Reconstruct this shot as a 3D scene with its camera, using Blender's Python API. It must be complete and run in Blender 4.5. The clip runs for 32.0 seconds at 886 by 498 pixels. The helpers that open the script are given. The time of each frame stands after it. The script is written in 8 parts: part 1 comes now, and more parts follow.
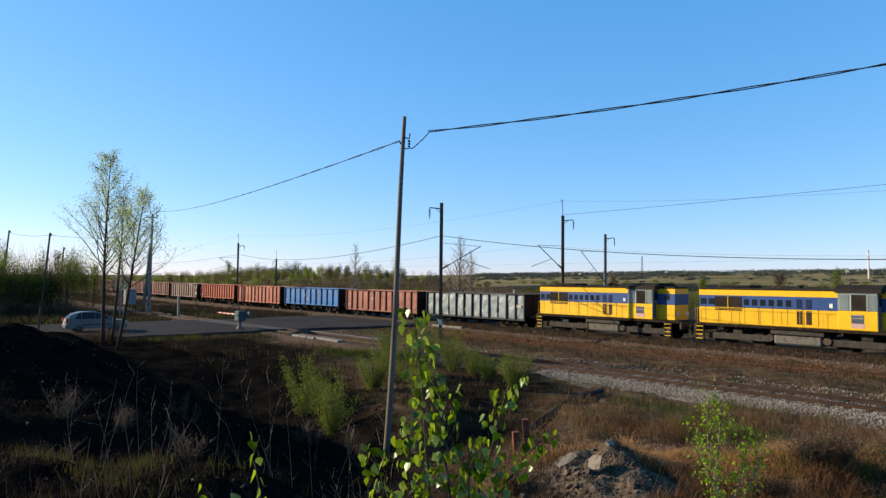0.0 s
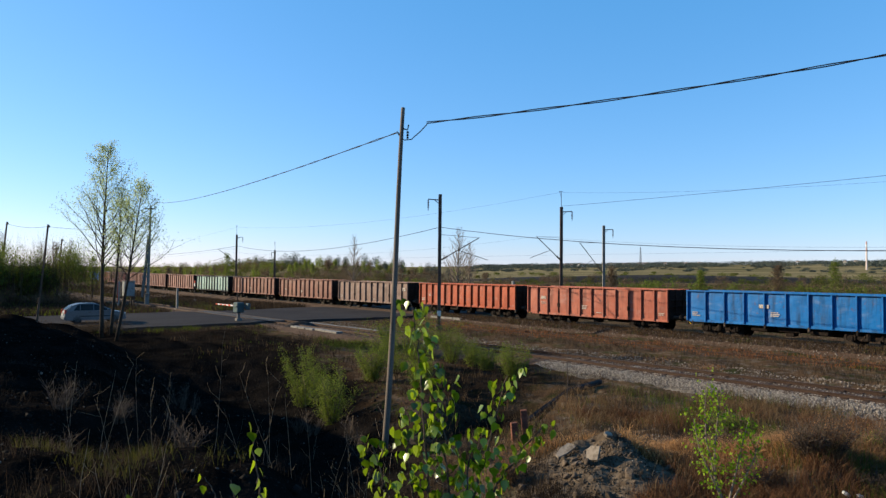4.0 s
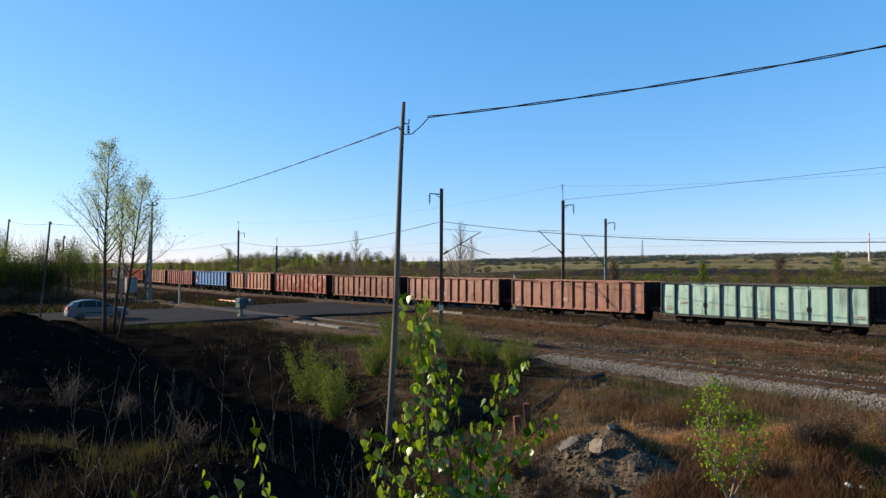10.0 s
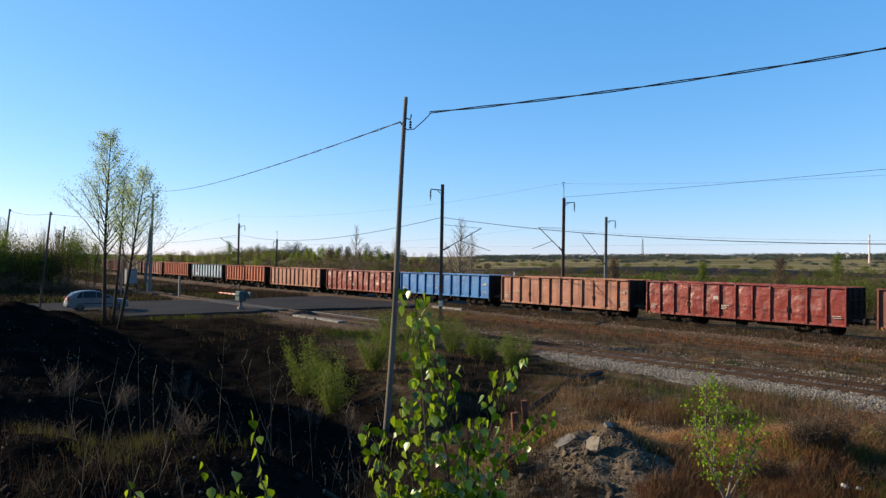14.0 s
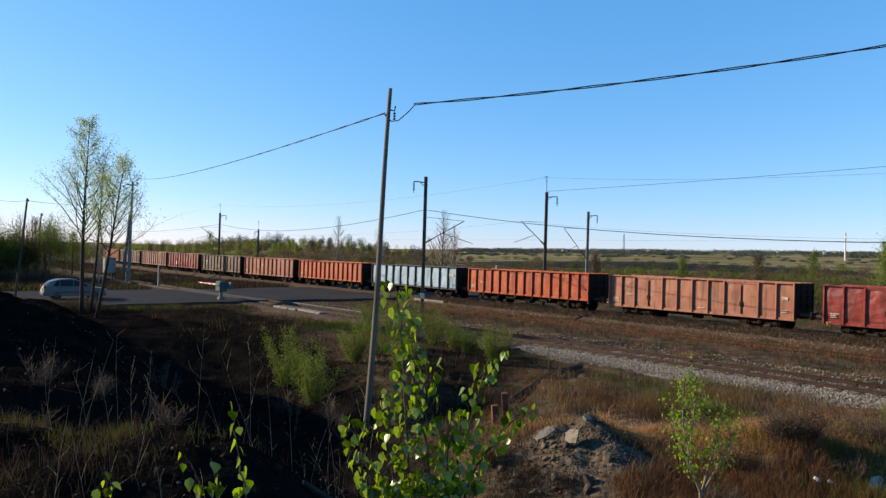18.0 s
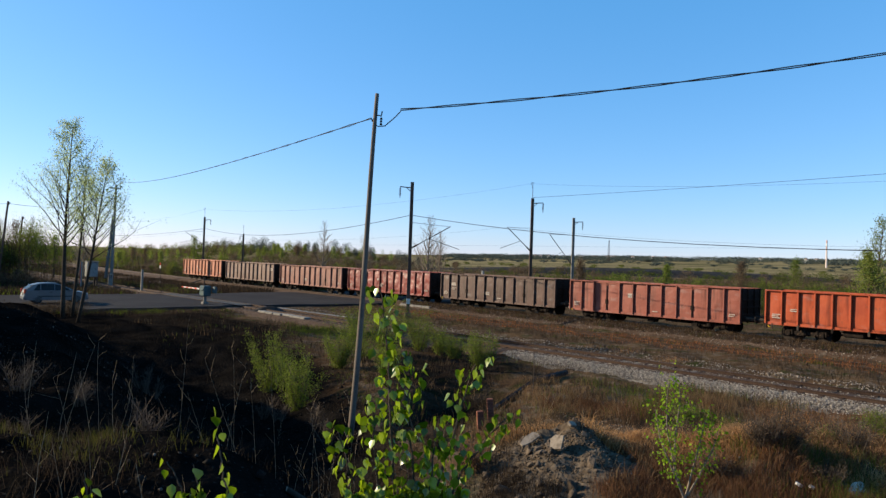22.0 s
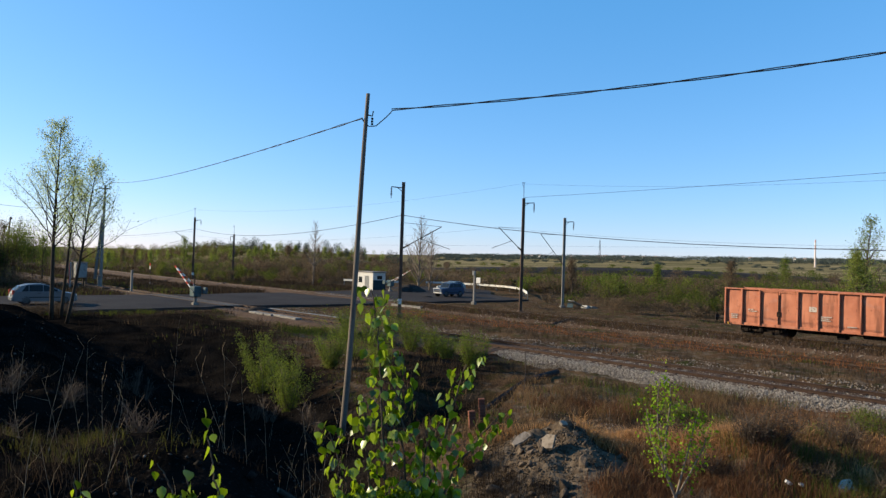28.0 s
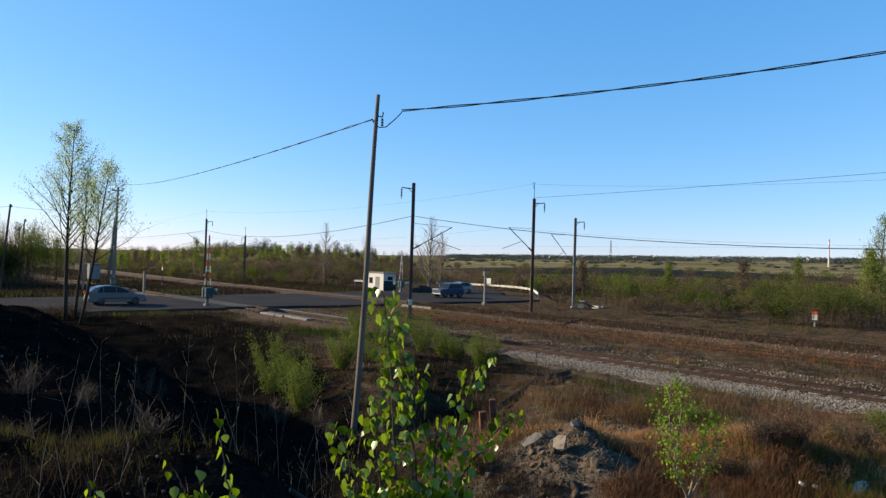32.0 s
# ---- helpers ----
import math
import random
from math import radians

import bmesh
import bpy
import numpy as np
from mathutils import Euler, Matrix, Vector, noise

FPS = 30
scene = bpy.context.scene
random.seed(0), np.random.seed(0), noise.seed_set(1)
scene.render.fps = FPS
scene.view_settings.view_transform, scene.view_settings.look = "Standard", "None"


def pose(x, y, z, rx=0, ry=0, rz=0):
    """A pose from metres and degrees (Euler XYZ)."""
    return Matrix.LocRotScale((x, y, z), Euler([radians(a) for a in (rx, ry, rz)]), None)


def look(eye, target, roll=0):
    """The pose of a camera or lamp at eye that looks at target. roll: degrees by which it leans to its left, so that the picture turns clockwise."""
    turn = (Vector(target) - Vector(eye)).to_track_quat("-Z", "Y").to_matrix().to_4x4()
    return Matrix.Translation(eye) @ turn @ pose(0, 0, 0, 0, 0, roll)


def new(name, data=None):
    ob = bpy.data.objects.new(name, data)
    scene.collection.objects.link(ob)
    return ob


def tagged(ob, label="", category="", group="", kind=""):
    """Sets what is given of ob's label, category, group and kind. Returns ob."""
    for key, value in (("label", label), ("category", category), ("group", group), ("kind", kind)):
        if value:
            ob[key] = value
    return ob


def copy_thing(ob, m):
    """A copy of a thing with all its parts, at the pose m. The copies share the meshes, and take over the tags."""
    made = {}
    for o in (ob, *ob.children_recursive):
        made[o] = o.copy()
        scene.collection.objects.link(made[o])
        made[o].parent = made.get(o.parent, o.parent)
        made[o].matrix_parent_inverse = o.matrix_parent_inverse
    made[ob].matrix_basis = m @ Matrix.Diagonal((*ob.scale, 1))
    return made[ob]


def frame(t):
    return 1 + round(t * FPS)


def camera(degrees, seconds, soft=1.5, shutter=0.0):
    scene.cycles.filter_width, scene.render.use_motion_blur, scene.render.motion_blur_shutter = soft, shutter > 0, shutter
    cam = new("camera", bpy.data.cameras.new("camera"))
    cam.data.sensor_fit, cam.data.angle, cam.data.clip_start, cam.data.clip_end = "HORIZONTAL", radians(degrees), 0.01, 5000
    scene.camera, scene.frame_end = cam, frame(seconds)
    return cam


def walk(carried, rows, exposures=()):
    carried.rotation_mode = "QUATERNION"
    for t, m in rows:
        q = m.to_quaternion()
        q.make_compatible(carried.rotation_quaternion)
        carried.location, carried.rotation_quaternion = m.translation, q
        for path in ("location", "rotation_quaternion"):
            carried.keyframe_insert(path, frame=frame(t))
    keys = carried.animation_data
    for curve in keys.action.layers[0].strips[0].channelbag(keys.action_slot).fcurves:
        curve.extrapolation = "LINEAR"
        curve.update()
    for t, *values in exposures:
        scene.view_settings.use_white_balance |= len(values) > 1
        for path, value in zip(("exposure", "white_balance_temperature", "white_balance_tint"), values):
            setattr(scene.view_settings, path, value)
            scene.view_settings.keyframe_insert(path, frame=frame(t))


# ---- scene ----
cam = camera(66.66, 32.0, soft=1.4)
EYE = (0.0, 0.0, 3.85)
# the hand-held camera turns on the spot
walk(cam, [
    (0.0, pose(*EYE, 92.809, -0.637, 0.227)),
    (0.5, pose(*EYE, 92.738, -0.581, 0.188)),
    (1.0, pose(*EYE, 92.629, -0.431, 0.130)),
    (1.5, pose(*EYE, 92.551, -0.481, 0.125)),
    (2.0, pose(*EYE, 92.476, -0.557, 0.070)),
    (2.5, pose(*EYE, 92.389, -0.477, 0.079)),
    (3.0, pose(*EYE, 92.269, -0.534, 0.089)),
    (3.5, pose(*EYE, 92.166, -0.594, 0.129)),
    (5.5, pose(*EYE, 91.875, -0.679, 0.031)),
    (6.0, pose(*EYE, 91.799, -0.514, 0.059)),
    (6.5, pose(*EYE, 91.724, -0.432, 0.010)),
    (7.0, pose(*EYE, 91.659, -0.556, 0.007)),
    (7.5, pose(*EYE, 91.650, -0.429, 0.005)),
    (8.0, pose(*EYE, 91.684, -0.448, 0.038)),
    (8.5, pose(*EYE, 91.682, -0.513, 0.053)),
    (9.0, pose(*EYE, 91.656, -0.430, -0.012)),
    (9.5, pose(*EYE, 91.610, -0.184, 0.110)),
    (10.0, pose(*EYE, 91.603, -0.228, 0.268)),
    (10.5, pose(*EYE, 91.660, -0.581, 0.342)),
    (11.0, pose(*EYE, 91.766, -0.731, 0.572)),
    (11.5, pose(*EYE, 91.807, -0.785, 0.662)),
    (12.0, pose(*EYE, 91.792, -0.857, 0.739)),
    (12.5, pose(*EYE, 91.676, -1.019, 0.706)),
    (13.0, pose(*EYE, 91.526, -1.353, 0.690)),
    (13.5, pose(*EYE, 91.351, -0.963, 0.478)),
    (14.0, pose(*EYE, 91.248, -1.027, 0.266)),
    (14.5, pose(*EYE, 91.108, -0.951, 0.102)),
    (16.5, pose(*EYE, 90.583, -1.734, -0.519)),
    (17.0, pose(*EYE, 90.602, -1.589, -0.746)),
    (17.5, pose(*EYE, 90.629, -1.823, -0.904)),
    (18.0, pose(*EYE, 90.647, -1.742, -1.230)),
    (18.5, pose(*EYE, 90.767, -1.753, -1.458)),
    (19.0, pose(*EYE, 90.805, -1.745, -1.752)),
    (19.5, pose(*EYE, 90.879, -1.564, -2.012)),
    (20.0, pose(*EYE, 90.932, -1.512, -2.291)),
    (20.5, pose(*EYE, 91.029, -1.927, -2.366)),
    (21.0, pose(*EYE, 91.049, -1.542, -2.422)),
    (21.5, pose(*EYE, 91.066, -1.903, -2.464)),
    (22.0, pose(*EYE, 91.156, -2.018, -2.426)),
    (22.5, pose(*EYE, 91.247, -2.499, -2.306)),
    (23.0, pose(*EYE, 91.348, -2.238, -2.229)),
    (23.5, pose(*EYE, 91.436, -2.330, -2.267)),
    (24.0, pose(*EYE, 91.488, -1.982, -2.337)),
    (24.5, pose(*EYE, 91.505, -2.023, -2.471)),
    (25.0, pose(*EYE, 91.499, -1.588, -2.936)),
    (25.5, pose(*EYE, 91.483, -1.755, -3.223)),
    (27.5, pose(*EYE, 91.256, -1.997, -3.138)),
    (28.0, pose(*EYE, 91.183, -1.895, -3.156)),
    (28.5, pose(*EYE, 91.102, -1.816, -3.069)),
    (29.0, pose(*EYE, 91.016, -1.677, -2.925)),
    (29.5, pose(*EYE, 90.907, -1.418, -2.904)),
    (30.0, pose(*EYE, 90.848, -1.469, -2.848)),
    (30.5, pose(*EYE, 90.885, -1.461, -2.756)),
    (31.0, pose(*EYE, 90.971, -1.681, -2.632)),
    (31.5, pose(*EYE, 91.096, -1.723, -2.440)),
    (32.0, pose(*EYE, 91.209, -1.748, -2.271)),
], exposures=[(0.0, 1.23, 5750, 11), (32.0, 1.23, 5750, 11)])

# ---- sky and sun ----
SUN_AZ, SUN_EL = -78.0, 20.0      # degrees from +y, clockwise, and above the horizon
world = bpy.data.worlds.new("world")
scene.world = world
world.use_nodes = True
wn = world.node_tree.nodes
sky = wn.new("ShaderNodeTexSky")
sky.sky_type, sky.sun_disc = "NISHITA", False
sky.sun_elevation, sky.sun_rotation = radians(SUN_EL), radians(SUN_AZ)
sky.air_density, sky.dust_density, sky.ozone_density = 1.0, 0.1, 6.0
wn["Background"].inputs["Strength"].default_value = 0.084
haze = wn.new("ShaderNodeMix")        # thin high haze all over the sky
haze.data_type = "RGBA"
haze.inputs[0].default_value = 0.15
haze.inputs[7].default_value = (2.1, 2.75, 2.8, 1.0)
world.node_tree.links.new(sky.outputs["Color"], haze.inputs[6])
tint = wn.new("ShaderNodeVectorMath")      # clear spring air: deep cyan overhead, milky low down
tint.operation = "MULTIPLY_ADD"
tint.inputs[1].default_value, tint.inputs[2].default_value = (1.25, 0.84, 0.64), (-0.4, 0.55, 1.65)
least = wn.new("ShaderNodeVectorMath")
least.operation = "MAXIMUM"
least.inputs[1].default_value = (0.08, 0.3, 0.6)
world.node_tree.links.new(haze.outputs[2], tint.inputs[0])
world.node_tree.links.new(tint.outputs[0], least.inputs[0])
world.node_tree.links.new(least.outputs[0], wn["Background"].inputs["Color"])
sun = new("sun", bpy.data.lights.new("sun", "SUN"))
sun.data.energy, sun.data.angle, sun.data.color = 4.6, radians(0.5), (1.0, 0.79, 0.48)
SUN_DIR = Vector((math.sin(radians(SUN_AZ)) * math.cos(radians(SUN_EL)), math.cos(radians(SUN_AZ)) * math.cos(radians(SUN_EL)), math.sin(radians(SUN_EL))))
sun.matrix_world = look(SUN_DIR * 50, (0, 0, 0))

# ---- materials ----


def mat(name, c1, c2, c3=None, rough=0.85, metal=0.0, scale=1.5, fine=25.0, bump=0.3, streak=1.0, spec=0.06, amount=0.45, vary=0.12, dist=0.02, coords="Object"):
    """Colour c1 to c2 by a broad and a fine noise, stains of c3, and a fine relief."""
    m = bpy.data.materials.new(name)
    m.use_nodes = True
    nt = m.node_tree
    N, L = nt.nodes, nt.links
    bs = N["Principled BSDF"]
    tc = N.new("ShaderNodeTexCoord")
    mp = N.new("ShaderNodeMapping")
    mp.inputs["Scale"].default_value = (1, 1, streak)
    L.new(tc.outputs[coords], mp.inputs["Vector"])

    def tex(s, detail, vec):
        n = N.new("ShaderNodeTexNoise")
        n.inputs["Scale"].default_value, n.inputs["Detail"].default_value = s, detail
        L.new(vec, n.inputs["Vector"])
        return n.outputs["Fac"]

    def ramp(fac, lo, hi):
        r = N.new("ShaderNodeMapRange")
        r.inputs["From Min"].default_value, r.inputs["From Max"].default_value = lo, hi
        L.new(fac, r.inputs["Value"])
        return r.outputs["Result"]

    def mix(fac, a, b, kind="MIX"):
        x = N.new("ShaderNodeMix")
        x.data_type, x.blend_type = "RGBA", kind
        for k, v in ((0, fac), (6, a), (7, b)):
            if hasattr(v, "is_linked"):
                L.new(v, x.inputs[k])
            else:
                x.inputs[k].default_value = v if k == 0 else (*v, 1)
        return x.outputs[2]

    a = tex(scale, 5, mp.outputs["Vector"])
    b = tex(fine, 4, tc.outputs[coords])
    col = mix(ramp(a, 0.35, 0.65), c1, c2)
    dark = tuple(0.55 * v for v in c1)
    col = mix(ramp(b, 0.5, 0.85), col, dark)
    if c3:
        col = mix(ramp(tex(scale * 2.3 + 0.7, 6, mp.outputs["Vector"]), 1.0 - amount, 1.12 - amount), col, c3)
    if vary:
        oi = N.new("ShaderNodeObjectInfo")
        hv = N.new("ShaderNodeHueSaturation")
        L.new(col, hv.inputs["Color"])
        r = N.new("ShaderNodeMapRange")
        r.inputs["To Min"].default_value, r.inputs["To Max"].default_value = 1 - vary, 1 + vary
        L.new(oi.outputs["Random"], r.inputs["Value"])
        L.new(r.outputs["Result"], hv.inputs["Value"])
        col = hv.outputs["Color"]
    L.new(col, bs.inputs["Base Color"])
    rr = N.new("ShaderNodeMapRange")
    rr.inputs["To Min"].default_value, rr.inputs["To Max"].default_value = max(rough - 0.12, 0.02), min(rough + 0.1, 1)
    L.new(b, rr.inputs["Value"])
    L.new(rr.outputs["Result"], bs.inputs["Roughness"])
    bs.inputs["Metallic"].default_value = metal
    bs.inputs["Specular IOR Level"].default_value = spec
    if bump:
        bp = N.new("ShaderNodeBump")
        bp.inputs["Strength"].default_value, bp.inputs["Distance"].default_value = bump, dist
        L.new(b, bp.inputs["Height"])
        L.new(bp.outputs["Normal"], bs.inputs["Normal"])
    return m


def leaf_mat(name, c1, c2, trans=0.45, gloss=0.35):
    """Thin leaves that let light through, each of its own shade."""
    m = bpy.data.materials.new(name)
    m.use_nodes = True
    N, L = m.node_tree.nodes, m.node_tree.links
    bs = N["Principled BSDF"]
    geo = N.new("ShaderNodeNewGeometry")
    oi = N.new("ShaderNodeObjectInfo")
    add = N.new("ShaderNodeMath")
    add.operation = "ADD"
    fr = N.new("ShaderNodeMath")
    fr.operation = "FRACT"
    L.new(geo.outputs["Random Per Island"], add.inputs[0])
    L.new(oi.outputs["Random"], add.inputs[1])
    L.new(add.outputs[0], fr.inputs[0])
    x = N.new("ShaderNodeMix")
    x.data_type = "RGBA"
    x.inputs[6].default_value, x.inputs[7].default_value = (*c1, 1), (*c2, 1)
    L.new(fr.outputs[0], x.inputs[0])
    L.new(x.outputs[2], bs.inputs["Base Color"])
    bs.inputs["Roughness"].default_value = gloss
    bs.inputs["Specular IOR Level"].default_value = 0.6 if gloss < 0.5 else 0.05
    tr = N.new("ShaderNodeBsdfTranslucent")
    hv = N.new("ShaderNodeHueSaturation")
    hv.inputs["Saturation"].default_value, hv.inputs["Value"].default_value = 1.1, 1.5
    L.new(x.outputs[2], hv.inputs["Color"])
    L.new(hv.outputs["Color"], tr.inputs["Color"])
    ms = N.new("ShaderNodeMixShader")
    ms.inputs[0].default_value = trans
    L.new(bs.outputs[0], ms.inputs[1])
    L.new(tr.outputs[0], ms.inputs[2])
    L.new(ms.outputs[0], N["Material Output"].inputs["Surface"])
    return m


def glass_mat(name, tint):
    m = bpy.data.materials.new(name)
    m.use_nodes = True
    bs = m.node_tree.nodes["Principled BSDF"]
    bs.inputs["Base Color"].default_value = (*tint, 1)
    bs.inputs["Roughness"].default_value = 0.2
    bs.inputs["Specular IOR Level"].default_value = 0.18
    return m


M_FADED = mat("sun_bleached_red_paint", (0.42, 0.28, 0.25), (0.36, 0.22, 0.2), rough=0.8, scale=4)
M_PANEL = mat("dirty_crossing_concrete", (0.075, 0.068, 0.062), (0.055, 0.05, 0.045), (0.05, 0.045, 0.04), scale=1.5, fine=20)
M_STEEL = mat("dark_steel", (0.035, 0.03, 0.027), (0.06, 0.05, 0.042), (0.11, 0.06, 0.035), rough=0.75, metal=0.2, scale=3)
M_RAIL = mat("rusty_rail", (0.036, 0.023, 0.018), (0.05, 0.033, 0.025), rough=0.6, metal=0.4, scale=4)
M_RAILTOP = mat("worn_rail_head", (0.2, 0.18, 0.165), (0.14, 0.12, 0.105), rough=0.55, metal=0.5, bump=0.05)
M_SLEEPER = mat("tarred_timber", (0.05, 0.034, 0.025), (0.078, 0.055, 0.04), (0.042, 0.0294, 0.021), scale=4, fine=40, vary=0.25)
M_CONCRETE = mat("weathered_concrete", (0.19, 0.175, 0.157), (0.15, 0.137, 0.123), (0.126, 0.115, 0.105), scale=1.5, fine=30)
M_POLE = mat("grey_weathered_timber", (0.085, 0.07, 0.058), (0.14, 0.118, 0.098), (0.035, 0.028, 0.023), scale=2, fine=30, streak=0.12)
M_MAST = mat("rusted_mast_paint", (0.075, 0.0488, 0.0375), (0.112, 0.075, 0.0562), (0.045, 0.0315, 0.0263), scale=1.2, streak=0.4)
M_WHITEPAINT = mat("chipped_white_paint", (0.525, 0.504, 0.469), (0.462, 0.441, 0.406), (0.28, 0.259, 0.231), scale=4, amount=0.35)
M_REDPAINT = mat("faded_red_paint", (0.42, 0.063, 0.035), (0.35, 0.07, 0.042), scale=4)
M_WIRE = mat("dull_wire", (0.015, 0.015, 0.017), (0.025, 0.025, 0.028), rough=0.8, metal=0.0, bump=0)
M_RUBBER = mat("black_rubber", (0.02, 0.02, 0.02), (0.03, 0.03, 0.03), rough=0.9, scale=8)
M_GLASS = glass_mat("dark_glass", (0.01, 0.013, 0.016))
M_ASPHALT = mat("worn_asphalt", (0.031, 0.028, 0.028), (0.042, 0.038, 0.037), (0.024, 0.022, 0.022), scale=0.25, fine=30, amount=0.4, vary=0, spec=0.01)
M_BALLAST = mat("grey_ballast", (0.112, 0.098, 0.084), (0.146, 0.129, 0.112), (0.0672, 0.056, 0.0448), scale=1.2, fine=9, bump=0.9, amount=0.42, vary=0, dist=0.06)
M_DIRTBALLAST = mat("rusty_ballast", (0.0476, 0.03, 0.02), (0.0666, 0.0438, 0.03), (0.0812, 0.0666, 0.0547), scale=0.8, fine=8, bump=0.9, amount=0.35, vary=0, dist=0.06)


# ---- mesh helpers ----


class Mesh:
    """Collects corners and faces for one part."""

    def __init__(self):
        self.v, self.f = [], []

    def add(self, verts, faces):
        k = len(self.v)
        self.v += [tuple(p) for p in verts]
        self.f += [tuple(k + i for i in f) for f in faces]
        return self

    def box(self, x0, x1, y0, y1, z0, z1, c=0.0):
        """A box, its edges chamfered by c."""
        if c <= 0:
            v = [(x, y, z) for z in (z0, z1) for y in (y0, y1) for x in (x0, x1)]
            return self.add(v, [(0, 2, 3, 1), (4, 5, 7, 6), (0, 1, 5, 4), (2, 6, 7, 3), (0, 4, 6, 2), (1, 3, 7, 5)])
        c = min(c, 0.45 * (x1 - x0), 0.45 * (y1 - y0), 0.45 * (z1 - z0))
        X, Y, Z = (x0, x1), (y0, y1), (z0, z1)
        v, idx = [], {}
        for i in (0, 1):
            for j in (0, 1):
                for k in (0, 1):
                    for a in range(3):
                        p = [X[i], Y[j], Z[k]]
                        for b, w in ((0, (i, X)), (1, (j, Y)), (2, (k, Z))):
                            if b != a:
                                p[b] += c if w[0] == 0 else -c
                        idx[i, j, k, a] = len(v)
                        v.append(p)
        f = []
        for a in range(3):
            for e in (0, 1):
                q = []
                for s, t in ((0, 0), (1, 0), (1, 1), (0, 1)):
                    ijk = [s, t]
                    ijk.insert(a, e)
                    q.append(idx[(*ijk, a)])
                flip = (e == 0) != (a == 1)
                f.append(tuple(reversed(q)) if flip else tuple(q))
        for a in range(3):
            b, d = [i for i in range(3) if i != a]
            for s in (0, 1):
                for t in (0, 1):
                    lo, hi = [0, 0, 0], [0, 0, 0]
                    lo[b] = hi[b] = s
                    lo[d] = hi[d] = t
                    lo[a], hi[a] = 0, 1
                    q = (idx[(*lo, b)], idx[(*hi, b)], idx[(*hi, d)], idx[(*lo, d)])
                    f.append(q)
        for i in (0, 1):
            for j in (0, 1):
                for k in (0, 1):
                    f.append((idx[i, j, k, 0], idx[i, j, k, 1], idx[i, j, k, 2]))
        return self.add(v, f)

    def tube(self, path, radii, seg=8, cap=True):
        """A round rod along path; one radius or one for each point."""
        path = [Vector(p) for p in path]
        if not hasattr(radii, "__len__"):
            radii = [radii] * len(path)
        k = len(self.v)
        side = None
        for i, p in enumerate(path):
            d = (path[min(i + 1, len(path) - 1)] - path[max(i - 1, 0)]).normalized()
            if side is None:
                side = d.orthogonal().normalized()
            side = (side - d * side.dot(d)).normalized()
            up = d.cross(side)
            for s in range(seg):
                a = 2 * math.pi * s / seg
                self.v.append(tuple(p + (side * math.cos(a) + up * math.sin(a)) * radii[i]))
        for i in range(len(path) - 1):
            for s in range(seg):
                t = (s + 1) % seg
                self.f.append((k + i * seg + s, k + i * seg + t, k + (i + 1) * seg + t, k + (i + 1) * seg + s))
        if cap:
            self.f.append(tuple(k + s for s in reversed(range(seg))))
            self.f.append(tuple(k + (len(path) - 1) * seg + s for s in range(seg)))
        return self

    def prism(self, outline, y0, y1):
        """An outline in x and z, drawn out along y."""
        n = len(outline)
        v = [(x, y0, z) for x, z in outline] + [(x, y1, z) for x, z in outline]
        f = [(i, (i + 1) % n, n + (i + 1) % n, n + i) for i in range(n)]
        return self.add(v, f + [tuple(reversed(range(n))), tuple(range(n, 2 * n))])

    def prism_x(self, outline, x0, x1):
        """An outline in y and z, drawn out along x."""
        n = len(outline)
        v = [(x0, y, z) for y, z in outline] + [(x1, y, z) for y, z in outline]
        f = [(i, (i + 1) % n, n + (i + 1) % n, n + i) for i in range(n)]
        return self.add(v, f + [tuple(reversed(range(n))), tuple(range(n, 2 * n))])

    def loft(self, rings, cap=True):
        k, n = len(self.v), len(rings[0])
        for r in rings:
            self.v += [tuple(p) for p in r]
        for i in range(len(rings) - 1):
            for s in range(n):
                t = (s + 1) % n
                self.f.append((k + i * n + s, k + i * n + t, k + (i + 1) * n + t, k + (i + 1) * n + s))
        if cap:
            self.f.append(tuple(k + s for s in reversed(range(n))))
            self.f.append(tuple(k + (len(rings) - 1) * n + s for s in range(n)))
        return self

    def data(self, name, material, smooth=False):
        me = bpy.data.meshes.new(name)
        me.from_pydata(self.v, [], self.f)
        if material:
            me.materials.append(material)
        bm = bmesh.new()
        bm.from_mesh(me)
        bmesh.ops.recalc_face_normals(bm, faces=bm.faces)
        bm.to_mesh(me)
        bm.free()
        if smooth:
            me.shade_smooth()
        return me


def part(name, mesh, material, parent=None, label="", smooth=False, at=None):
    """One mesh object, under a thing or a part."""
    data = mesh.data(name, material, smooth) if isinstance(mesh, Mesh) else mesh
    ob = new(name, data)
    if parent:
        ob.parent = parent
    if at is not None:
        ob.matrix_basis = at
    return tagged(ob, label) if label else ob


def thing(name, label, category, group="", at=None):
    ob = new(name)
    ob.empty_display_size = 0.2
    if at is not None:
        ob.matrix_basis = at
    return tagged(ob, label, category, group)


def bulk(name, verts, faces, material, label="", category="", kind="stuff", parent=None):
    """One large mesh from arrays of corners and of faces (all of one size)."""
    verts, faces = np.asarray(verts, dtype=np.float32), np.asarray(faces, dtype=np.int32)
    me = bpy.data.meshes.new(name)
    k = faces.shape[1]
    me.vertices.add(len(verts))
    me.vertices.foreach_set("co", verts.ravel())
    me.loops.add(faces.size)
    me.loops.foreach_set("vertex_index", faces.ravel())
    me.polygons.add(len(faces))
    me.polygons.foreach_set("loop_start", np.arange(0, faces.size, k, dtype=np.int32))
    me.update(calc_edges=True)
    me.validate()
    me.materials.append(material)
    ob = new(name, me)
    if parent:
        ob.parent = parent
    return tagged(ob, label, category, kind=kind)


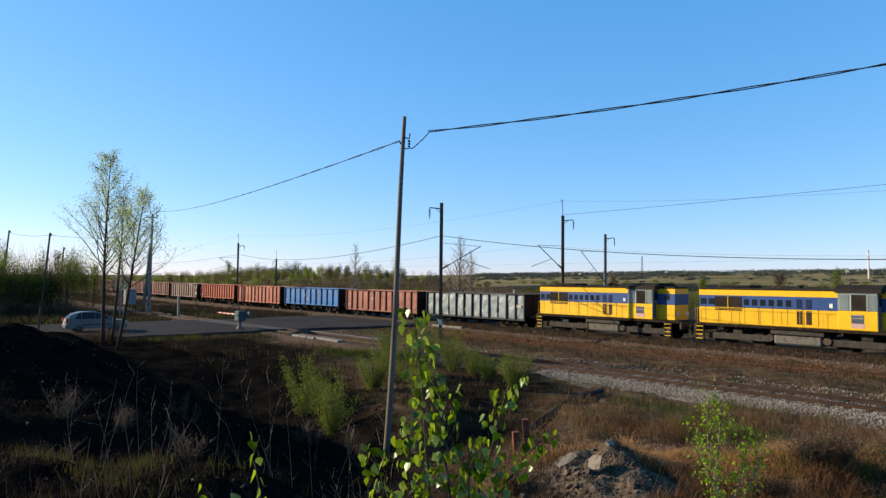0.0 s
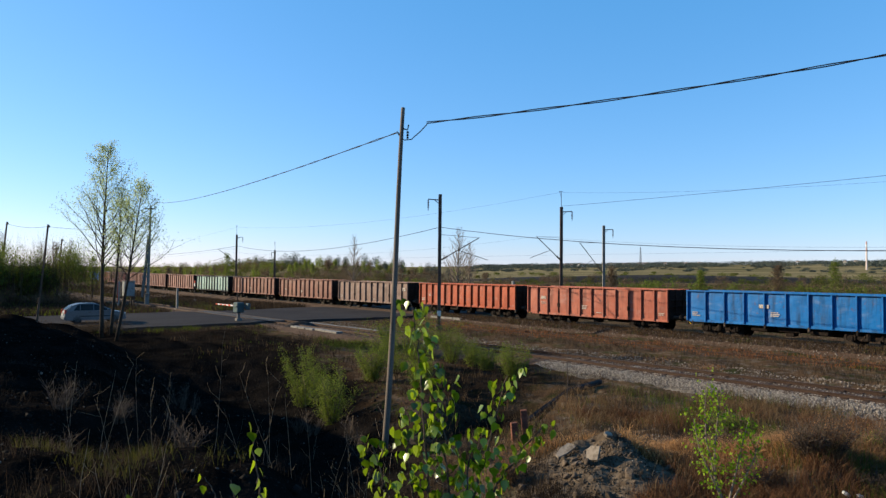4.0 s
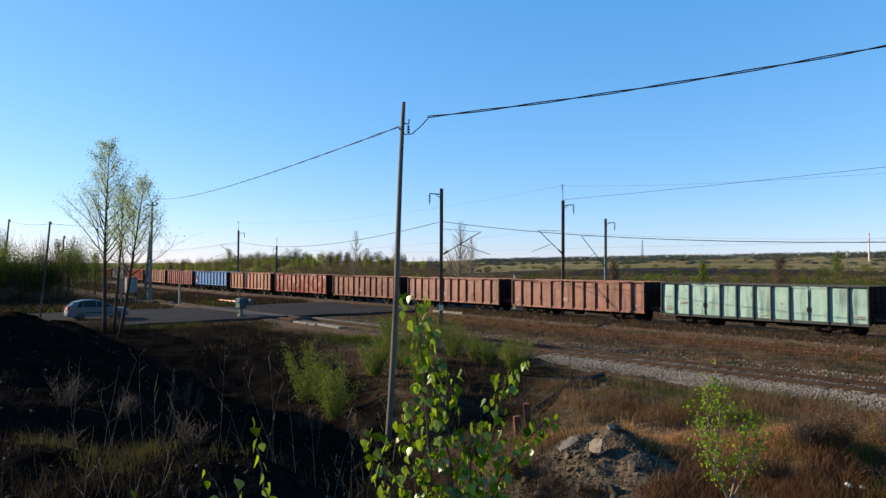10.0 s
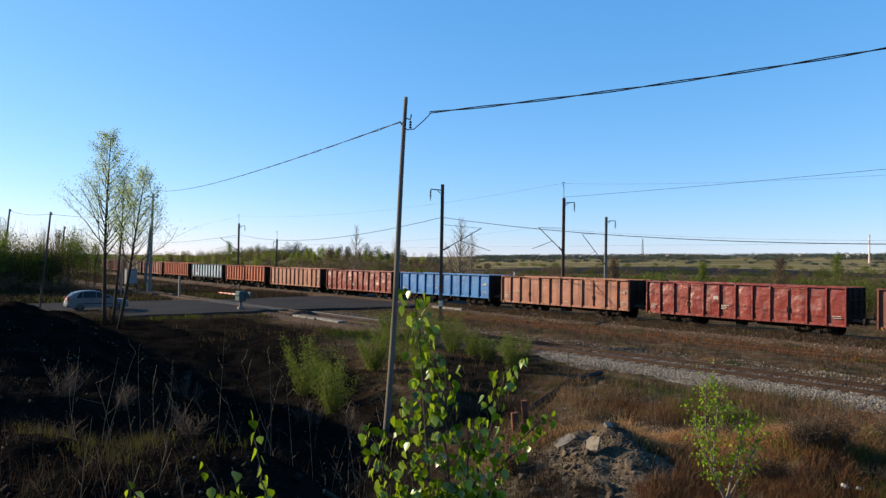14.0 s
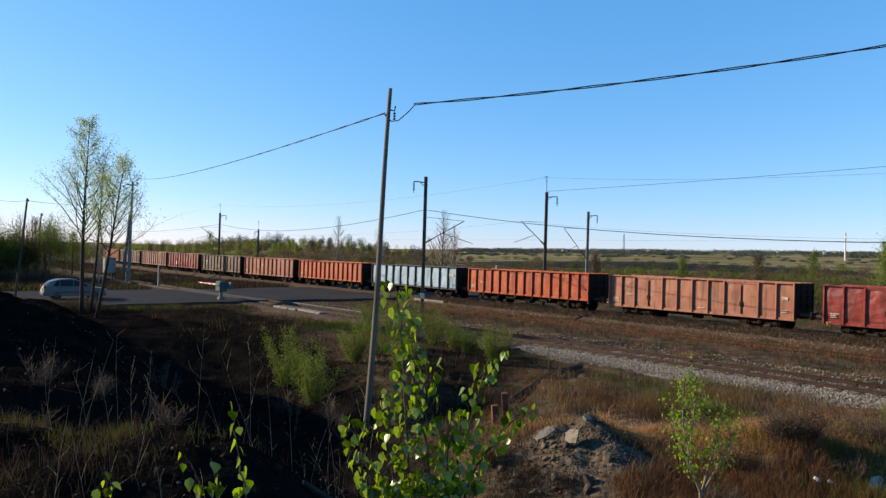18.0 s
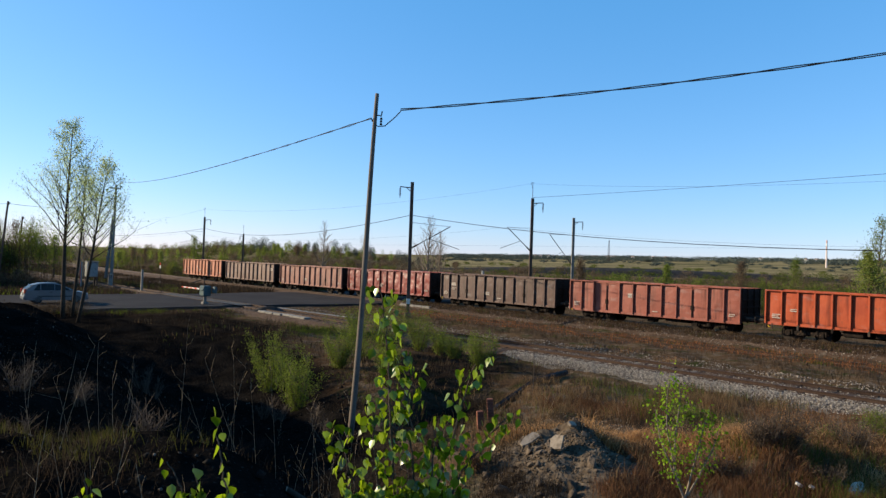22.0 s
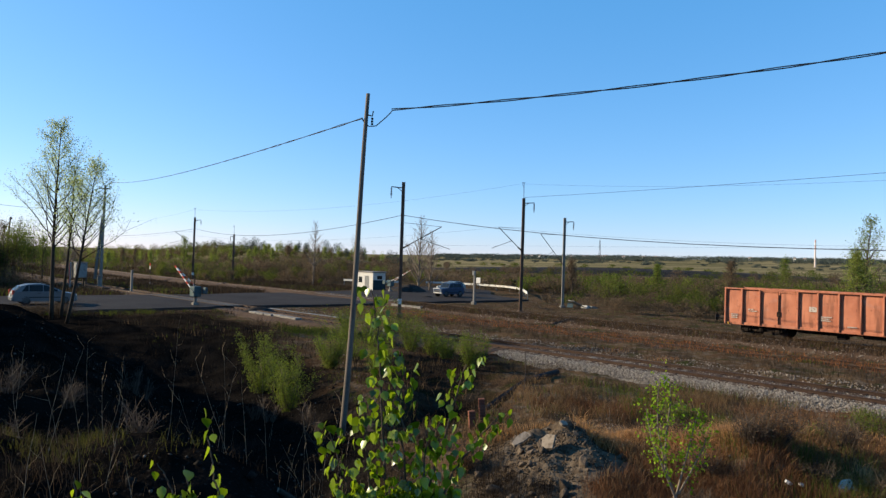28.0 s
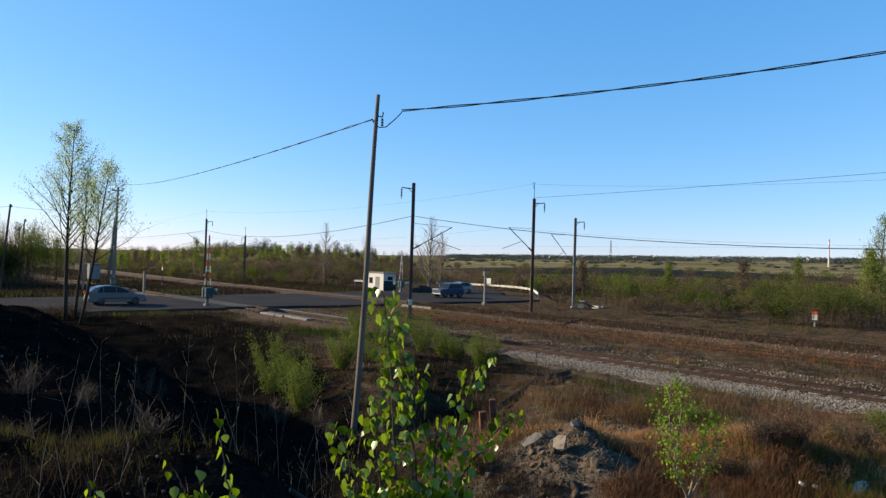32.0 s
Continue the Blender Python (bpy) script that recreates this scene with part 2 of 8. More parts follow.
# ---- the lie of the land ----
AZ = -0.7234                       # way of the tracks, from +y
D2, N2 = (math.sin(AZ), math.cos(AZ)), (math.cos(AZ), -math.sin(AZ))
CURVE_S, CURVE_R = 85.0, 1100.0    # where the tracks begin to bend away, and how tightly
N_MAIN, N_NEAR, N_MID = 43.1, 25.6, 36.6


def xy(s, n):
    return s * D2[0] + n * N2[0], s * D2[1] + n * N2[1]


def track(s, n):
    """A place at s along the tracks and n across them: x, y, z of the rail heads, and the turn from the straight."""
    z = 0.0045 * min(max(s - 62.0, 0.0), 110.0)
    if s <= CURVE_S:
        return (*xy(s, n), z, 0.0)
    a = (s - CURVE_S) / CURVE_R
    r = CURVE_R - (n - N_MAIN)
    return (*xy(CURVE_S + r * math.sin(a), N_MAIN + CURVE_R - r * math.cos(a)), z, a)


def smooth(a, b, x):
    t = np.clip((x - a) / (b - a), 0, 1)
    return t * t * (3 - 2 * t)


def wave(x, y, f, seed=0.0):
    """A cheap rolling unevenness between -1 and 1."""
    return (np.sin(f * x + 1.7 * seed + 1.3 * np.sin(0.63 * f * y + seed)) + np.sin(0.81 * f * y - 2.1 * seed + 1.1 * np.sin(0.57 * f * x + 2 * seed))) * 0.5


def land(x, y):
    """Height of the ground; works on arrays."""
    x, y = np.asarray(x, dtype=float), np.asarray(y, dtype=float)
    s, n = x * D2[0] + y * D2[1], x * N2[0] + y * N2[1]
    r = np.hypot(x, y)
    z = -0.5 + 0.06 * wave(x, y, 0.9, 1) + 0.03 * wave(x, y, 2.7, 2)
    # verge between the near track and the bank
    z += 0.3 * smooth(23, 19, n) * smooth(2, 9, n)
    # bank on which the camera stands, and its black continuation
    bank = 2.45 * (1 - smooth(2.2, 9.5, np.hypot(x * 0.55, np.maximum(y, 0) * 1.0)))
    bank = np.where(y < 0, 2.45 * (1 - smooth(8, 25, r)), bank)
    ridge_t = np.clip(((x + 3.0) * -0.62 + (y - 4.0) * 0.78) / 34.0, 0, 1)
    rx, ry = -2.0 - 18.5 * ridge_t, 4.0 + 26.5 * ridge_t
    rd = (x - rx) * 0.78 + (y - ry) * 0.62
    ridge = (1.92 - 0.12 * ridge_t + 0.22 * wave(x, y, 0.7, 5) + 0.16 * wave(x, y, 1.9, 8) + 0.07 * wave(x, y, 4.3, 2)) * np.where(rd > 0, 1 - smooth(1.0, 7.5, rd), 1 - smooth(4, 16, -rd)) * (1 - smooth(0.93, 1.0, ridge_t))
    z = np.maximum(z, np.maximum(bank, ridge) - 0.4 + 0.08 * wave(x, y, 2.1, 3))
    # ditch in front of the bank
    ditch = np.exp(-(((x + 3.6 + 0.35 * (y - 14)) / 3.2) ** 2)) * smooth(7.5, 11, y) * smooth(34, 24, y)
    z -= 1.15 * ditch
    z -= 0.8 * np.exp(-(((x - 1.1 - 0.35 * (y - 19.5)) / 1.4) ** 2 + ((y - 20.0) / 3.0) ** 2))
    z += spoil_at(x, y) * smooth(7, 12, y) * smooth(60, 40, r) * (0.11 * wave(x, y, 1.3, 6) + 0.08 * wave(x, y, 2.9, 1) + 0.04 * wave(x, y, 6.1, 4))
    # rubble heap
    heap = np.exp(-(((x - 3.35) / np.where(x < 3.35, 1.5, 0.7)) ** 2 + ((y - 13.8) / np.where(y < 13.8, 2.1, 1.1)) ** 2) ** 1.15)
    z += 0.72 * heap * (1 + 0.2 * wave(x, y, 2.3, 4) + 0.16 * wave(x, y, 5.3, 1) + 0.08 * wave(x, y, 11.0, 2))
    z -= 0.55 * np.exp(-(((x - 7.75) / 0.55) ** 2 + ((y - 12.2) / 0.7) ** 2))
    # hummocks on the verge
    hum = smooth(3.2, 4.4, x) * smooth(9.0, 10.5, y) * smooth(21.5, 18.0, n)
    z += hum * (0.13 * wave(x, y, 1.7, 8) + 0.07 * wave(x, y, 3.9, 3))
    z += 0.5 * np.exp(-(((x - 7.0) / 0.9) ** 2 + ((y - 12.4) / 0.8) ** 2))
    z += 0.5 * np.exp(-(((x - 7.5) / 2.4) ** 2 + ((y - 13.2) / 1.8) ** 2))
    # beyond the tracks the country rises to low hills
    far = smooth(120, 1500, r)
    right = smooth(-0.6, 0.35, x / np.maximum(r, 1))
    z += far * (7 + 9 * right) * smooth(-0.2, 0.4, y / np.maximum(r, 1)) + 4 * far * wave(x, y, 0.006, 7)
    z += 2.0 * smooth(150, 170, r) * right * smooth(-0.2, 0.4, y / np.maximum(r, 1))
    z += 8.0 * smooth(850, 1300, r) * right * smooth(-0.2, 0.4, y / np.maximum(r, 1)) * (1 + 0.35 * wave(x, y, 0.004, 3))
    # rough hillside beyond the bend of the tracks
    past = n - (N_MAIN + np.maximum(s - CURVE_S, 0) ** 2 / (2 * CURVE_R))
    z += 4.6 * smooth(16, 85, past) * smooth(70, 120, s) * smooth(0.02, -0.16, x / np.maximum(r, 1)) * (1 + 0.12 * wave(x, y, 0.05, 2))
    # level under the road and the tracks
    flat = smooth(5.0, 8.0, n) * smooth(92, 84, n) * smooth(44, 48.5, s) * smooth(86, 80, s)
    z = z * (1 - flat) - 0.24 * flat
    return z


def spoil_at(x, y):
    """Where the ground is painted black, 0 to 1: spoil on the bank, shade in the hollows beyond."""
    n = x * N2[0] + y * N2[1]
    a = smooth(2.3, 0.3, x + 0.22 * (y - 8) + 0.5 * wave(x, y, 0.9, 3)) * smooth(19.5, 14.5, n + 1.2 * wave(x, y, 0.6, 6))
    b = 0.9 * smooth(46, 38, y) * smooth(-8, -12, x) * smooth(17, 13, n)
    # hollow short of the road: its own shade, painted as black ground
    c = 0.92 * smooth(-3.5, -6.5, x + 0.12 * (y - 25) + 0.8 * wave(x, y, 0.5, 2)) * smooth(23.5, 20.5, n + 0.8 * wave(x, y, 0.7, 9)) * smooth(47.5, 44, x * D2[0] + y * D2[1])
    # shade by the posts, the beam and the bushes, painted as black ground
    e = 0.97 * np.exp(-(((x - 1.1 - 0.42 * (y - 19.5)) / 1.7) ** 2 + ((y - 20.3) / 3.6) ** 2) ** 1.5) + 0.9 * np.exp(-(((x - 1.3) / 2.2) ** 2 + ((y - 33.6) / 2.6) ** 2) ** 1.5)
    # wider dark stretch between these
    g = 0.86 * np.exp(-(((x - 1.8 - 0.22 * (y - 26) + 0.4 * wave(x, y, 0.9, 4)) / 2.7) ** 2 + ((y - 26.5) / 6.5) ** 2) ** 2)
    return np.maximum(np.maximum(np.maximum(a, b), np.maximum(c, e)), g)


def wood_at(x, y, dz=0.0):
    return float(land(x, y)) + dz


# ---- ground ----
M_GROUND = None


def ground_material():
    """Black spoil on the bank, the same black as painted shade in hollows, dry grass on the flat, fields far off: by
    place, with noise.
    """
    m = bpy.data.materials.new("open_ground")
    m.use_nodes = True
    N, L = m.node_tree.nodes, m.node_tree.links
    bs = N["Principled BSDF"]
    tc = N.new("ShaderNodeTexCoord")
    at = N.new("ShaderNodeAttribute")
    at.attribute_name = "cover"
    sp = N.new("ShaderNodeSeparateColor")
    L.new(at.outputs["Color"], sp.inputs["Color"])

    def tex(scale, detail=5, stretch=(1, 1, 1)):
        mp = N.new("ShaderNodeMapping")
        mp.inputs["Scale"].default_value = stretch
        L.new(tc.outputs["Object"], mp.inputs["Vector"])
        n = N.new("ShaderNodeTexNoise")
        n.inputs["Scale"].default_value, n.inputs["Detail"].default_value = scale, detail
        L.new(mp.outputs["Vector"], n.inputs["Vector"])
        return n.outputs["Fac"]

    def rng(fac, lo, hi):
        r = N.new("ShaderNodeMapRange")
        r.inputs["From Min"].default_value, r.inputs["From Max"].default_value = lo, hi
        L.new(fac, r.inputs["Value"])
        return r.outputs["Result"]

    def mix(fac, a, b):
        x = N.new("ShaderNodeMix")
        x.data_type = "RGBA"
        L.new(fac, x.inputs[0])
        for k, v in ((6, a), (7, b)):
            if hasattr(v, "is_linked"):
                L.new(v, x.inputs[k])
            else:
                x.inputs[k].default_value = (*v, 1)
        return x.outputs[2]

    dry = mix(rng(tex(0.5), 0.4, 0.62), (0.062, 0.037, 0.021), (0.085, 0.054, 0.029))
    dry = mix(rng(tex(0.9, 6), 0.52, 0.66), dry, (0.0306, 0.0342, 0.0122))
    dry = mix(rng(tex(2.2, 5), 0.5, 0.62), dry, (0.1, 0.075, 0.053))
    dry = mix(rng(tex(14, 4), 0.5, 0.75), dry, (0.0275, 0.0183, 0.0134))
    # one black for the spoil and for the painted shade of the hollows
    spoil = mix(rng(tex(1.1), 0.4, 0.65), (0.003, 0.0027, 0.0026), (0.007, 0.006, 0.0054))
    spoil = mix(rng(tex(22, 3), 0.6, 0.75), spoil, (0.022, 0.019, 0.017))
    rubble = mix(rng(tex(7, 5), 0.4, 0.62), (0.07, 0.052, 0.036), (0.105, 0.082, 0.06))
    rubble = mix(rng(tex(3, 5), 0.52, 0.68), rubble, (0.0408, 0.03, 0.0216))
    field = mix(rng(tex(0.012, 4, (0.369, 1.69, 1.05)), 0.42, 0.58), (0.122, 0.103, 0.053), (0.215, 0.17, 0.092))
    field = mix(rng(tex(0.03, 5, (0.316, 1.69, 1.05)), 0.5, 0.62), field, (0.06, 0.058, 0.026))
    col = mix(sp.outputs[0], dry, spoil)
    col = mix(sp.outputs[1], col, rubble)
    col = mix(sp.outputs[2], col, field)
    L.new(col, bs.inputs["Base Color"])
    bs.inputs["Roughness"].default_value = 0.95
    bs.inputs["Specular IOR Level"].default_value = 0.0
    bp = N.new("ShaderNodeBump")
    bp.inputs["Strength"].default_value, bp.inputs["Distance"].default_value = 0.8, 0.08
    L.new(tex(9, 6), bp.inputs["Height"])
    L.new(bp.outputs["Normal"], bs.inputs["Normal"])
    return m


def make_ground():
    radii = np.concatenate([np.linspace(0.0, 1.0, 5)[1:], np.geomspace(1.15, 30, 300), np.geomspace(30.6, 130, 90), np.geomspace(135, 4600, 70)])
    front = np.linspace(-50, 50, 330)
    rest = np.linspace(50, 310, 60)[1:-1]
    ang = np.radians(np.concatenate([front, rest]))
    A, R = np.meshgrid(ang, radii)
    x, y = np.sin(A) * R, np.cos(A) * R
    z = land(x, y)
    near = smooth(60, 25, R)
    z = z + near * 0.035 * (np.sin(7.1 * x + 3 * np.sin(5.3 * y)) * np.sin(6.3 * y + 2 * np.sin(4.1 * x))) * (R > 1.5)
    v = np.concatenate([[[0, 0, float(land(0.0, 0.0))]], np.stack([x, y, z], -1).reshape(-1, 3)])
    na, nr = len(ang), len(radii)
    i, j = np.meshgrid(np.arange(nr - 1), np.arange(na), indexing="ij")
    a = 1 + i * na + j
    b = 1 + i * na + (j + 1) % na
    quads = np.stack([a, a + na, b + na, b], -1).reshape(-1, 4)
    me = bpy.data.meshes.new("ground")
    fan = [(0, 1 + k, 1 + (k + 1) % na) for k in range(na)]
    me.from_pydata(v.tolist(), [], quads.tolist() + fan)
    cov = me.color_attributes.new("cover", "FLOAT_COLOR", "POINT")
    X, Y = v[:, 0], v[:, 1]
    n = X * N2[0] + Y * N2[1]
    r = np.hypot(X, Y)
    s = X * D2[0] + Y * D2[1]
    # spoil together with the painted shade
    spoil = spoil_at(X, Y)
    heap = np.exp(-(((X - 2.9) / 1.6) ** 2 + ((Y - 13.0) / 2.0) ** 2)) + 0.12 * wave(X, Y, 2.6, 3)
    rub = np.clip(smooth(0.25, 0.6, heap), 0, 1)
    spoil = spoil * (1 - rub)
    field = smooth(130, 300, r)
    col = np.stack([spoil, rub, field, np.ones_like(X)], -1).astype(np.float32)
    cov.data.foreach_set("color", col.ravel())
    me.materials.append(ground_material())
    me.shade_smooth()
    tagged(new("ground", me), "rough open ground of black spoil, dry grass and distant fields", "ground", kind="structure")


make_ground()


# ---- road ----
def make_road():
    """Asphalt across the tracks, wide at the crossing, bending off behind them."""
    rows = []
    for n in np.concatenate([np.linspace(-45, 6, 12), np.linspace(8, 62, 37)]):
        lo = 48.6 + 0.4 * math.sin(n * 0.31) + 0.25 * math.sin(n * 1.3) - 0.1 * max(0, 8 - n)
        hi = 64.5 + 0.3 * math.sin(n * 0.4) - 0.12 * max(0, 10 - n) + 0.2 * max(0, n - 30)
        rows.append([(s, n) for s in np.linspace(lo, hi, 9)])
    for k, a in enumerate(np.linspace(0, 1, 9)[1:]):
        n0, n1 = 62 + 4 * a, 62 + 16 * a
        rows.append([(50.5 + 8 * a + (79 - 50.5 - 8 * a) * q, n0 + (n1 - n0) * math.sin(q * math.pi * 0.75)) for q in np.linspace(0, 1, 9)])
    me = Mesh()
    v = []
    for row in rows:
        for s, n in row:
            z = -0.045 + 0.012 * math.sin(s * 0.9 + n * 0.5)
            v.append((*xy(s, n), z))
    w = 9
    f = [(i * w + j, i * w + j + 1, (i + 1) * w + j + 1, (i + 1) * w + j) for i in range(len(rows) - 1) for j in range(w - 1)]
    me.add(v, f)
    # skirts, so that the slab has depth
    edge = [i * w for i in range(len(rows))]
    edge2 = [i * w + w - 1 for i in range(len(rows))]
    for e in (edge, edge2):
        k = len(me.v)
        me.v += [(me.v[i][0], me.v[i][1], -0.5) for i in e]
        me.f += [(e[q], e[q + 1], k + q + 1, k + q) for q in range(len(e) - 1)]
    ob = part("road", me, M_ASPHALT)
    tagged(ob, "worn grey asphalt road over a level crossing", "road", kind="structure")


make_road()


# ---- tracks ----
def strip(name, n0, s_list, profile, material, label, category, kind="structure", wob=0.0):
    """A bed along the tracks: profile of (across, height) about n0."""
    me = Mesh()
    rng = np.random.RandomState(int(n0 * 10))
    k = len(profile)
    for s in s_list:
        for i, (dn, z) in enumerate(profile):
            w = rng.uniform(-wob, wob)
            p = track(s, n0 + dn + w)
            me.v.append((p[0], p[1], p[2] + z + w * 0.3))
    for i in range(len(s_list) - 1):
        for j in range(k - 1):
            me.f.append((i * k + j, i * k + j + 1, (i + 1) * k + j + 1, (i + 1) * k + j))
    return tagged(part(name, me, material), label, category, kind=kind)


S_LONG = [float(v) for v in np.concatenate([np.linspace(-420, -30, 60), np.linspace(-28, 100, 129), np.linspace(105, 520, 84)])]
S_NEAR = [float(v) for v in np.concatenate([np.linspace(-60, -6, 20), np.linspace(-5, 48, 120), np.linspace(49, 66, 18), np.linspace(68, 200, 60)])]
BED = [(-3.3, -0.62), (-2.7, -0.2), (-2.2, 0.06), (-1.75, 0.05), (-1.3, -0.15), (0.9, -0.17), (1.9, -0.2), (2.6, -0.36), (3.3, -0.62)]
strip("ballast_bed", N_MAIN, S_LONG, BED, M_DIRTBALLAST, "brown-stained ballast under the busy main track", "ballast", wob=0.08)
strip("ballast_bed", N_MID, S_LONG, [(-3.4, -0.62), (-1.7, -0.44), (1.7, -0.44), (3.4, -0.62)], M_DIRTBALLAST, "rust-brown ballast of a disused middle track", "ballast", wob=0.08)
NEAR_BED = [(-3.0, -0.7), (-2.3, -0.45), (-1.65, -0.17), (-0.8, -0.15), (0.8, -0.15), (1.75, -0.17), (2.8, -0.4), (3.7, -0.62)]
strip("ballast_bed", N_NEAR, [s for s in S_NEAR if s <= 19.5], NEAR_BED, M_BALLAST, "pale grey crushed-stone ballast under an old track", "ballast", wob=0.06)
strip("ballast_bed", N_NEAR, [s for s in S_NEAR if s >= 19.1], NEAR_BED, M_DIRTBALLAST, "weedy brown ballast under an old track", "ballast", wob=0.06)
strip("track_dirt", N_NEAR, S_NEAR, [(-1.15, -0.17), (-1.0, -0.14), (1.0, -0.14), (1.15, -0.17)], M_DIRTBALLAST, "brown dirt packed between the old rails", "ballast", wob=0.012)


def rail_line(n0, s_list, head, label, group, drop=0.0):
    t = thing("railway_track", label, "track", group)
    t["kind"] = "structure"
    prof = [(-0.065, -0.15), (0.065, -0.15), (0.065, -0.135), (0.012, -0.12), (0.012, -0.045), (0.036, -0.03), (0.036, 0.0), (-0.036, 0.0), (-0.036, -0.03), (-0.012, -0.045), (-0.012, -0.12), (-0.065, -0.135)]
    for side in (-0.7535, 0.7535):
        me = Mesh()
        rings = []
        for s in s_list:
            rings.append([(*track(s, n0 + side + a)[:2], track(s, n0)[2] + z - drop) for a, z in prof])
        me.loft(rings)
        ob = part("rail", me, M_RAIL, t)
        cap = Mesh()
        cap.loft([[(*track(s, n0 + side + a)[:2], track(s, n0)[2] + z - drop) for a, z in ((-0.03, -0.004), (0.03, -0.004), (0.03, 0.003), (-0.03, 0.003))] for s in s_list])
        part("rail_head", cap, head, ob)
    return t


S_RAIL = [-420.0, -200.0, -60.0, 0.0, 40.0, 85.0] + [float(v) for v in np.linspace(95, 520, 40)]
rail_main = rail_line(N_MAIN, S_RAIL, M_RAILTOP, "steel main track with polished rail heads", "railway tracks")
rail_mid = rail_line(N_MID, S_RAIL, M_RAIL, "rusty disused track sunk in brown ballast", "railway tracks", 0.3)
rail_near = rail_line(N_NEAR, [-60.0, 0.0, 30.0, 60.0, 85.0, 110.0, 140.0, 200.0], M_RAIL, "rusty old siding track on timber sleepers", "railway tracks")


# ---- the train ----
TRAIN_S0 = 50.45          # far end of the first wagon at the start
PITCH = 14.04


def run(t):
    """Metres that the train has gone."""
    return 13.82 * t - 0.0042 * t * t


def wagon_paint(name, c1, c2, rust, gloss):
    """Old enamel on dented sheet steel: bleached clouds, runs of dirt, rust spots, and a sheen that the dents break up."""
    m = bpy.data.materials.new(name)
    m.use_nodes = True
    N, L = m.node_tree.nodes, m.node_tree.links
    bs = N["Principled BSDF"]
    tc = N.new("ShaderNodeTexCoord")
    oi = N.new("ShaderNodeObjectInfo")
    off = N.new("ShaderNodeVectorMath")
    off.operation = "MULTIPLY_ADD"
    L.new(oi.outputs["Random"], off.inputs[0])
    off.inputs[1].default_value = (37.0, 0.0, 11.0)
    L.new(tc.outputs["Object"], off.inputs[2])

    def noise(scale, detail, stretch):
        mp = N.new("ShaderNodeMapping")
        mp.inputs["Scale"].default_value = stretch
        L.new(off.outputs[0], mp.inputs["Vector"])
        n = N.new("ShaderNodeTexNoise")
        n.inputs["Scale"].default_value, n.inputs["Detail"].default_value = scale, detail
        L.new(mp.outputs["Vector"], n.inputs["Vector"])
        return n.outputs["Fac"]

    def rng(fac, lo, hi, to=1.0):
        r = N.new("ShaderNodeMapRange")
        r.inputs["From Min"].default_value, r.inputs["From Max"].default_value, r.inputs["To Max"].default_value = lo, hi, to
        L.new(fac, r.inputs["Value"])
        return r.outputs["Result"]

    def mix(fac, a, b):
        x = N.new("ShaderNodeMix")
        x.data_type = "RGBA"
        L.new(fac, x.inputs[0])
        for k, v in ((6, a), (7, b)):
            if hasattr(v, "is_linked"):
                L.new(v, x.inputs[k])
            else:
                x.inputs[k].default_value = (*v, 1)
        return x.outputs[2]

    pale = tuple(0.6 * v + 0.085 for v in c1)
    soot = tuple(0.3 * v for v in c2)
    col = mix(rng(noise(1.1, 4, (1, 1, 0.8)), 0.38, 0.62), c1, c2)
    col = mix(rng(noise(2.6, 5, (0.5, 1, 1)), 0.58, 0.72, 0.55), col, pale)
    col = mix(rng(noise(3.2, 4, (1, 1, 0.12)), 0.52, 0.7, 0.7), col, soot)
    col = mix(rng(noise(5.5, 6, (1, 1, 0.6)), 0.62, 0.72, 0.5), col, rust)
    L.new(col, bs.inputs["Base Color"])
    ro = N.new("ShaderNodeMapRange")
    ro.inputs["To Min"].default_value, ro.inputs["To Max"].default_value = gloss, gloss + 0.3
    L.new(noise(4.0, 4, (1, 1, 1)), ro.inputs["Value"])
    L.new(ro.outputs["Result"], bs.inputs["Roughness"])
    bs.inputs["Specular IOR Level"].default_value = 0.5 if gloss < 0.4 else 0.25
    bp = N.new("ShaderNodeBump")
    bp.inputs["Strength"].default_value, bp.inputs["Distance"].default_value = 0.6, 0.14 if gloss < 0.4 else 0.06
    L.new(noise(1.7, 2, (1, 1, 1)), bp.inputs["Height"])
    L.new(bp.outputs["Normal"], bs.inputs["Normal"])
    return m


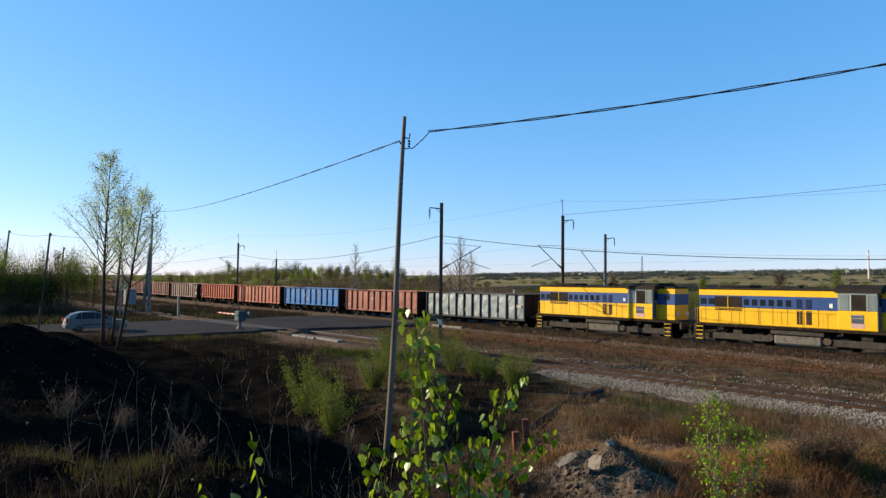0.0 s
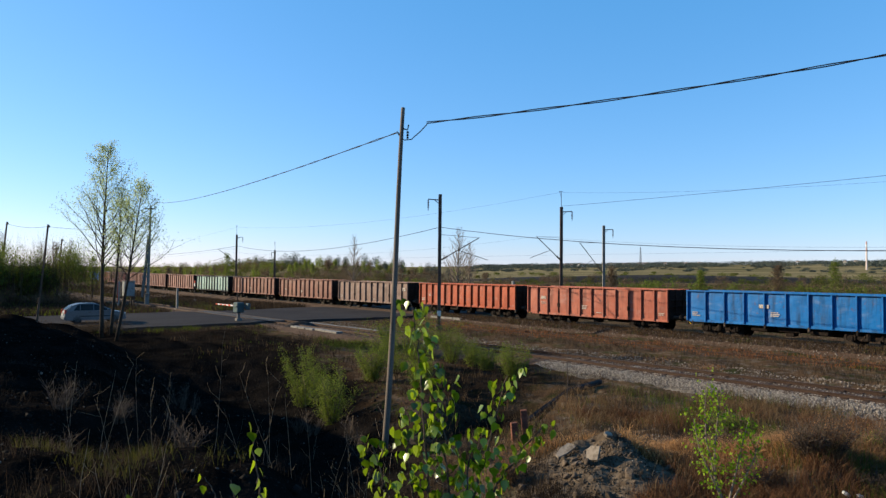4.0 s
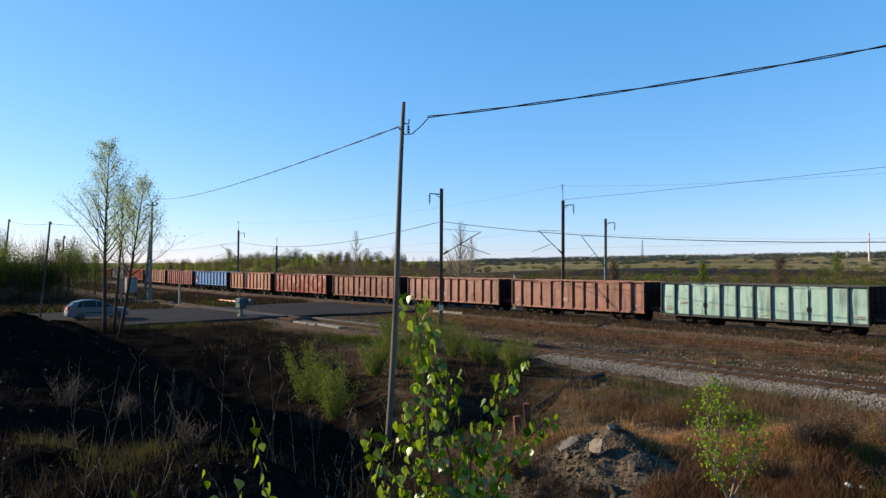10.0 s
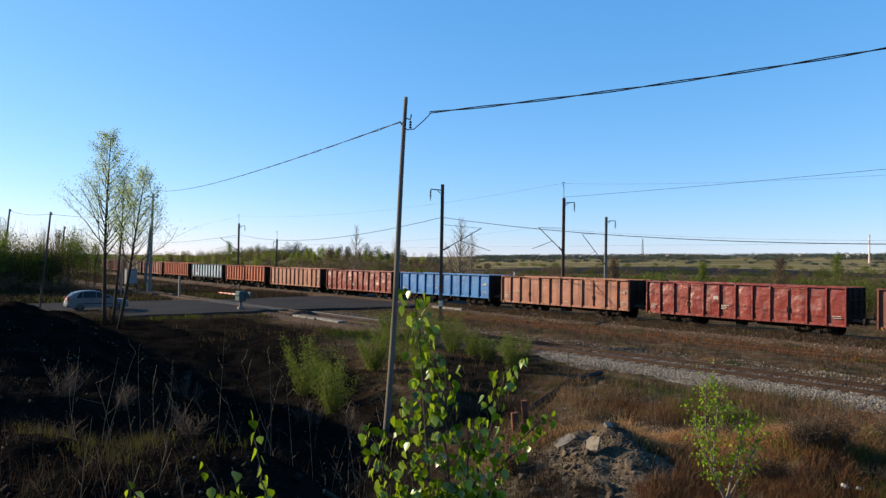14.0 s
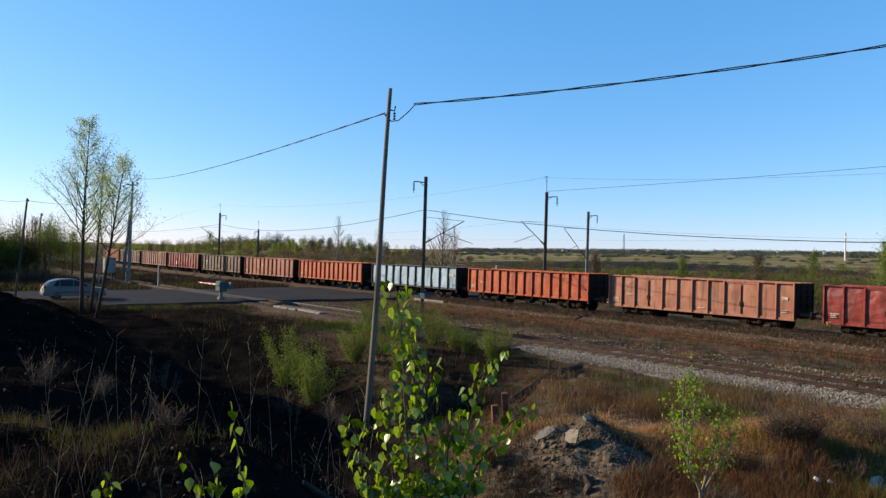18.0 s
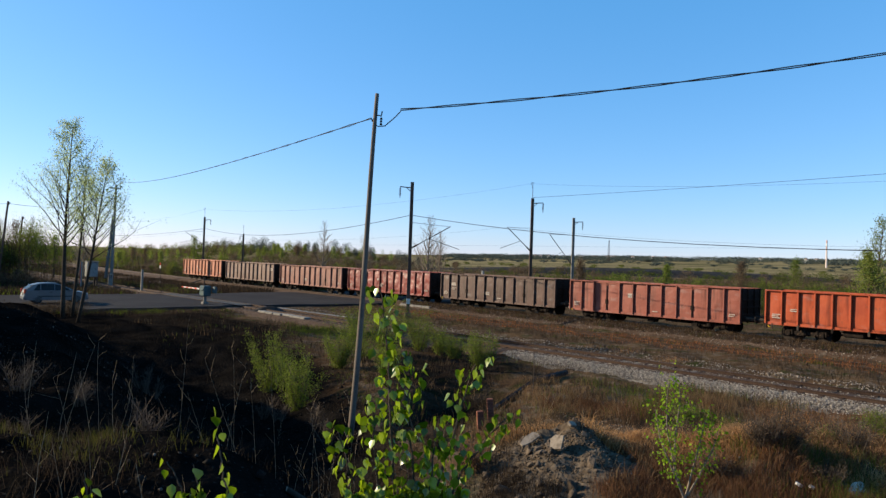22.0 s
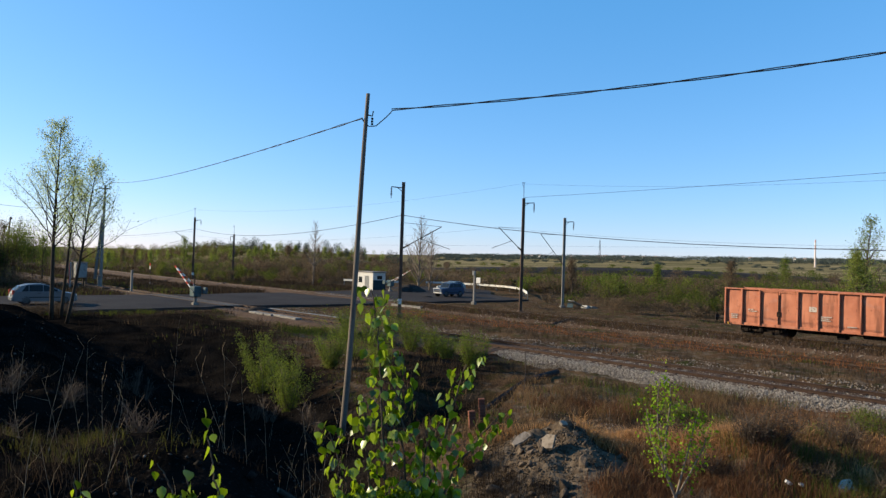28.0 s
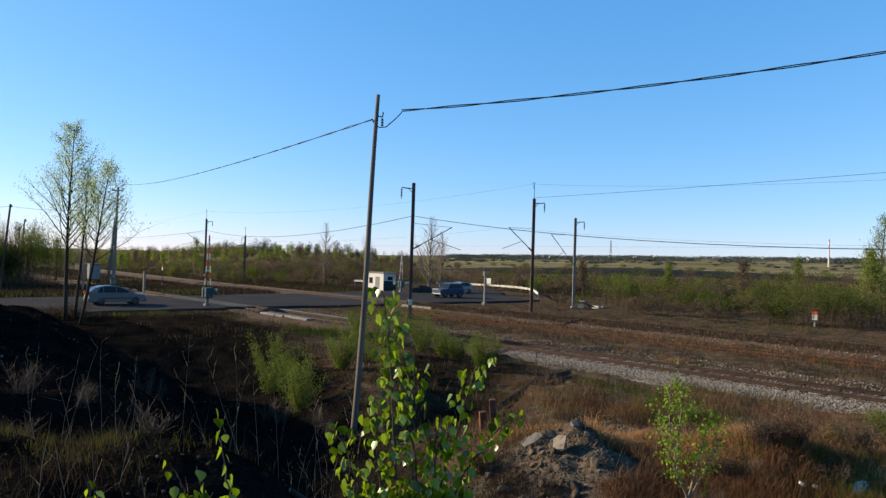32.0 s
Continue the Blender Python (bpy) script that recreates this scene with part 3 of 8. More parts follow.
PAINTS = {}
RUST = (0.085, 0.034, 0.02)
for key, words, a, b, gloss in (
    ("rosy", "faded rosy-red", (0.2, 0.06, 0.04), (0.165, 0.046, 0.03), 0.42),
    ("pink", "faded pinkish rust-brown", (0.205, 0.092, 0.07), (0.16, 0.068, 0.05), 0.42),
    ("mauve", "dull mauve-brown", (0.15, 0.092, 0.073), (0.115, 0.066, 0.052), 0.42),
    ("brown", "weathered red-brown", (0.145, 0.052, 0.035), (0.112, 0.039, 0.027), 0.42),
    ("coral", "faded coral-red", (0.27, 0.075, 0.042), (0.22, 0.056, 0.032), 0.42),
    ("orange", "bright orange-red", (0.275, 0.05, 0.014), (0.23, 0.038, 0.012), 0.45),
    ("crimson", "glossy crimson, dented", (0.165, 0.024, 0.016), (0.13, 0.019, 0.013), 0.24),
    ("blue", "bright blue", (0.002, 0.096, 0.3), (0.002, 0.074, 0.235), 0.42),
    ("sky", "faded sky-blue", (0.03, 0.13, 0.33), (0.022, 0.1, 0.27), 0.42),
    ("mint", "pale mint-green", (0.23, 0.335, 0.3), (0.19, 0.285, 0.255), 0.42),
    ("grey", "patchy light grey", (0.15, 0.185, 0.208), (0.09, 0.112, 0.128), 0.34),
    ("pale", "whitish pale-blue", (0.22, 0.29, 0.36), (0.15, 0.225, 0.31), 0.42),
    ("dark", "dark red-brown", (0.082, 0.045, 0.035), (0.062, 0.035, 0.027), 0.42),
    ("salmon", "sun-bleached salmon", (0.25, 0.105, 0.067), (0.205, 0.08, 0.05), 0.42),
    ("peach", "sun-bleached peach-orange", (0.34, 0.125, 0.066), (0.28, 0.095, 0.05), 0.45),
):
    PAINTS[key] = (words, wagon_paint("wagon_" + key, a, b, RUST, gloss))
# shade of the wagon ends, put into their colour
M_ENDSHADE = mat("shaded_wagon_end", (0.02, 0.013, 0.01), (0.03, 0.018, 0.014), (0.045, 0.026, 0.019), rough=0.9, scale=2)
M_POSTS = mat("dark_grey_steel_rim", (0.05, 0.056, 0.06), (0.035, 0.037, 0.04), (0.08, 0.05, 0.035), rough=0.6, scale=3)
M_INSIDE = mat("rusty_steel_inside", (0.109, 0.051, 0.034), (0.0748, 0.0374, 0.0272), rough=0.9)
M_BOGIE = mat("grimy_bogie_steel", (0.009, 0.007, 0.006), (0.016, 0.012, 0.01), (0.05, 0.032, 0.022), rough=0.8, scale=4)
M_TREAD = mat("worn_wheel_steel", (0.026, 0.021, 0.018), (0.018, 0.015, 0.013), rough=0.7, metal=0.2)

WHEEL = Mesh()
for yy in (-0.75, 0.75):
    o = 1 if yy > 0 else -1
    WHEEL.tube([(0, yy - 0.07 * o, 0), (0, yy - 0.04 * o, 0), (0, yy - 0.04 * o, 0), (0, yy + 0.07 * o, 0)], [0.49, 0.49, 0.46, 0.455], 18)
    WHEEL.tube([(0, yy + 0.07 * o, 0), (0, yy + 0.13 * o, 0)], [0.16, 0.13], 12)
WHEEL.tube([(0, -0.95, 0), (0, 0.95, 0)], 0.08, 8)
WHEEL_DATA = WHEEL.data("wheelset", M_TREAD)

FRAME = Mesh()
for o in (-1, 1):
    FRAME.prism([(-1.25, 0.5), (-1.2, 0.66), (-0.75, 0.7), (-0.5, 0.6), (0.5, 0.6), (0.75, 0.7), (1.2, 0.66), (1.25, 0.5), (0.95, 0.36), (0.65, 0.5), (0.45, 0.36), (-0.45, 0.36), (-0.65, 0.5), (-0.95, 0.36)], o * 1.0 - 0.06, o * 1.0 + 0.06)
    for ax in (-0.9, 0.9):
        FRAME.box(ax - 0.14, ax + 0.14, o * 1.06 - 0.06, o * 1.06 + 0.1, 0.32, 0.62, 0.03)
        for q in (-0.22, 0.22):
            FRAME.tube([(ax + q, o * 1.06, 0.4), (ax + q, o * 1.06, 0.72)], 0.07, 8)
    FRAME.tube([(0, o * 1.1, 0.42), (0, o * 1.1, 0.8)], 0.16, 8)
FRAME.box(-0.25, 0.25, -1.05, 1.05, 0.5, 0.85, 0.03)
FRAME_DATA = FRAME.data("bogie_frame", M_BOGIE)

BUFFER = Mesh()
BUFFER.tube([(0, 0, 0), (0.35, 0, 0), (0.35, 0, 0), (0.58, 0, 0)], [0.11, 0.11, 0.075, 0.075], 10)
BUFFER.tube([(0.57, 0, 0), (0.6, 0, 0), (0.625, 0, 0)], [0.2, 0.24, 0.22], 12)
BUFFER_DATA = BUFFER.data("buffer", M_STEEL)


def bogie(parent, x, wide=0.9):
    b = part("bogie", FRAME_DATA, None, parent, "grimy two-axle bogie", at=pose(x, 0, 0))
    for ax in (-wide, wide):
        part("wheelset", WHEEL_DATA, None, b, at=pose(ax, 0, 0.46))
    return b


def sheet(a, b, y, o, zb, zt, amp, rnd):
    """One dented side sheet between two posts, with a thickness; it bellies out between its edges."""
    g = Mesh()
    nx, nz = 6, 6
    k = [rnd.uniform(-1, 1) for _ in range(6)]
    for layer in (0, 0.012):
        for iz in range(nz + 1):
            for ix in range(nx + 1):
                u, v = ix / nx, iz / nz
                edge = min(1.0, 4 * u * (1 - u) * 1.6) * min(1.0, 4 * v * (1 - v) * 1.6)
                d = 0.02 + amp * (0.6 * k[0] * math.sin(3.1 * u + 3 * k[1]) + 0.5 * k[2] * math.sin(5.2 * v + 3 * k[3]) + 0.35 * math.sin(6.0 * u + 4.5 * v + 3 * k[4]))
                g.v.append((a + (b - a) * u, y + o * (d * edge - layer), zb + (zt - zb) * v))
    n = (nx + 1) * (nz + 1)
    for layer in (0, n):
        for iz in range(nz):
            for ix in range(nx):
                q = layer + iz * (nx + 1) + ix
                g.f.append((q, q + 1, q + nx + 2, q + nx + 1))
    return g


def span(y, o, d0, d1):
    return min(y + o * d0, y + o * d1), max(y + o * d0, y + o * d1)


def open_wagon(key, ribs=0, dents=0.012):
    """A four-axle high-sided open wagon; x runs back along the train, y = -1.38 is the side towards the bank.
    ribs: that many narrow side sheets over hanging brackets; else ten bays with two double doors."""
    words, paint = PAINTS[key]
    rim = M_POSTS if key in ("grey", "mint", "pale") else paint
    rnd = random.Random(key + str(ribs))
    w = thing("open_wagon", words + " high-sided steel open goods wagon on rails", "wagon", "wagons of the goods train")
    h = 6.3                      # half the length of the body
    z1 = 2.93
    z0 = 0.98 if ribs else 0.8
    bays = [1.0] * ribs if ribs else [1.0, 1.04, 2.1, 1.06, 1.06, 1.06, 1.06, 2.1, 1.04, 1.0]
    k = (2 * h - 0.12) / sum(bays)
    posts = [-h + 0.06]
    for v in bays:
        posts.append(posts[-1] + v * k)
    for o in (-1, 1):
        y = o * 1.38
        for a, b, v in zip(posts[:-1], posts[1:], bays):
            if v > 1.5:
                c = (a + b) / 2
                for p0, p1 in ((a + 0.05, c - 0.02), (c + 0.02, b - 0.05)):
                    leaf = part("door_leaf", sheet(p0, p1, y, o, z0 + 0.02, z1 - 0.14, dents, rnd), paint, w, smooth=True)
                    y0, y1 = span(y, o, 0.0, 0.045)
                    part("door_frame", Mesh().box(p0, p0 + 0.05, y0, y1, z0, z1 - 0.12, 0.01).box(p1 - 0.05, p1, y0, y1, z0, z1 - 0.12, 0.01).box(p0, p1, y0, y1, z0 - 0.05, z0 + 0.05, 0.01).box(p0, p1, y0, y1, z1 - 0.2, z1 - 0.13, 0.01), paint, leaf)
                y0, y1 = span(y, o, 0.03, 0.09)
                part("door_latch", Mesh().box(c - 0.025, c + 0.025, y0, y1, z0 + 0.12, z1 - 0.3, 0.012).box(c - 0.09, c + 0.09, y0, y1, z0 + 0.55, z0 + 0.85, 0.012), M_BOGIE, w)
            else:
                part("side_panel", sheet(a, b, y, o, z0 + 0.06, z1 - 0.07, dents, rnd), paint, w, smooth=True)
        for i, a in enumerate(posts):
            y0, y1 = span(y, o, -0.02, 0.15)
            part("side_post", Mesh().box(a - 0.045, a + 0.045, y0, y1, z0 - 0.03, z1 - 0.02, 0.015), rim, w)
            if ribs and i % 2 == 0:
                y0, y1 = span(y, o, -0.1, 0.08)
                part("side_bracket", Mesh().box(a - 0.06, a + 0.06, y0, y1, 0.66, z0 - 0.03, 0.02), M_BOGIE if i % 4 else M_GREYBRACKET, w)
        y0, y1 = span(y, o, -0.02, 0.15)
        part("top_rail", Mesh().box(-h, h, y0, y1, z1 - 0.08, z1, 0.015), rim, w)
        y0, y1 = span(y, o, 0.0, 0.07)
        part("sill", Mesh().box(-h, h, y0, y1, z0 - 0.1, z0 + 0.07, 0.02), rim, w)
        # stencilled markings: short pale bars that cannot be read, and a blank plate
        for a, zz, n, ww in ((h - 0.95, z0 + 0.3, 3, 0.55), (h - 2.0, z0 + 0.75, 2, 0.6), (0.35, z0 + 0.5, 3, 0.55), (-h + 0.25, z0 + 0.35, 2, 0.5), (-1.0, z0 + 0.25, 1, 0.6)):
            if rnd.random() < 0.5:
                g = Mesh()
                y0, y1 = span(y, o, 0.045 + dents, 0.052 + dents)
                for q in range(n):
                    lw = ww * rnd.uniform(0.55, 1.0)
                    g.box(a + ww - lw, a + ww, y0, y1, zz + 0.1 * q, zz + 0.1 * q + 0.05)
                part("stencilled_marking", g, M_STENCIL, w, "faded pale stencilled bars")
        if rnd.random() < 0.6:
            a, zz = rnd.choice((h - 1.9, 1.0, -h + 0.4)), z0 + rnd.uniform(0.9, 1.3)
            y0, y1 = span(y, o, 0.04 + dents, 0.05 + dents)
            part("paint_patch", Mesh().box(a, a + rnd.uniform(0.35, 0.6), y0, y1, zz, zz + rnd.uniform(0.16, 0.32)), M_STENCIL, w, "blank pale painted patch")
        y0, y1 = span(y, o, 0.02, 0.1)
        part("corner_step", Mesh().box(h - 0.45, h - 0.4, y0, y1, 0.62, z0, 0.01).box(h - 0.12, h - 0.07, y0, y1, 0.62, z0, 0.01).box(h - 0.45, h - 0.07, y0, y1, 0.62, 0.66, 0.01), M_GREYBRACKET, w)
        part("uncoupling_handle", Mesh().tube([(h - 0.3, y, 0.74), (h - 0.3, y + o * 0.12, 0.72), (h - 0.22, y + o * 0.14, 0.84)], 0.03, 6), M_HANDLE, w, "small yellow handle")
    for o in (-1, 1):
        x = o * (h - 0.02)
        # ends face away from the sun: their shade is painted on
        part("end_wall", Mesh().box(*span(x, o, -0.05, 0.0), -1.42, 1.42, z0 + 0.1, z1 - 0.02), M_ENDSHADE, w, "end wall coloured near-black for its shade")
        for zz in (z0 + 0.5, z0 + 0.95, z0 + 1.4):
            part("end_rib", Mesh().box(*span(x, o, 0.0, 0.07), -1.4, 1.4, zz - 0.05, zz + 0.05, 0.015), M_ENDSHADE, w)
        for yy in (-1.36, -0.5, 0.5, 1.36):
            part("end_post", Mesh().box(*span(x, o, 0.0, 0.08), yy - 0.05, yy + 0.05, z0 - 0.02, z1, 0.015), M_ENDSHADE, w)
        part("headstock", Mesh().box(*span(x, o, 0.0, 0.12), -1.3, 1.3, 0.88, 1.2, 0.02), M_BOGIE, w)
        for yy in (-0.875, 0.875):
            part("buffer", BUFFER_DATA, None, w, at=pose(o * (h + 0.1), yy, 1.05, 0, 0, 0 if o > 0 else 180))
        part("coupling", Mesh().tube([(x, 0, 1.0), (x + o * 0.35, 0, 0.98), (x + o * 0.6, 0, 0.86), (x + o * 0.68, 0, 0.95)], 0.045, 8), M_STEEL, w)
    part("floor", Mesh().box(-h + 0.05, h - 0.05, -1.36, 1.36, 1.08, 1.16), M_INSIDE, w)
    part("underframe", Mesh().box(-h, h, -0.35, 0.35, 0.82, 1.06, 0.02).box(-2.9, 2.9, -1.2, -1.05, 0.66, 0.98, 0.03).box(-2.2, -1.2, -1.15, 1.15, 0.5, 0.95, 0.04).box(-0.4, 0.6, -1.15, 0.2, 0.48, 0.95, 0.04).box(1.2, 2.2, -1.15, 1.15, 0.52, 0.95, 0.04).tube([(-3.2, -1.1, 0.6), (3.2, -1.1, 0.6)], 0.03, 6).box(-0.6, 0.7, 0.3, 1.0, 0.55, 1.0, 0.04).tube([(1.4, -0.8, 0.75), (2.3, -0.8, 0.75)], 0.2, 10), M_BOGIE, w)
    part("brake_gear", Mesh().box(-2.7, -0.7, -0.75, -0.55, 0.34, 0.72, 0.04).box(0.5, 2.6, -0.8, -0.6, 0.36, 0.74, 0.04).tube([(-2.9, -0.9, 0.5), (2.9, -0.9, 0.46)], 0.05, 6).box(-0.25, 0.25, 0.2, 0.9, 0.3, 0.8, 0.05), M_BOGIE, w)
    for x in (-4.2, 4.2):
        bogie(w, x)
    return w


M_GREYBRACKET = mat("dusty_steel_bracket", (0.06, 0.05, 0.043), (0.04, 0.033, 0.028), (0.1, 0.06, 0.035), rough=0.8, scale=4)
M_STENCIL = mat("rubbed_white_stencil", (0.4, 0.36, 0.32), (0.3, 0.26, 0.23), (0.17, 0.11, 0.085), scale=5, fine=20, amount=0.5)
M_HANDLE = mat("yellow_handle_paint", (0.5, 0.32, 0.02), (0.42, 0.26, 0.02), rough=0.6, scale=6)
ORDER = ["grey", "rosy", "blue", "coral", "orange", "mauve", "brown", "brown", "mint", "pink", "pink", "brown", "crimson",
         "salmon", "sky", "crimson", "salmon", "orange", "pale", "orange", "rosy", "dark", "crimson", "pink", "mauve", "peach"]
# how far each wagon stands from an even spacing
SLACK = [-0.5, -0.55, -0.37, -0.48, -0.6, -0.2, -0.25, -0.3, 0.0, -0.18, -0.13, -0.22, -0.2, -0.3, -0.28, -0.18, -0.15, 0.12, 0.15, 0.45, 0.4, 0.24, 0.22, -0.13, -0.18, -0.35]
RIBS = {"orange": 14, "blue": 10, "sky": 10, "pale": 11}
DENTS = {"crimson": 0.045, "grey": 0.035, "mint": 0.03, "pale": 0.04}
PROTO = {}
WAGONS = []
for i, key in enumerate(ORDER):
    if key in PROTO:
        WAGONS.append(copy_thing(PROTO[key], pose(0, 0, 0)))
    else:
        PROTO[key] = open_wagon(key, RIBS.get(key, 0), DENTS.get(key, 0.014))
        WAGONS.append(PROTO[key])

M_YELLOW = mat("loco_yellow", (0.6, 0.355, 0.004), (0.54, 0.31, 0.005), (0.36, 0.19, 0.02), rough=0.42, scale=1.5, amount=0.3, vary=0.03, spec=0.2, bump=0.1)
M_LOCOBLUE = mat("loco_blue", (0.026, 0.06, 0.19), (0.022, 0.05, 0.155), (0.07, 0.1, 0.19), rough=0.42, scale=1.5, amount=0.3, vary=0.03, spec=0.2, bump=0.1)
M_ROOF = mat("sooty_roof", (0.014, 0.012, 0.011), (0.024, 0.02, 0.017), rough=0.8)
M_GREYFRAME = mat("dusty_grey_frame", (0.055, 0.049, 0.043), (0.035, 0.031, 0.027), (0.018, 0.015, 0.013), rough=0.75, scale=2)


M_GREYBAR = mat("pale_window_frame", (0.3, 0.32, 0.31), (0.24, 0.26, 0.25), rough=0.5, vary=0.02)
M_PALEGLASS = mat("dusty_pane", (0.145, 0.178, 0.178), (0.119, 0.145, 0.149), rough=0.2, spec=0.5, bump=0, vary=0.02)
M_DUSKBLUE = mat("sooty_blue_louvre", (0.014, 0.024, 0.065), (0.011, 0.018, 0.05), rough=0.6, scale=4)
M_PLATE = mat("grey_blue_plate", (0.06, 0.075, 0.1), (0.045, 0.055, 0.075), rough=0.5, scale=3)
M_TANK = mat("pale_dusty_tank", (0.12, 0.111, 0.099), (0.09, 0.081, 0.072), (0.054, 0.045, 0.036), rough=0.75, scale=2)


def locomotive():
    """A diesel shunter with a long and a short hood; +x is its rear, at the wagons."""
    w = thing("locomotive", "yellow and blue diesel shunting locomotive with dark roof", "locomotive", "locomotives of the goods train")
    h = 6.2
    part("main_frame", Mesh().box(-h, h, -1.45, 1.45, 1.24, 1.42, 0.03), M_BOGIE, w)

    def hood(name, x0, x1, hw):
        part(name + "_lower", Mesh().box(x0, x1, -hw, hw, 1.42, 2.46, 0.03), M_YELLOW, w, "yellow lower hood side")
        part(name + "_middle", Mesh().box(x0 + 0.004, x1 - 0.004, -hw + 0.003, hw - 0.003, 2.46, 3.21, 0.01), M_LOCOBLUE, w, "blue band of the hood")
        part(name + "_upper", Mesh().prism_x([(-hw, 3.21), (hw, 3.21), (hw, 3.5), (hw - 0.1, 3.56), (-hw + 0.1, 3.56), (-hw, 3.5)], x0, x1), M_YELLOW, w, "yellow roof edge")
        part(name + "_roof", Mesh().box(x0 + 0.06, x1 - 0.06, -hw + 0.06, hw - 0.06, 3.56, 3.7, 0.04), M_ROOF, w)

    hood("long_hood", -2.25, h - 0.15, 1.3)
    hood("short_hood", -5.6, -4.25, 0.9)
    # cab
    part("cab_lower", Mesh().box(-4.25, -2.25, -1.48, 1.48, 1.42, 2.5, 0.04), M_YELLOW, w)
    part("cab_upper", Mesh().box(-4.245, -2.255, -1.475, 1.475, 2.5, 3.55, 0.03), mat("cab_pale_grey", (0.17, 0.2, 0.191), (0.136, 0.162, 0.157), rough=0.5, vary=0.02), w)
    part("cab_roof", Mesh().prism_x([(-1.52, 3.5), (1.52, 3.5), (1.45, 3.72), (0.9, 3.95), (-0.9, 3.95), (-1.45, 3.72)], -4.4, -2.1), M_ROOF, w, "sooty arched cab roof")
    for o in (-1, 1):
        y = o * 1.478
        part("cab_window", Mesh().box(-3.7, -2.95, min(y, y + o * 0.012), max(y, y + o * 0.012), 2.53, 3.4), M_ROOF, w, "dark open cab window")
        part("window_frame", Mesh().box(-3.76, -3.7, min(y, y + o * 0.02), max(y, y + o * 0.02), 2.5, 3.42).box(-2.95, -2.89, min(y, y + o * 0.02), max(y, y + o * 0.02), 2.5, 3.42), M_GREYBAR, w)
        part("cab_pane", Mesh().box(-4.15, -3.82, min(y, y + o * 0.012), max(y, y + o * 0.012), 2.6, 3.36), M_PALEGLASS, w, "pale dusty cab pane")
        part("cab_pane", Mesh().box(-2.82, -2.4, min(y, y + o * 0.012), max(y, y + o * 0.012), 2.6, 3.36), M_PALEGLASS, w, "pale dusty cab pane")
        part("plate_strip", Mesh().box(-3.62, -2.95, *span(y, o, 0.0, 0.006), 1.56, 1.82), M_FADED, w, "faded red patch below the plate")
        part("end_window", Mesh().box(-4.265, -4.25, min(o * 0.35, o * 1.3), max(o * 0.35, o * 1.3), 2.75, 3.4), M_GLASS, w)
        part("end_door", Mesh().box(-4.27, -4.25, min(o * 1.08, o * 1.44), max(o * 1.08, o * 1.44), 1.5, 2.6), M_LOCOBLUE, w)
        plate = part("cab_plate", Mesh().box(-3.56, -2.94, *span(y, o, 0.0, 0.014), 1.82, 2.3), M_PLATE, w, "grey-blue data plate")
        for zz in (2.24, 2.08):
            part("plate_bar", Mesh().box(-3.52, -2.98, *span(y, o, 0.0, 0.02), zz, zz + 0.035), M_STENCIL, plate)
        yh, ys = o * 1.298, o * 0.898
        for a in (5.2, 5.75):
            part("hood_window", Mesh().box(a - 0.2, a + 0.2, min(yh, yh + o * 0.014), max(yh, yh + o * 0.014), 2.62, 3.0), M_GLASS, w)
        # one large radiator opening: two dark panes with louvres behind a yellow frame
        part("opening_frame", Mesh().box(3.22, 5.0, *span(yh, o, 0.0, 0.012), 2.2, 2.26, 0.004).box(3.22, 5.0, *span(yh, o, 0.0, 0.045), 2.42, 2.46, 0.004).box(4.09, 4.13, *span(yh, o, 0.0, 0.045), 2.26, 3.14, 0.004), M_YELLOW, w, "yellow bars across a dark opening")
        for a in (3.66, 4.56):
            grille = part("radiator_grille", Mesh().box(a - 0.41, a + 0.41, *span(yh, o, 0.0, 0.016), 2.26, 3.14), M_ROOF, w, "very dark radiator grille")
            for q in range(6):
                part("grille_slat", Mesh().box(a - 0.4, a + 0.4, *span(yh, o, 0.0, 0.032), 2.33 + 0.14 * q, 2.35 + 0.14 * q), M_BOGIE, grille)
        for a in np.linspace(0.45, 2.95, 6):
            part("hood_window", Mesh().box(a - 0.15, a + 0.15, min(yh, yh + o * 0.014), max(yh, yh + o * 0.014), 2.62, 3.0), M_GLASS, w)
        for a in (-0.68, -0.16):
            part("vent_door", Mesh().box(a - 0.15, a + 0.15, *span(yh, o, 0.0, 0.016), 1.6, 2.4, 0.004), M_RAIL, w, "rust-brown louvred vent door")
            part("vent_louvre", Mesh().box(a - 0.15, a + 0.15, *span(yh, o, 0.0, 0.016), 2.52, 3.06, 0.004), M_DUSKBLUE, w, "dark blue louvred vent")
        part("side_lamp", Mesh().box(-1.95, -1.78, *span(yh, o, 0.0, 0.02), 2.62, 2.86), M_WHITEPAINT, w)
        part("hood_window", Mesh().box(-5.2, -4.8, min(ys, ys + o * 0.014), max(ys, ys + o * 0.014), 2.8, 3.1), M_GLASS, w)
        # railing along the walkway and hood doors' seams
        for a in np.linspace(-1.2, 5.6, 9):
            part("door_seam", Mesh().box(a - 0.012, a + 0.012, min(yh, yh + o * 0.008), max(yh, yh + o * 0.008), 1.5, 2.52), M_ROOF, w)
        rail = Mesh().tube([(-2.2, o * 1.44, 2.35), (h - 0.1, o * 1.44, 2.35)], 0.011, 6)
        for a in np.linspace(-1.5, h - 0.1, 7):
            rail.tube([(a, o * 1.44, 1.4), (a, o * 1.44, 2.35)], 0.01, 5)
        part("walkway_rail", rail, M_YELLOW, w)
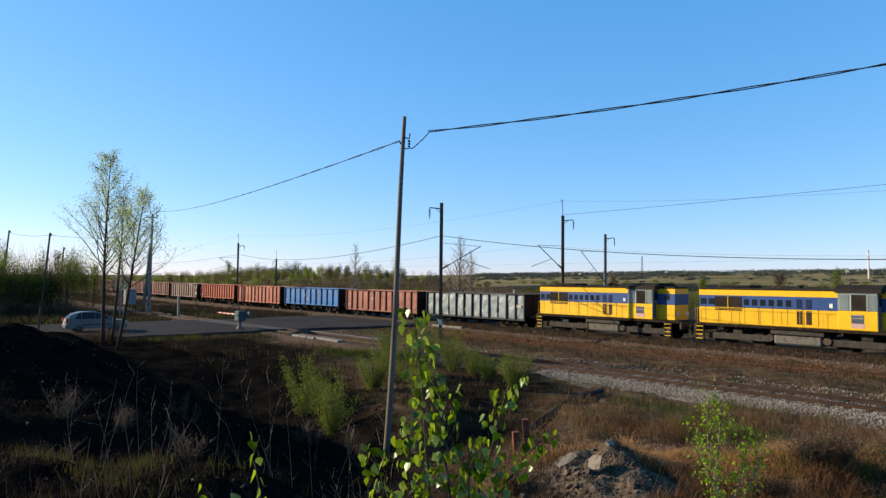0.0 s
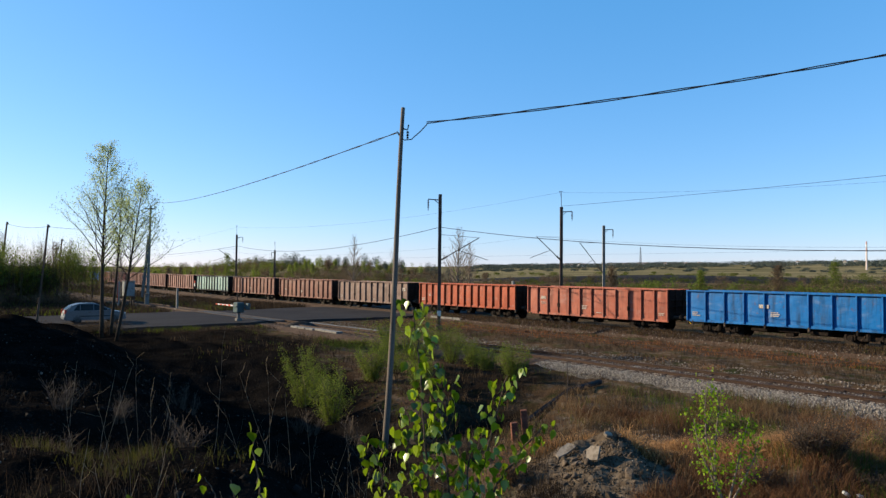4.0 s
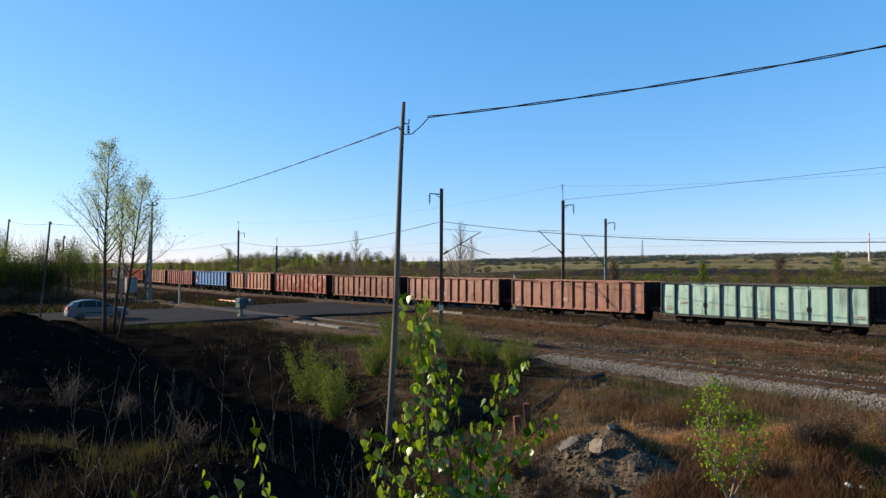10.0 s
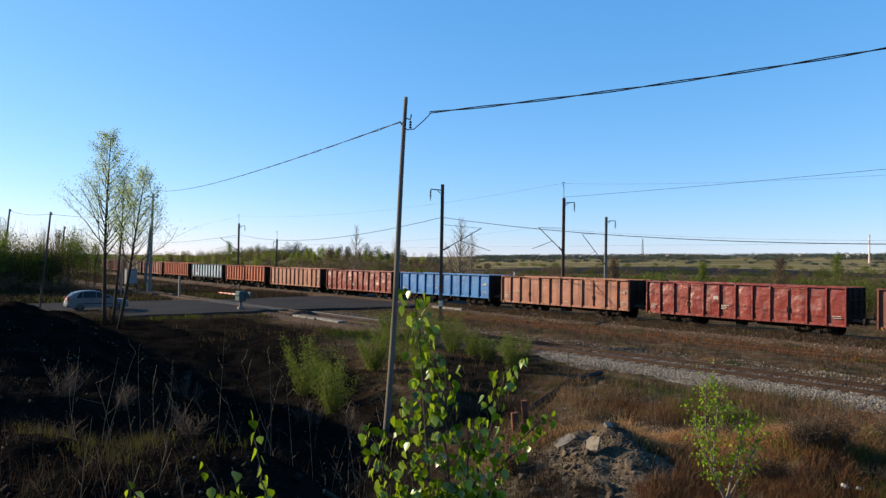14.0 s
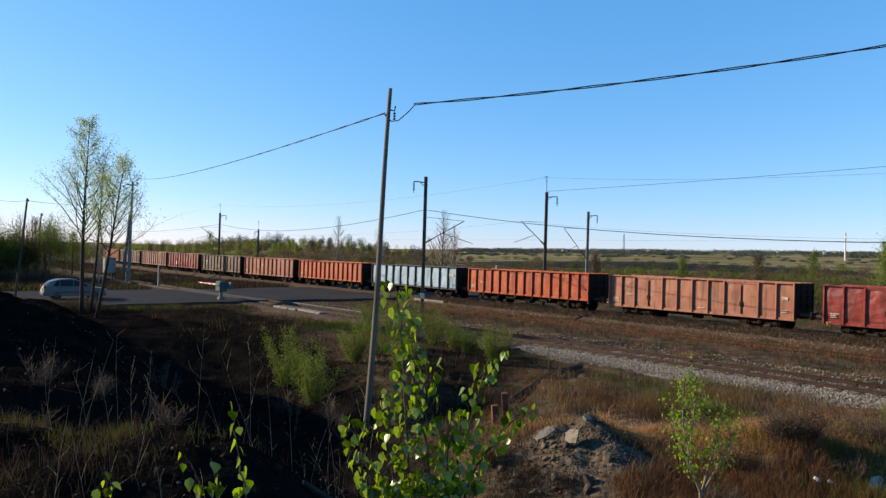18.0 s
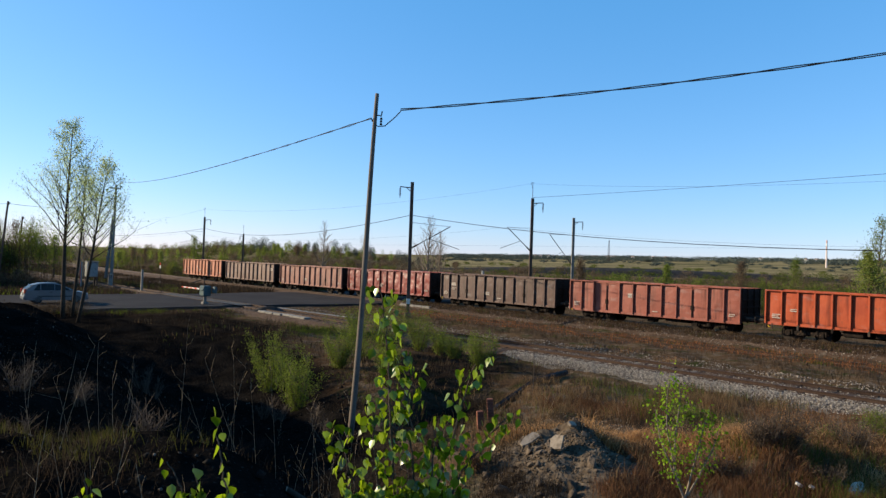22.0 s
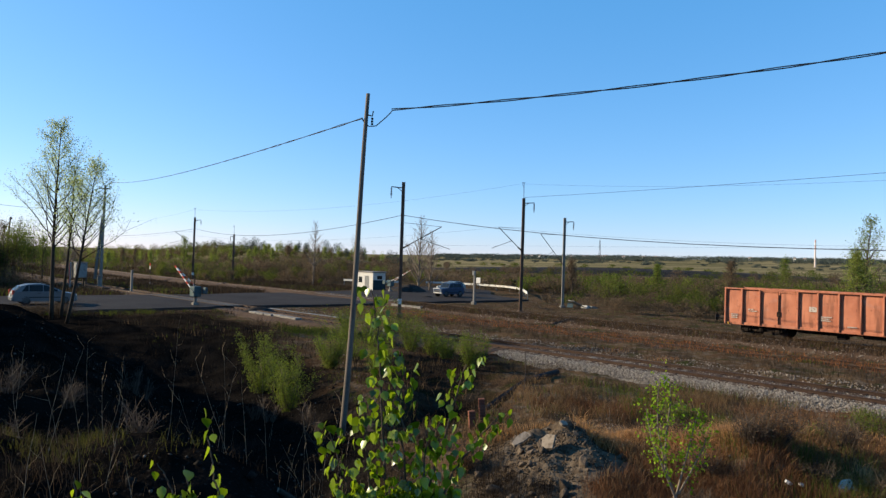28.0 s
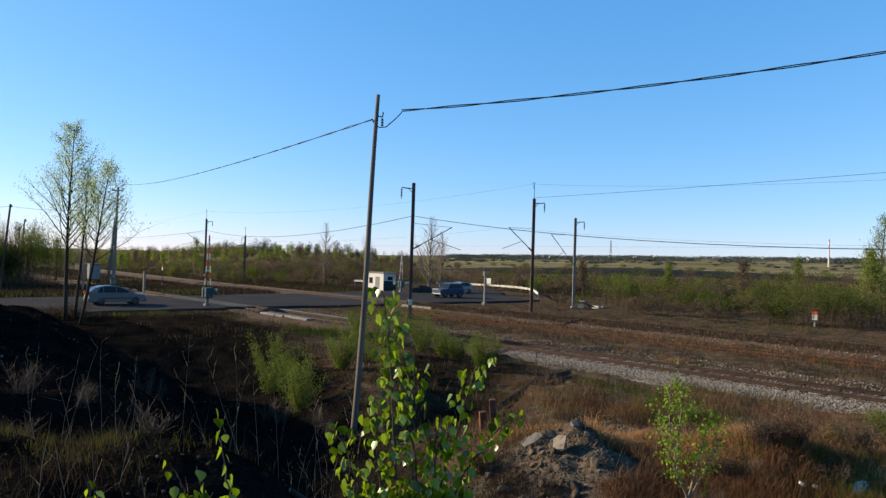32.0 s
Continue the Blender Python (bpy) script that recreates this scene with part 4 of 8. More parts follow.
        for a in (-5.35, h - 0.25):
            st = Mesh()
            for q in range(4):
                st.box(a - 0.22, a + 0.22, o * 1.4 - 0.12, o * 1.4 + 0.06, 0.38 + 0.26 * q, 0.42 + 0.26 * q)
            part("step", st, M_YELLOW, w, "yellow step ladder")
            part("step_side", Mesh().box(a - 0.26, a - 0.22, o * 1.4 - 0.12, o * 1.4 + 0.06, 0.35, 1.3).box(a + 0.22, a + 0.26, o * 1.4 - 0.12, o * 1.4 + 0.06, 0.35, 1.3), M_GREYFRAME, w)
        part("battery_box", Mesh().box(-1.5, 1.5, o * 1.0 - 0.35, o * 1.0 + 0.35, 0.95, 1.2, 0.03), M_GREYFRAME, w)
    part("fuel_tank", Mesh().box(-1.35, 1.35, -1.25, 1.25, 0.35, 0.95, 0.1), M_TANK, w, "dusty grey fuel tank")
    part("tank_pipe", Mesh().tube([(-1.3, -1.3, 1.08), (1.3, -1.3, 1.08)], 0.09, 10), M_WHITEPAINT, w, "pale pipe above the tank")
    for x in (-1.6, 1.6):
        part("air_reservoir", Mesh().tube([(x, -1.2, 0.7), (x, 1.2, 0.7)], 0.22, 12), M_STEEL, w)
    for x in (3.6, -3.6):
        b = part("bogie", Mesh().box(-1.9, 1.9, -1.12, -0.98, 0.42, 0.82, 0.04).box(-1.9, 1.9, 0.98, 1.12, 0.42, 0.82, 0.04).box(-0.3, 0.3, -1.1, 1.1, 0.5, 1.15, 0.04)
                 .box(-1.45, -0.95, -1.25, -1.08, 0.3, 0.65, 0.03).box(0.95, 1.45, -1.25, -1.08, 0.3, 0.65, 0.03).tube([(-0.6, -1.15, 0.6), (0.6, -1.15, 0.6)], 0.1, 8).box(-1.9, 1.9, -1.2, -1.0, 0.86, 1.12, 0.03), M_GREYFRAME, w, "dusty two-axle power bogie", at=pose(x, 0, 0))
        for ax in (-1.2, 1.2):
            part("wheelset", WHEEL_DATA, None, b, at=pose(ax, 0, 0.5))
    for o in (-1, 1):
        part("headstock", Mesh().box(min(o * h, o * (h + 0.15)), max(o * h, o * (h + 0.15)), -1.4, 1.4, 0.85, 1.35, 0.03), M_STEEL, w)
        for yy in (-0.875, 0.875):
            part("buffer", BUFFER_DATA, None, w, at=pose(o * (h + 0.02), yy, 1.05, 0, 0, 0 if o > 0 else 180))
        for yy in (-0.95, 0.95):
            part("headlight", Mesh().tube([((-5.6 if o < 0 else h - 0.15) - 0.01 * o, yy * 0.7, 1.85), ((-5.6 if o < 0 else h - 0.15) + 0.09 * o, yy * 0.7, 1.85)], 0.13, 12), M_WHITEPAINT, w)
        part("end_rail", Mesh().tube([(o * (h + 0.05), -1.35, 1.4), (o * (h + 0.05), -1.35, 2.3), (o * (h + 0.05), -0.6, 2.3), (o * (h + 0.05), -0.6, 1.4)], 0.025, 6), M_WHITEPAINT, w)
    part("radiator_fan", Mesh().box(2.9, 4.9, -0.8, 0.8, 3.7, 3.86, 0.05), M_ROOF, w)
    part("exhaust", Mesh().tube([(0.3, 0, 3.68), (0.3, 0, 3.9)], 0.18, 10), M_ROOF, w)
    part("horn", Mesh().tube([(-2.6, 0.4, 3.95), (-2.6, 0.4, 4.05), (-3.0, 0.4, 4.05)], 0.05, 6), M_ROOF, w)
    return w


LOCO_A = locomotive()
LOCO_B = copy_thing(LOCO_A, pose(0, 0, 0))


# ---- masts, poles and wires ----
def mast(x, y, z, height, arm, side, cantilever, banded=False, label="", top_pin=0.0, conc=False):
    """An overhead-line mast; arm: side bracket near the top, side: which way it points along x, cantilever: reach over the track."""
    m = thing("catenary_mast", label, "mast", "overhead line masts", at=pose(x, y, z))
    body = M_MAST if not conc else M_CONCRETE
    g = Mesh()
    # two channels laced together
    g.box(-0.13, -0.07, -0.1, 0.1, 0.3, height, 0.01)
    g.box(0.07, 0.13, -0.1, 0.1, 0.3, height, 0.01)
    g.box(-0.075, 0.075, -0.05, 0.05, 0.3, height, 0.0)
    for k in range(int(height / 0.9)):
        for yy in (-0.105, 0.09):
            g.box(-0.12, 0.12, yy, yy + 0.015, 0.6 + 0.9 * k, 0.85 + 0.9 * k)
    part("shaft", g, body, m)
    part("footing", Mesh().box(-0.26, 0.26, -0.26, 0.26, -0.6, 0.3, 0.05), M_MAST if not conc else M_CONCRETE, m)
    if banded:
        for a, b, mm in ((0.95, 1.35, M_WHITEPAINT),):
            part("painted_band", Mesh().box(-0.145, 0.145, -0.115, 0.115, a, b, 0.01), mm, m)
    # bracket with a drop insulator
    part("bracket", Mesh().tube([(0, 0, height - 0.45), (side * arm, 0, height - 0.38)], 0.04, 6).tube([(0, 0, height - 0.8), (side * arm * 0.5, 0, height - 0.42)], 0.025, 6), M_STEEL, m)
    ins = Mesh()
    for q in range(5):
        ins.tube([(side * arm, 0, height - 0.5 - 0.12 * q), (side * arm, 0, height - 0.56 - 0.12 * q)], [0.09, 0.05], 8)
    ins.tube([(side * arm, 0, height - 0.38), (side * arm, 0, height - 1.25)], 0.025, 6)
    part("insulator", ins, M_STEEL, m)
    if top_pin:
        part("top_pin", Mesh().tube([(0, 0, height - 0.2), (-0.03, 0, height + top_pin)], 0.025, 6).tube([(-0.2, 0, height + top_pin), (0.1, 0, height + top_pin)], 0.02, 6).tube([(-0.2, 0, height + top_pin - 0.02), (-0.03, 0, height + top_pin - 0.5)], 0.012, 5), M_STEEL, m)
    if cantilever:
        cx, cy, zl, zh = cantilever
        part("cantilever", Mesh().tube([(0, 0, zl), (cx, cy, zh)], 0.035, 6), M_STEEL, m)
        part("stay", Mesh().tube([(0, 0, zh + 0.1), (cx, cy, zh)], 0.015, 5), M_STEEL, m)
        part("registration_arm", Mesh().tube([(cx * 0.45, cy * 0.45, zl + (zh - zl) * 0.45), (cx * 1.25, cy * 1.25, zl + 0.15)], 0.022, 6), M_STEEL, m)
        ins = Mesh()
        for q in range(5):
            a = 0.06 + 0.03 * q
            ins.tube([(cx * a, cy * a, zl + (zh - zl) * a), (cx * (a + 0.012), cy * (a + 0.012), zl + (zh - zl) * (a + 0.012))], [0.085, 0.05], 8)
        part("strut_insulator", ins, M_STEEL, m)
    return m


mast(-0.37, 50.85, -0.3, 10.15, 0.9, -1, (3.1, 2.4, 5.1, 7.0), True, "rust-brown steel overhead mast with white painted bands")
mast(10.4, 60.0, -0.5, 10.4, 0.95, 1, (-2.5, -2.2, 5.6, 7.6), False, "rust-brown steel overhead mast with a top pin", 1.4)
mast(16.5, 69.8, -0.5, 9.5, 0.95, 1, (-2.9, -2.0, 4.5, 7.6), False, "pale weathered overhead mast beside the far track", conc=True)
mast(-33.2, 107.4, -0.3, 10.0, 0.95, 1, (-2.3, -2.0, 5.6, 7.6), True, "rust-brown steel overhead mast with white base bands", 1.4)
mast(-29.6, 117.5, -0.3, 7.9, 0.6, -1, None, False, "rust-brown short overhead mast", 1.4)


def wire(name, pts, r, label, sag_steps=14, group="overhead wires", twist=0.0, pitch=1.3):
    """A wire through points; (x, y, z, sag to the next point). twist: two strands wound round each other at that radius."""
    path = []
    for (x0, y0, z0, sg), (x1, y1, z1, _) in zip(pts[:-1], pts[1:]):
        for k in range(sag_steps):
            a = k / sag_steps
            path.append((x0 + (x1 - x0) * a, y0 + (y1 - y0) * a, z0 + (z1 - z0) * a - 4 * sg * a * (1 - a)))
    path.append(pts[-1][:3])
    me = Mesh()
    if not twist:
        me.tube(path, r, 5)
    for o in ((-1, 1) if twist else ()):
        run_, strand = 0.0, []
        for k, p in enumerate(path):
            if k:
                run_ += (Vector(p) - Vector(path[k - 1])).length
            a = 2 * math.pi * run_ / pitch
            strand.append((p[0], p[1] + o * twist * math.sin(a), p[2] + o * twist * math.cos(a)))
        me.tube(strand, r, 5)
    return tagged(part(name, me, M_WIRE), label, "wire", group)


def pole():
    p = thing("utility_pole", "tall bare grey timber utility pole, slightly leaning", "utility pole", at=pose(-1.49, 17.37, wood_at(-1.49, 17.37) - 0.1))
    z = wood_at(-1.49, 17.37) - 0.1
    top = (0.4, 0.0, 8.15 - z)
    path = [(0.4 * q + 0.03 * math.sin(q * 5), 0.02 * math.sin(q * 7), q * top[2]) for q in np.linspace(0, 1, 14)]
    part("shaft", Mesh().tube(path, list(np.linspace(0.085, 0.05, 14)), 10), M_POLE, p, smooth=True)
    part("bracket", Mesh().tube([(0.36, 0, top[2] - 0.55), (0.5, 0, top[2] - 0.58), (0.52, 0, top[2] - 0.45)], 0.018, 6), M_STEEL, p)
    ins = Mesh()
    for q in range(3):
        ins.tube([(0.5, 0, top[2] - 0.62 - 0.07 * q), (0.5, 0, top[2] - 0.67 - 0.07 * q)], [0.025, 0.035], 8)
    part("insulator", ins, M_STEEL, p)
    part("cable_loop", Mesh().tube([(0.28, 0, 7.42 - z), (0.42, 0, 7.3 - z), (0.6, 0, 7.32 - z), (0.85, 0, 7.55 - z), (1.0, 0, 7.72 - z)], 0.014, 5), M_WIRE, p)
    return p


pole()
wire("telephone_cable", [(-43.1, 98.4, 13.9, 0.75), (-1.25, 17.37, 7.5, 0.0), (-1.2, 17.37, 7.42, 0.0)], 0.011, "black sagging telephone cable", 60, twist=0.018, pitch=4.0)
wire("telephone_cable", [(-0.5, 17.37, 7.76, 0.23), (14.1, 12.65, 9.3, 0.0)], 0.014, "black sagging telephone cable", 90, twist=0.02, pitch=3.1)
wire("catenary_wire", [(*track(300, N_MID)[:2], 8.0, 1.2), (*track(165, N_MID)[:2], 8.0, 1.2), (-33.0, 107.2, 7.9, 1.3), (-0.37, 50.85, 7.35, 2.1), (*xy(-24, 36.6), 6.95, 1.6), (*xy(-90, 36.6), 7.0, 0.0)], 0.02, "dark sagging overhead messenger wire", 20)
wire("catenary_wire", [(*track(300, N_MAIN)[:2], 7.2, 0.9), (*track(102, N_MAIN)[:2], 7.0, 1.1), (7.9, 57.8, 7.1, 1.5), (*xy(-24, N_MAIN), 7.0, 1.4), (*xy(-90, N_MAIN), 7.2, 0.0)], 0.005, "dark overhead messenger wire above the main track", 20)
wire("catenary_wire", [(*track(102, N_MAIN)[:2], 5.5, 0.05), (8.0, 57.9, 5.5, 0.05), (*xy(-24, N_MAIN), 5.5, 0.05), (*xy(-90, N_MAIN), 5.5, 0.0)], 0.004, "thin overhead contact wire above the main track", 6)
wire("feeder_wire", [(*track(165, N_MAIN + 4)[:2], 10.5, 0.9), (-33.3, 107.4, 10.9, 1.1), (10.2, 60.0, 11.2, 1.5), (*xy(-24, 47.5), 11.2, 0.0)], 0.006, "thin dark feeder wire at the mast tops", 20)
wire("feeder_wire", [(10.4, 60.0, 9.97, 0.35), (*xy(-24, 46.5), 11.1, 0.0)], 0.013, "thin dark feeder wire at the mast tops", 20)


# ---- at the level crossing ----
M_TEAL = mat("dusty_blue_green_paint", (0.066, 0.095, 0.1), (0.048, 0.074, 0.08), (0.11, 0.108, 0.1), rough=0.6, scale=3)
M_GREYBOX = mat("grey_cabinet_paint", (0.2, 0.205, 0.2), (0.16, 0.162, 0.158), (0.11, 0.1, 0.09), rough=0.6, scale=2)
ANG_D = math.degrees(math.pi / 2 - AZ)      # turn that lays local x along the tracks, away


def barrier(x, y, z, turn, length, label, stripe):
    """A crossing gate: local x is the way in which its lowered boom points. Returns the boom, which turns about local y."""
    b = thing("crossing_barrier", label, "barrier", "crossing barriers", at=pose(x, y, z, 0, 0, turn))
    part("base", Mesh().box(-0.22, 0.22, -0.22, 0.22, -0.3, 0.25, 0.04), M_CONCRETE, b, "pale concrete base")
    part("stand", Mesh().tube([(0, 0, 0.2), (0, 0, 0.75)], 0.13, 10), M_CONCRETE, b)
    part("machine_housing", Mesh().box(-0.42, 0.42, -0.3, 0.3, 0.7, 1.5, 0.06), M_TEAL, b, "dusty blue-green drive housing")
    part("counterweight", Mesh().box(-1.05, -0.45, -0.5, -0.3, 0.95, 1.45, 0.05), M_TEAL, b, "blue-green counterweight")
    part("warning_lamp_post", Mesh().tube([(0.05, 0.1, 1.5), (0.05, 0.1, 2.15)], 0.05, 8), M_STEEL, b)
    boom = part("boom", Mesh().tube([(-0.4, -0.34, 0), (0.1, -0.34, 0), (0.5, -0.24, 0.0)], 0.055, 8).tube([(-0.4, 0.34, 0), (0.1, 0.34, 0), (0.5, 0.24, 0)], 0.055, 8), M_TEAL, b, at=pose(0, 0, 1.2))
    n = 8
    for k in range(n):
        a0, a1 = 0.5 + (length - 0.5) * k / n, 0.5 + (length - 0.5) * (k + 1) / n
        y0, y1 = 0.24 * (1 - k / n), 0.24 * (1 - (k + 1) / n)
        m = M_WHITEPAINT if k % 2 == 0 else stripe
        for o in (-1, 1):
            part("boom_stripe", Mesh().tube([(a0, o * y0, 0), (a1, o * y1, 0)], 0.045, 8), m, boom)
    part("boom_brace", Mesh().tube([(1.6, -0.17, 0), (1.6, 0.17, 0)], 0.03, 6).tube([(2.6, -0.11, 0), (2.6, 0.11, 0)], 0.03, 6), M_WHITEPAINT, boom)
    return boom


BOOM_NEAR = barrier(-16.2, 53.3, -0.1, ANG_D, 4.4, "red and white crossing barrier with blue-green drive box", M_REDPAINT)
BOOM_FAR = barrier(-1.9, 87.5, -0.1, ANG_D + 180, 4.2, "far crossing barrier with boom faded nearly white", M_FADED)


M_RIM = mat("dull_wheel_rim", (0.1, 0.1, 0.1), (0.07, 0.07, 0.07), rough=0.5, metal=0.5)


def car(label, category, paint, glass, kind):
    """A car in parts; x is forward. Returns it and its wheels."""
    c = thing("estate_car" if kind == "estate" else "pickup_car", label, category)
    M = mat("car_paint_" + kind, paint, tuple(0.9 * v for v in paint), rough=0.38, scale=2, fine=60, bump=0, vary=0, spec=0.5 if kind == "estate" else 0.2, metal=0.3 if kind == "estate" else 0.0)
    if kind == "estate":
        L, W, low, belt, roof = 2.02, 0.86, 0.24, 0.92, 1.46
        side = [(-L, 0.42), (-L + 0.03, 0.8), (-L + 0.12, belt), (-L + 0.5, belt + 0.02), (1.0, belt), (1.9, 0.78), (L - 0.03, 0.62), (L, 0.4), (L - 0.1, low), (-L + 0.1, low)]
        cab = [(-L + 0.06, belt - 0.02), (-L + 0.5, roof - 0.16), (-L + 0.95, roof - 0.03), (-0.35, roof + 0.03), (0.1, roof - 0.05), (1.2, belt - 0.02)]
        wheels, r = (-1.2, 1.2), 0.31
        panes = [[(-L + 0.56, belt + 0.03), (-L + 0.82, roof - 0.13), (-1.05, roof - 0.08), (-1.05, belt + 0.03)], [(-1.0, belt + 0.03), (-1.0, roof - 0.08), (-0.18, roof - 0.07), (-0.18, belt + 0.03)], [(-0.13, belt + 0.03), (-0.13, roof - 0.07), (0.1, roof - 0.12), (0.98, belt + 0.03)]]
    else:
        L, W, low, belt, roof = 1.7, 0.84, 0.34, 1.04, 1.62
        side = [(-L, 0.5), (-L, 0.96), (-L + 0.1, belt), (0.75, belt), (1.5, 0.98), (L - 0.02, 0.9), (L, 0.5), (L - 0.12, low), (-L + 0.1, low)]
        cab = [(-L + 0.08, belt - 0.02), (-L + 0.3, roof - 0.08), (-L + 0.5, roof), (0.15, roof), (0.35, roof - 0.07), (0.8, belt - 0.02)]
        wheels, r = (-1.05, 1.05), 0.37
        panes = [[(-L + 0.4, belt + 0.06), (-L + 0.5, roof - 0.12), (-0.8, roof - 0.12), (-0.8, belt + 0.06)], [(-0.74, belt + 0.06), (-0.74, roof - 0.12), (-0.1, roof - 0.12), (-0.1, belt + 0.06)], [(-0.02, belt + 0.06), (-0.02, roof - 0.12), (0.28, roof - 0.14), (0.6, belt + 0.06)]]

    def shell(outline, w0, w1):
        n = len(outline)
        cx = sum(p[0] for p in outline) / n
        cz = sum(p[1] for p in outline) / n
        rings = []
        for yy, q in ((-w0, 0.96), (-w1, 1.0), (w1, 1.0), (w0, 0.96)):
            rings.append([(cx + (x - cx) * q, yy, cz + (z - cz) * q) for x, z in outline])
        return Mesh().loft(rings)

    part("body", shell(side, W, W - 0.07), M, c)
    g = Mesh()
    n = len(cab)
    rings = []
    for yy, q in ((-W + 0.02, 0.0), (-W + 0.17, 1.0), (W - 0.17, 1.0), (W - 0.02, 0.0)):
        rings.append([(x, yy if z > belt + 0.1 or q == 0 else math.copysign(W - 0.02, yy), z if q else min(z, belt)) for x, z in cab])
    g.loft([[(x, -W + 0.03 + 0.14 * max(0, (z - belt)) / (roof - belt), z) for x, z in cab], [(x, W - 0.03 - 0.14 * max(0, (z - belt)) / (roof - belt), z) for x, z in cab]])
    part("cabin", g, M, c)
    for o in (-1, 1):
        for p in panes:
            q = Mesh()
            v = [(x, o * (W - 0.03 - 0.14 * max(0, z - belt) / (roof - belt) + 0.022), z) for x, z in p]
            q.add(v + [(x, yy - o * 0.04, z) for x, yy, z in v], [(0, 1, 2, 3), (7, 6, 5, 4), (0, 4, 5, 1), (1, 5, 6, 2), (2, 6, 7, 3), (3, 7, 4, 0)])
            part("side_window", q, glass, c)
        part("door_handle", Mesh().box(-0.5, -0.32, o * W - 0.02, o * W + 0.02, belt - 0.12, belt - 0.08), M_STEEL, c)
        part("headlight", Mesh().box(L - 0.28, L - 0.02, min(o * (W - 0.3), o * (W - 0.05)), max(o * (W - 0.3), o * (W - 0.05)), 0.62, 0.76, 0.03), M_WHITEPAINT, c)
        part("tail_light", Mesh().box(-L - 0.01, -L + 0.14, min(o * (W - 0.18), o * (W - 0.02)), max(o * (W - 0.18), o * (W - 0.02)), 0.72, 1.02, 0.02), M_REDPAINT, c)
        part("mirror", Mesh().box(0.72, 0.84, min(o * W, o * (W + 0.16)), max(o * W, o * (W + 0.16)), belt, belt + 0.13, 0.03), M, c)
        part("side_trim", Mesh().box(-1.0, 0.95, o * W - 0.015, o * W + 0.015, 0.5, 0.56), M_RUBBER, c)
    part("windscreen", Mesh().add([(cab[-1][0] - 0.02, -W + 0.14, belt + 0.05), (cab[-1][0] - 0.02, W - 0.14, belt + 0.05), (cab[-2][0] + 0.06, W - 0.24, roof - 0.09), (cab[-2][0] + 0.06, -W + 0.24, roof - 0.09),
                                   (cab[-1][0] - 0.1, -W + 0.14, belt), (cab[-1][0] - 0.1, W - 0.14, belt), (cab[-2][0] - 0.05, W - 0.24, roof - 0.15), (cab[-2][0] - 0.05, -W + 0.24, roof - 0.15)],
                                  [(0, 1, 2, 3), (7, 6, 5, 4), (0, 4, 5, 1), (1, 5, 6, 2), (2, 6, 7, 3), (3, 7, 4, 0)]), glass, c)
    part("rear_window", Mesh().add([(cab[0][0] + 0.06, -W + 0.16, belt + 0.08), (cab[0][0] + 0.06, W - 0.16, belt + 0.08), (cab[1][0] - 0.03, W - 0.24, roof - 0.14), (cab[1][0] - 0.03, -W + 0.24, roof - 0.14),
                                    (cab[0][0] + 0.15, -W + 0.16, belt + 0.04), (cab[0][0] + 0.15, W - 0.16, belt + 0.04), (cab[1][0] + 0.05, W - 0.24, roof - 0.18), (cab[1][0] + 0.05, -W + 0.24, roof - 0.18)],
                                   [(0, 3, 2, 1), (4, 5, 6, 7), (0, 1, 5, 4), (1, 2, 6, 5), (2, 3, 7, 6), (3, 0, 4, 7)]), glass, c)
    part("front_bumper", Mesh().box(L - 0.12, L + 0.03, -W + 0.05, W - 0.05, low + 0.04, 0.52, 0.05), M if kind == "estate" else M_WHITEPAINT, c)
    part("grille", Mesh().box(L - 0.06, L + 0.012, -0.4, 0.4, 0.58, 0.72, 0.01), M_STEEL, c)
    part("rear_bumper", Mesh().box(-L - 0.04, -L + 0.12, -W + 0.05, W - 0.05, low + 0.04, 0.55, 0.05), M, c)
    part("number_plate_blank", Mesh().box(-L - 0.055, -L - 0.042, -0.26, 0.26, 0.6, 0.71), M_WHITEPAINT, c)
    if kind == "estate":
        for o in (-1, 1):
            part("roof_rail", Mesh().tube([(-1.5, o * 0.6, roof), (-1.4, o * 0.6, roof + 0.06), (0.0, o * 0.6, roof + 0.06), (0.1, o * 0.6, roof)], 0.02, 6), M_STEEL, c)
    else:
        part("roof_bar", Mesh().tube([(0.1, -0.7, roof + 0.02), (0.1, -0.7, roof + 0.1), (0.1, 0.7, roof + 0.1), (0.1, 0.7, roof + 0.02)], 0.03, 6), M_STEEL, c)
        part("bull_bar", Mesh().tube([(L + 0.02, -0.6, 0.5), (L + 0.14, -0.6, 0.95), (L + 0.14, 0.6, 0.95), (L + 0.02, 0.6, 0.5)], 0.035, 6), M_WHITEPAINT, c)
    made = []
    for x in wheels:
        for o in (-1, 1):
            t = part("wheel", Mesh().tube([(0, -0.1, 0), (0, -0.08, 0), (0, 0.08, 0), (0, 0.1, 0)], [r - 0.03, r, r, r - 0.03], 20), M_RUBBER, c, at=pose(x, o * (W - 0.1), r))
            rim = Mesh().tube([(0, o * 0.095, 0), (0, o * 0.112, 0)], [r * 0.62, r * 0.58], 14)
            for k in range(5):
                a = 2 * math.pi * k / 5
                rim.tube([(0, o * 0.115, 0), (math.cos(a) * r * 0.6, o * 0.115, math.sin(a) * r * 0.6)], 0.025, 5)
            part("rim", rim, M_RIM, t)
            made.append(t)
    return c, made


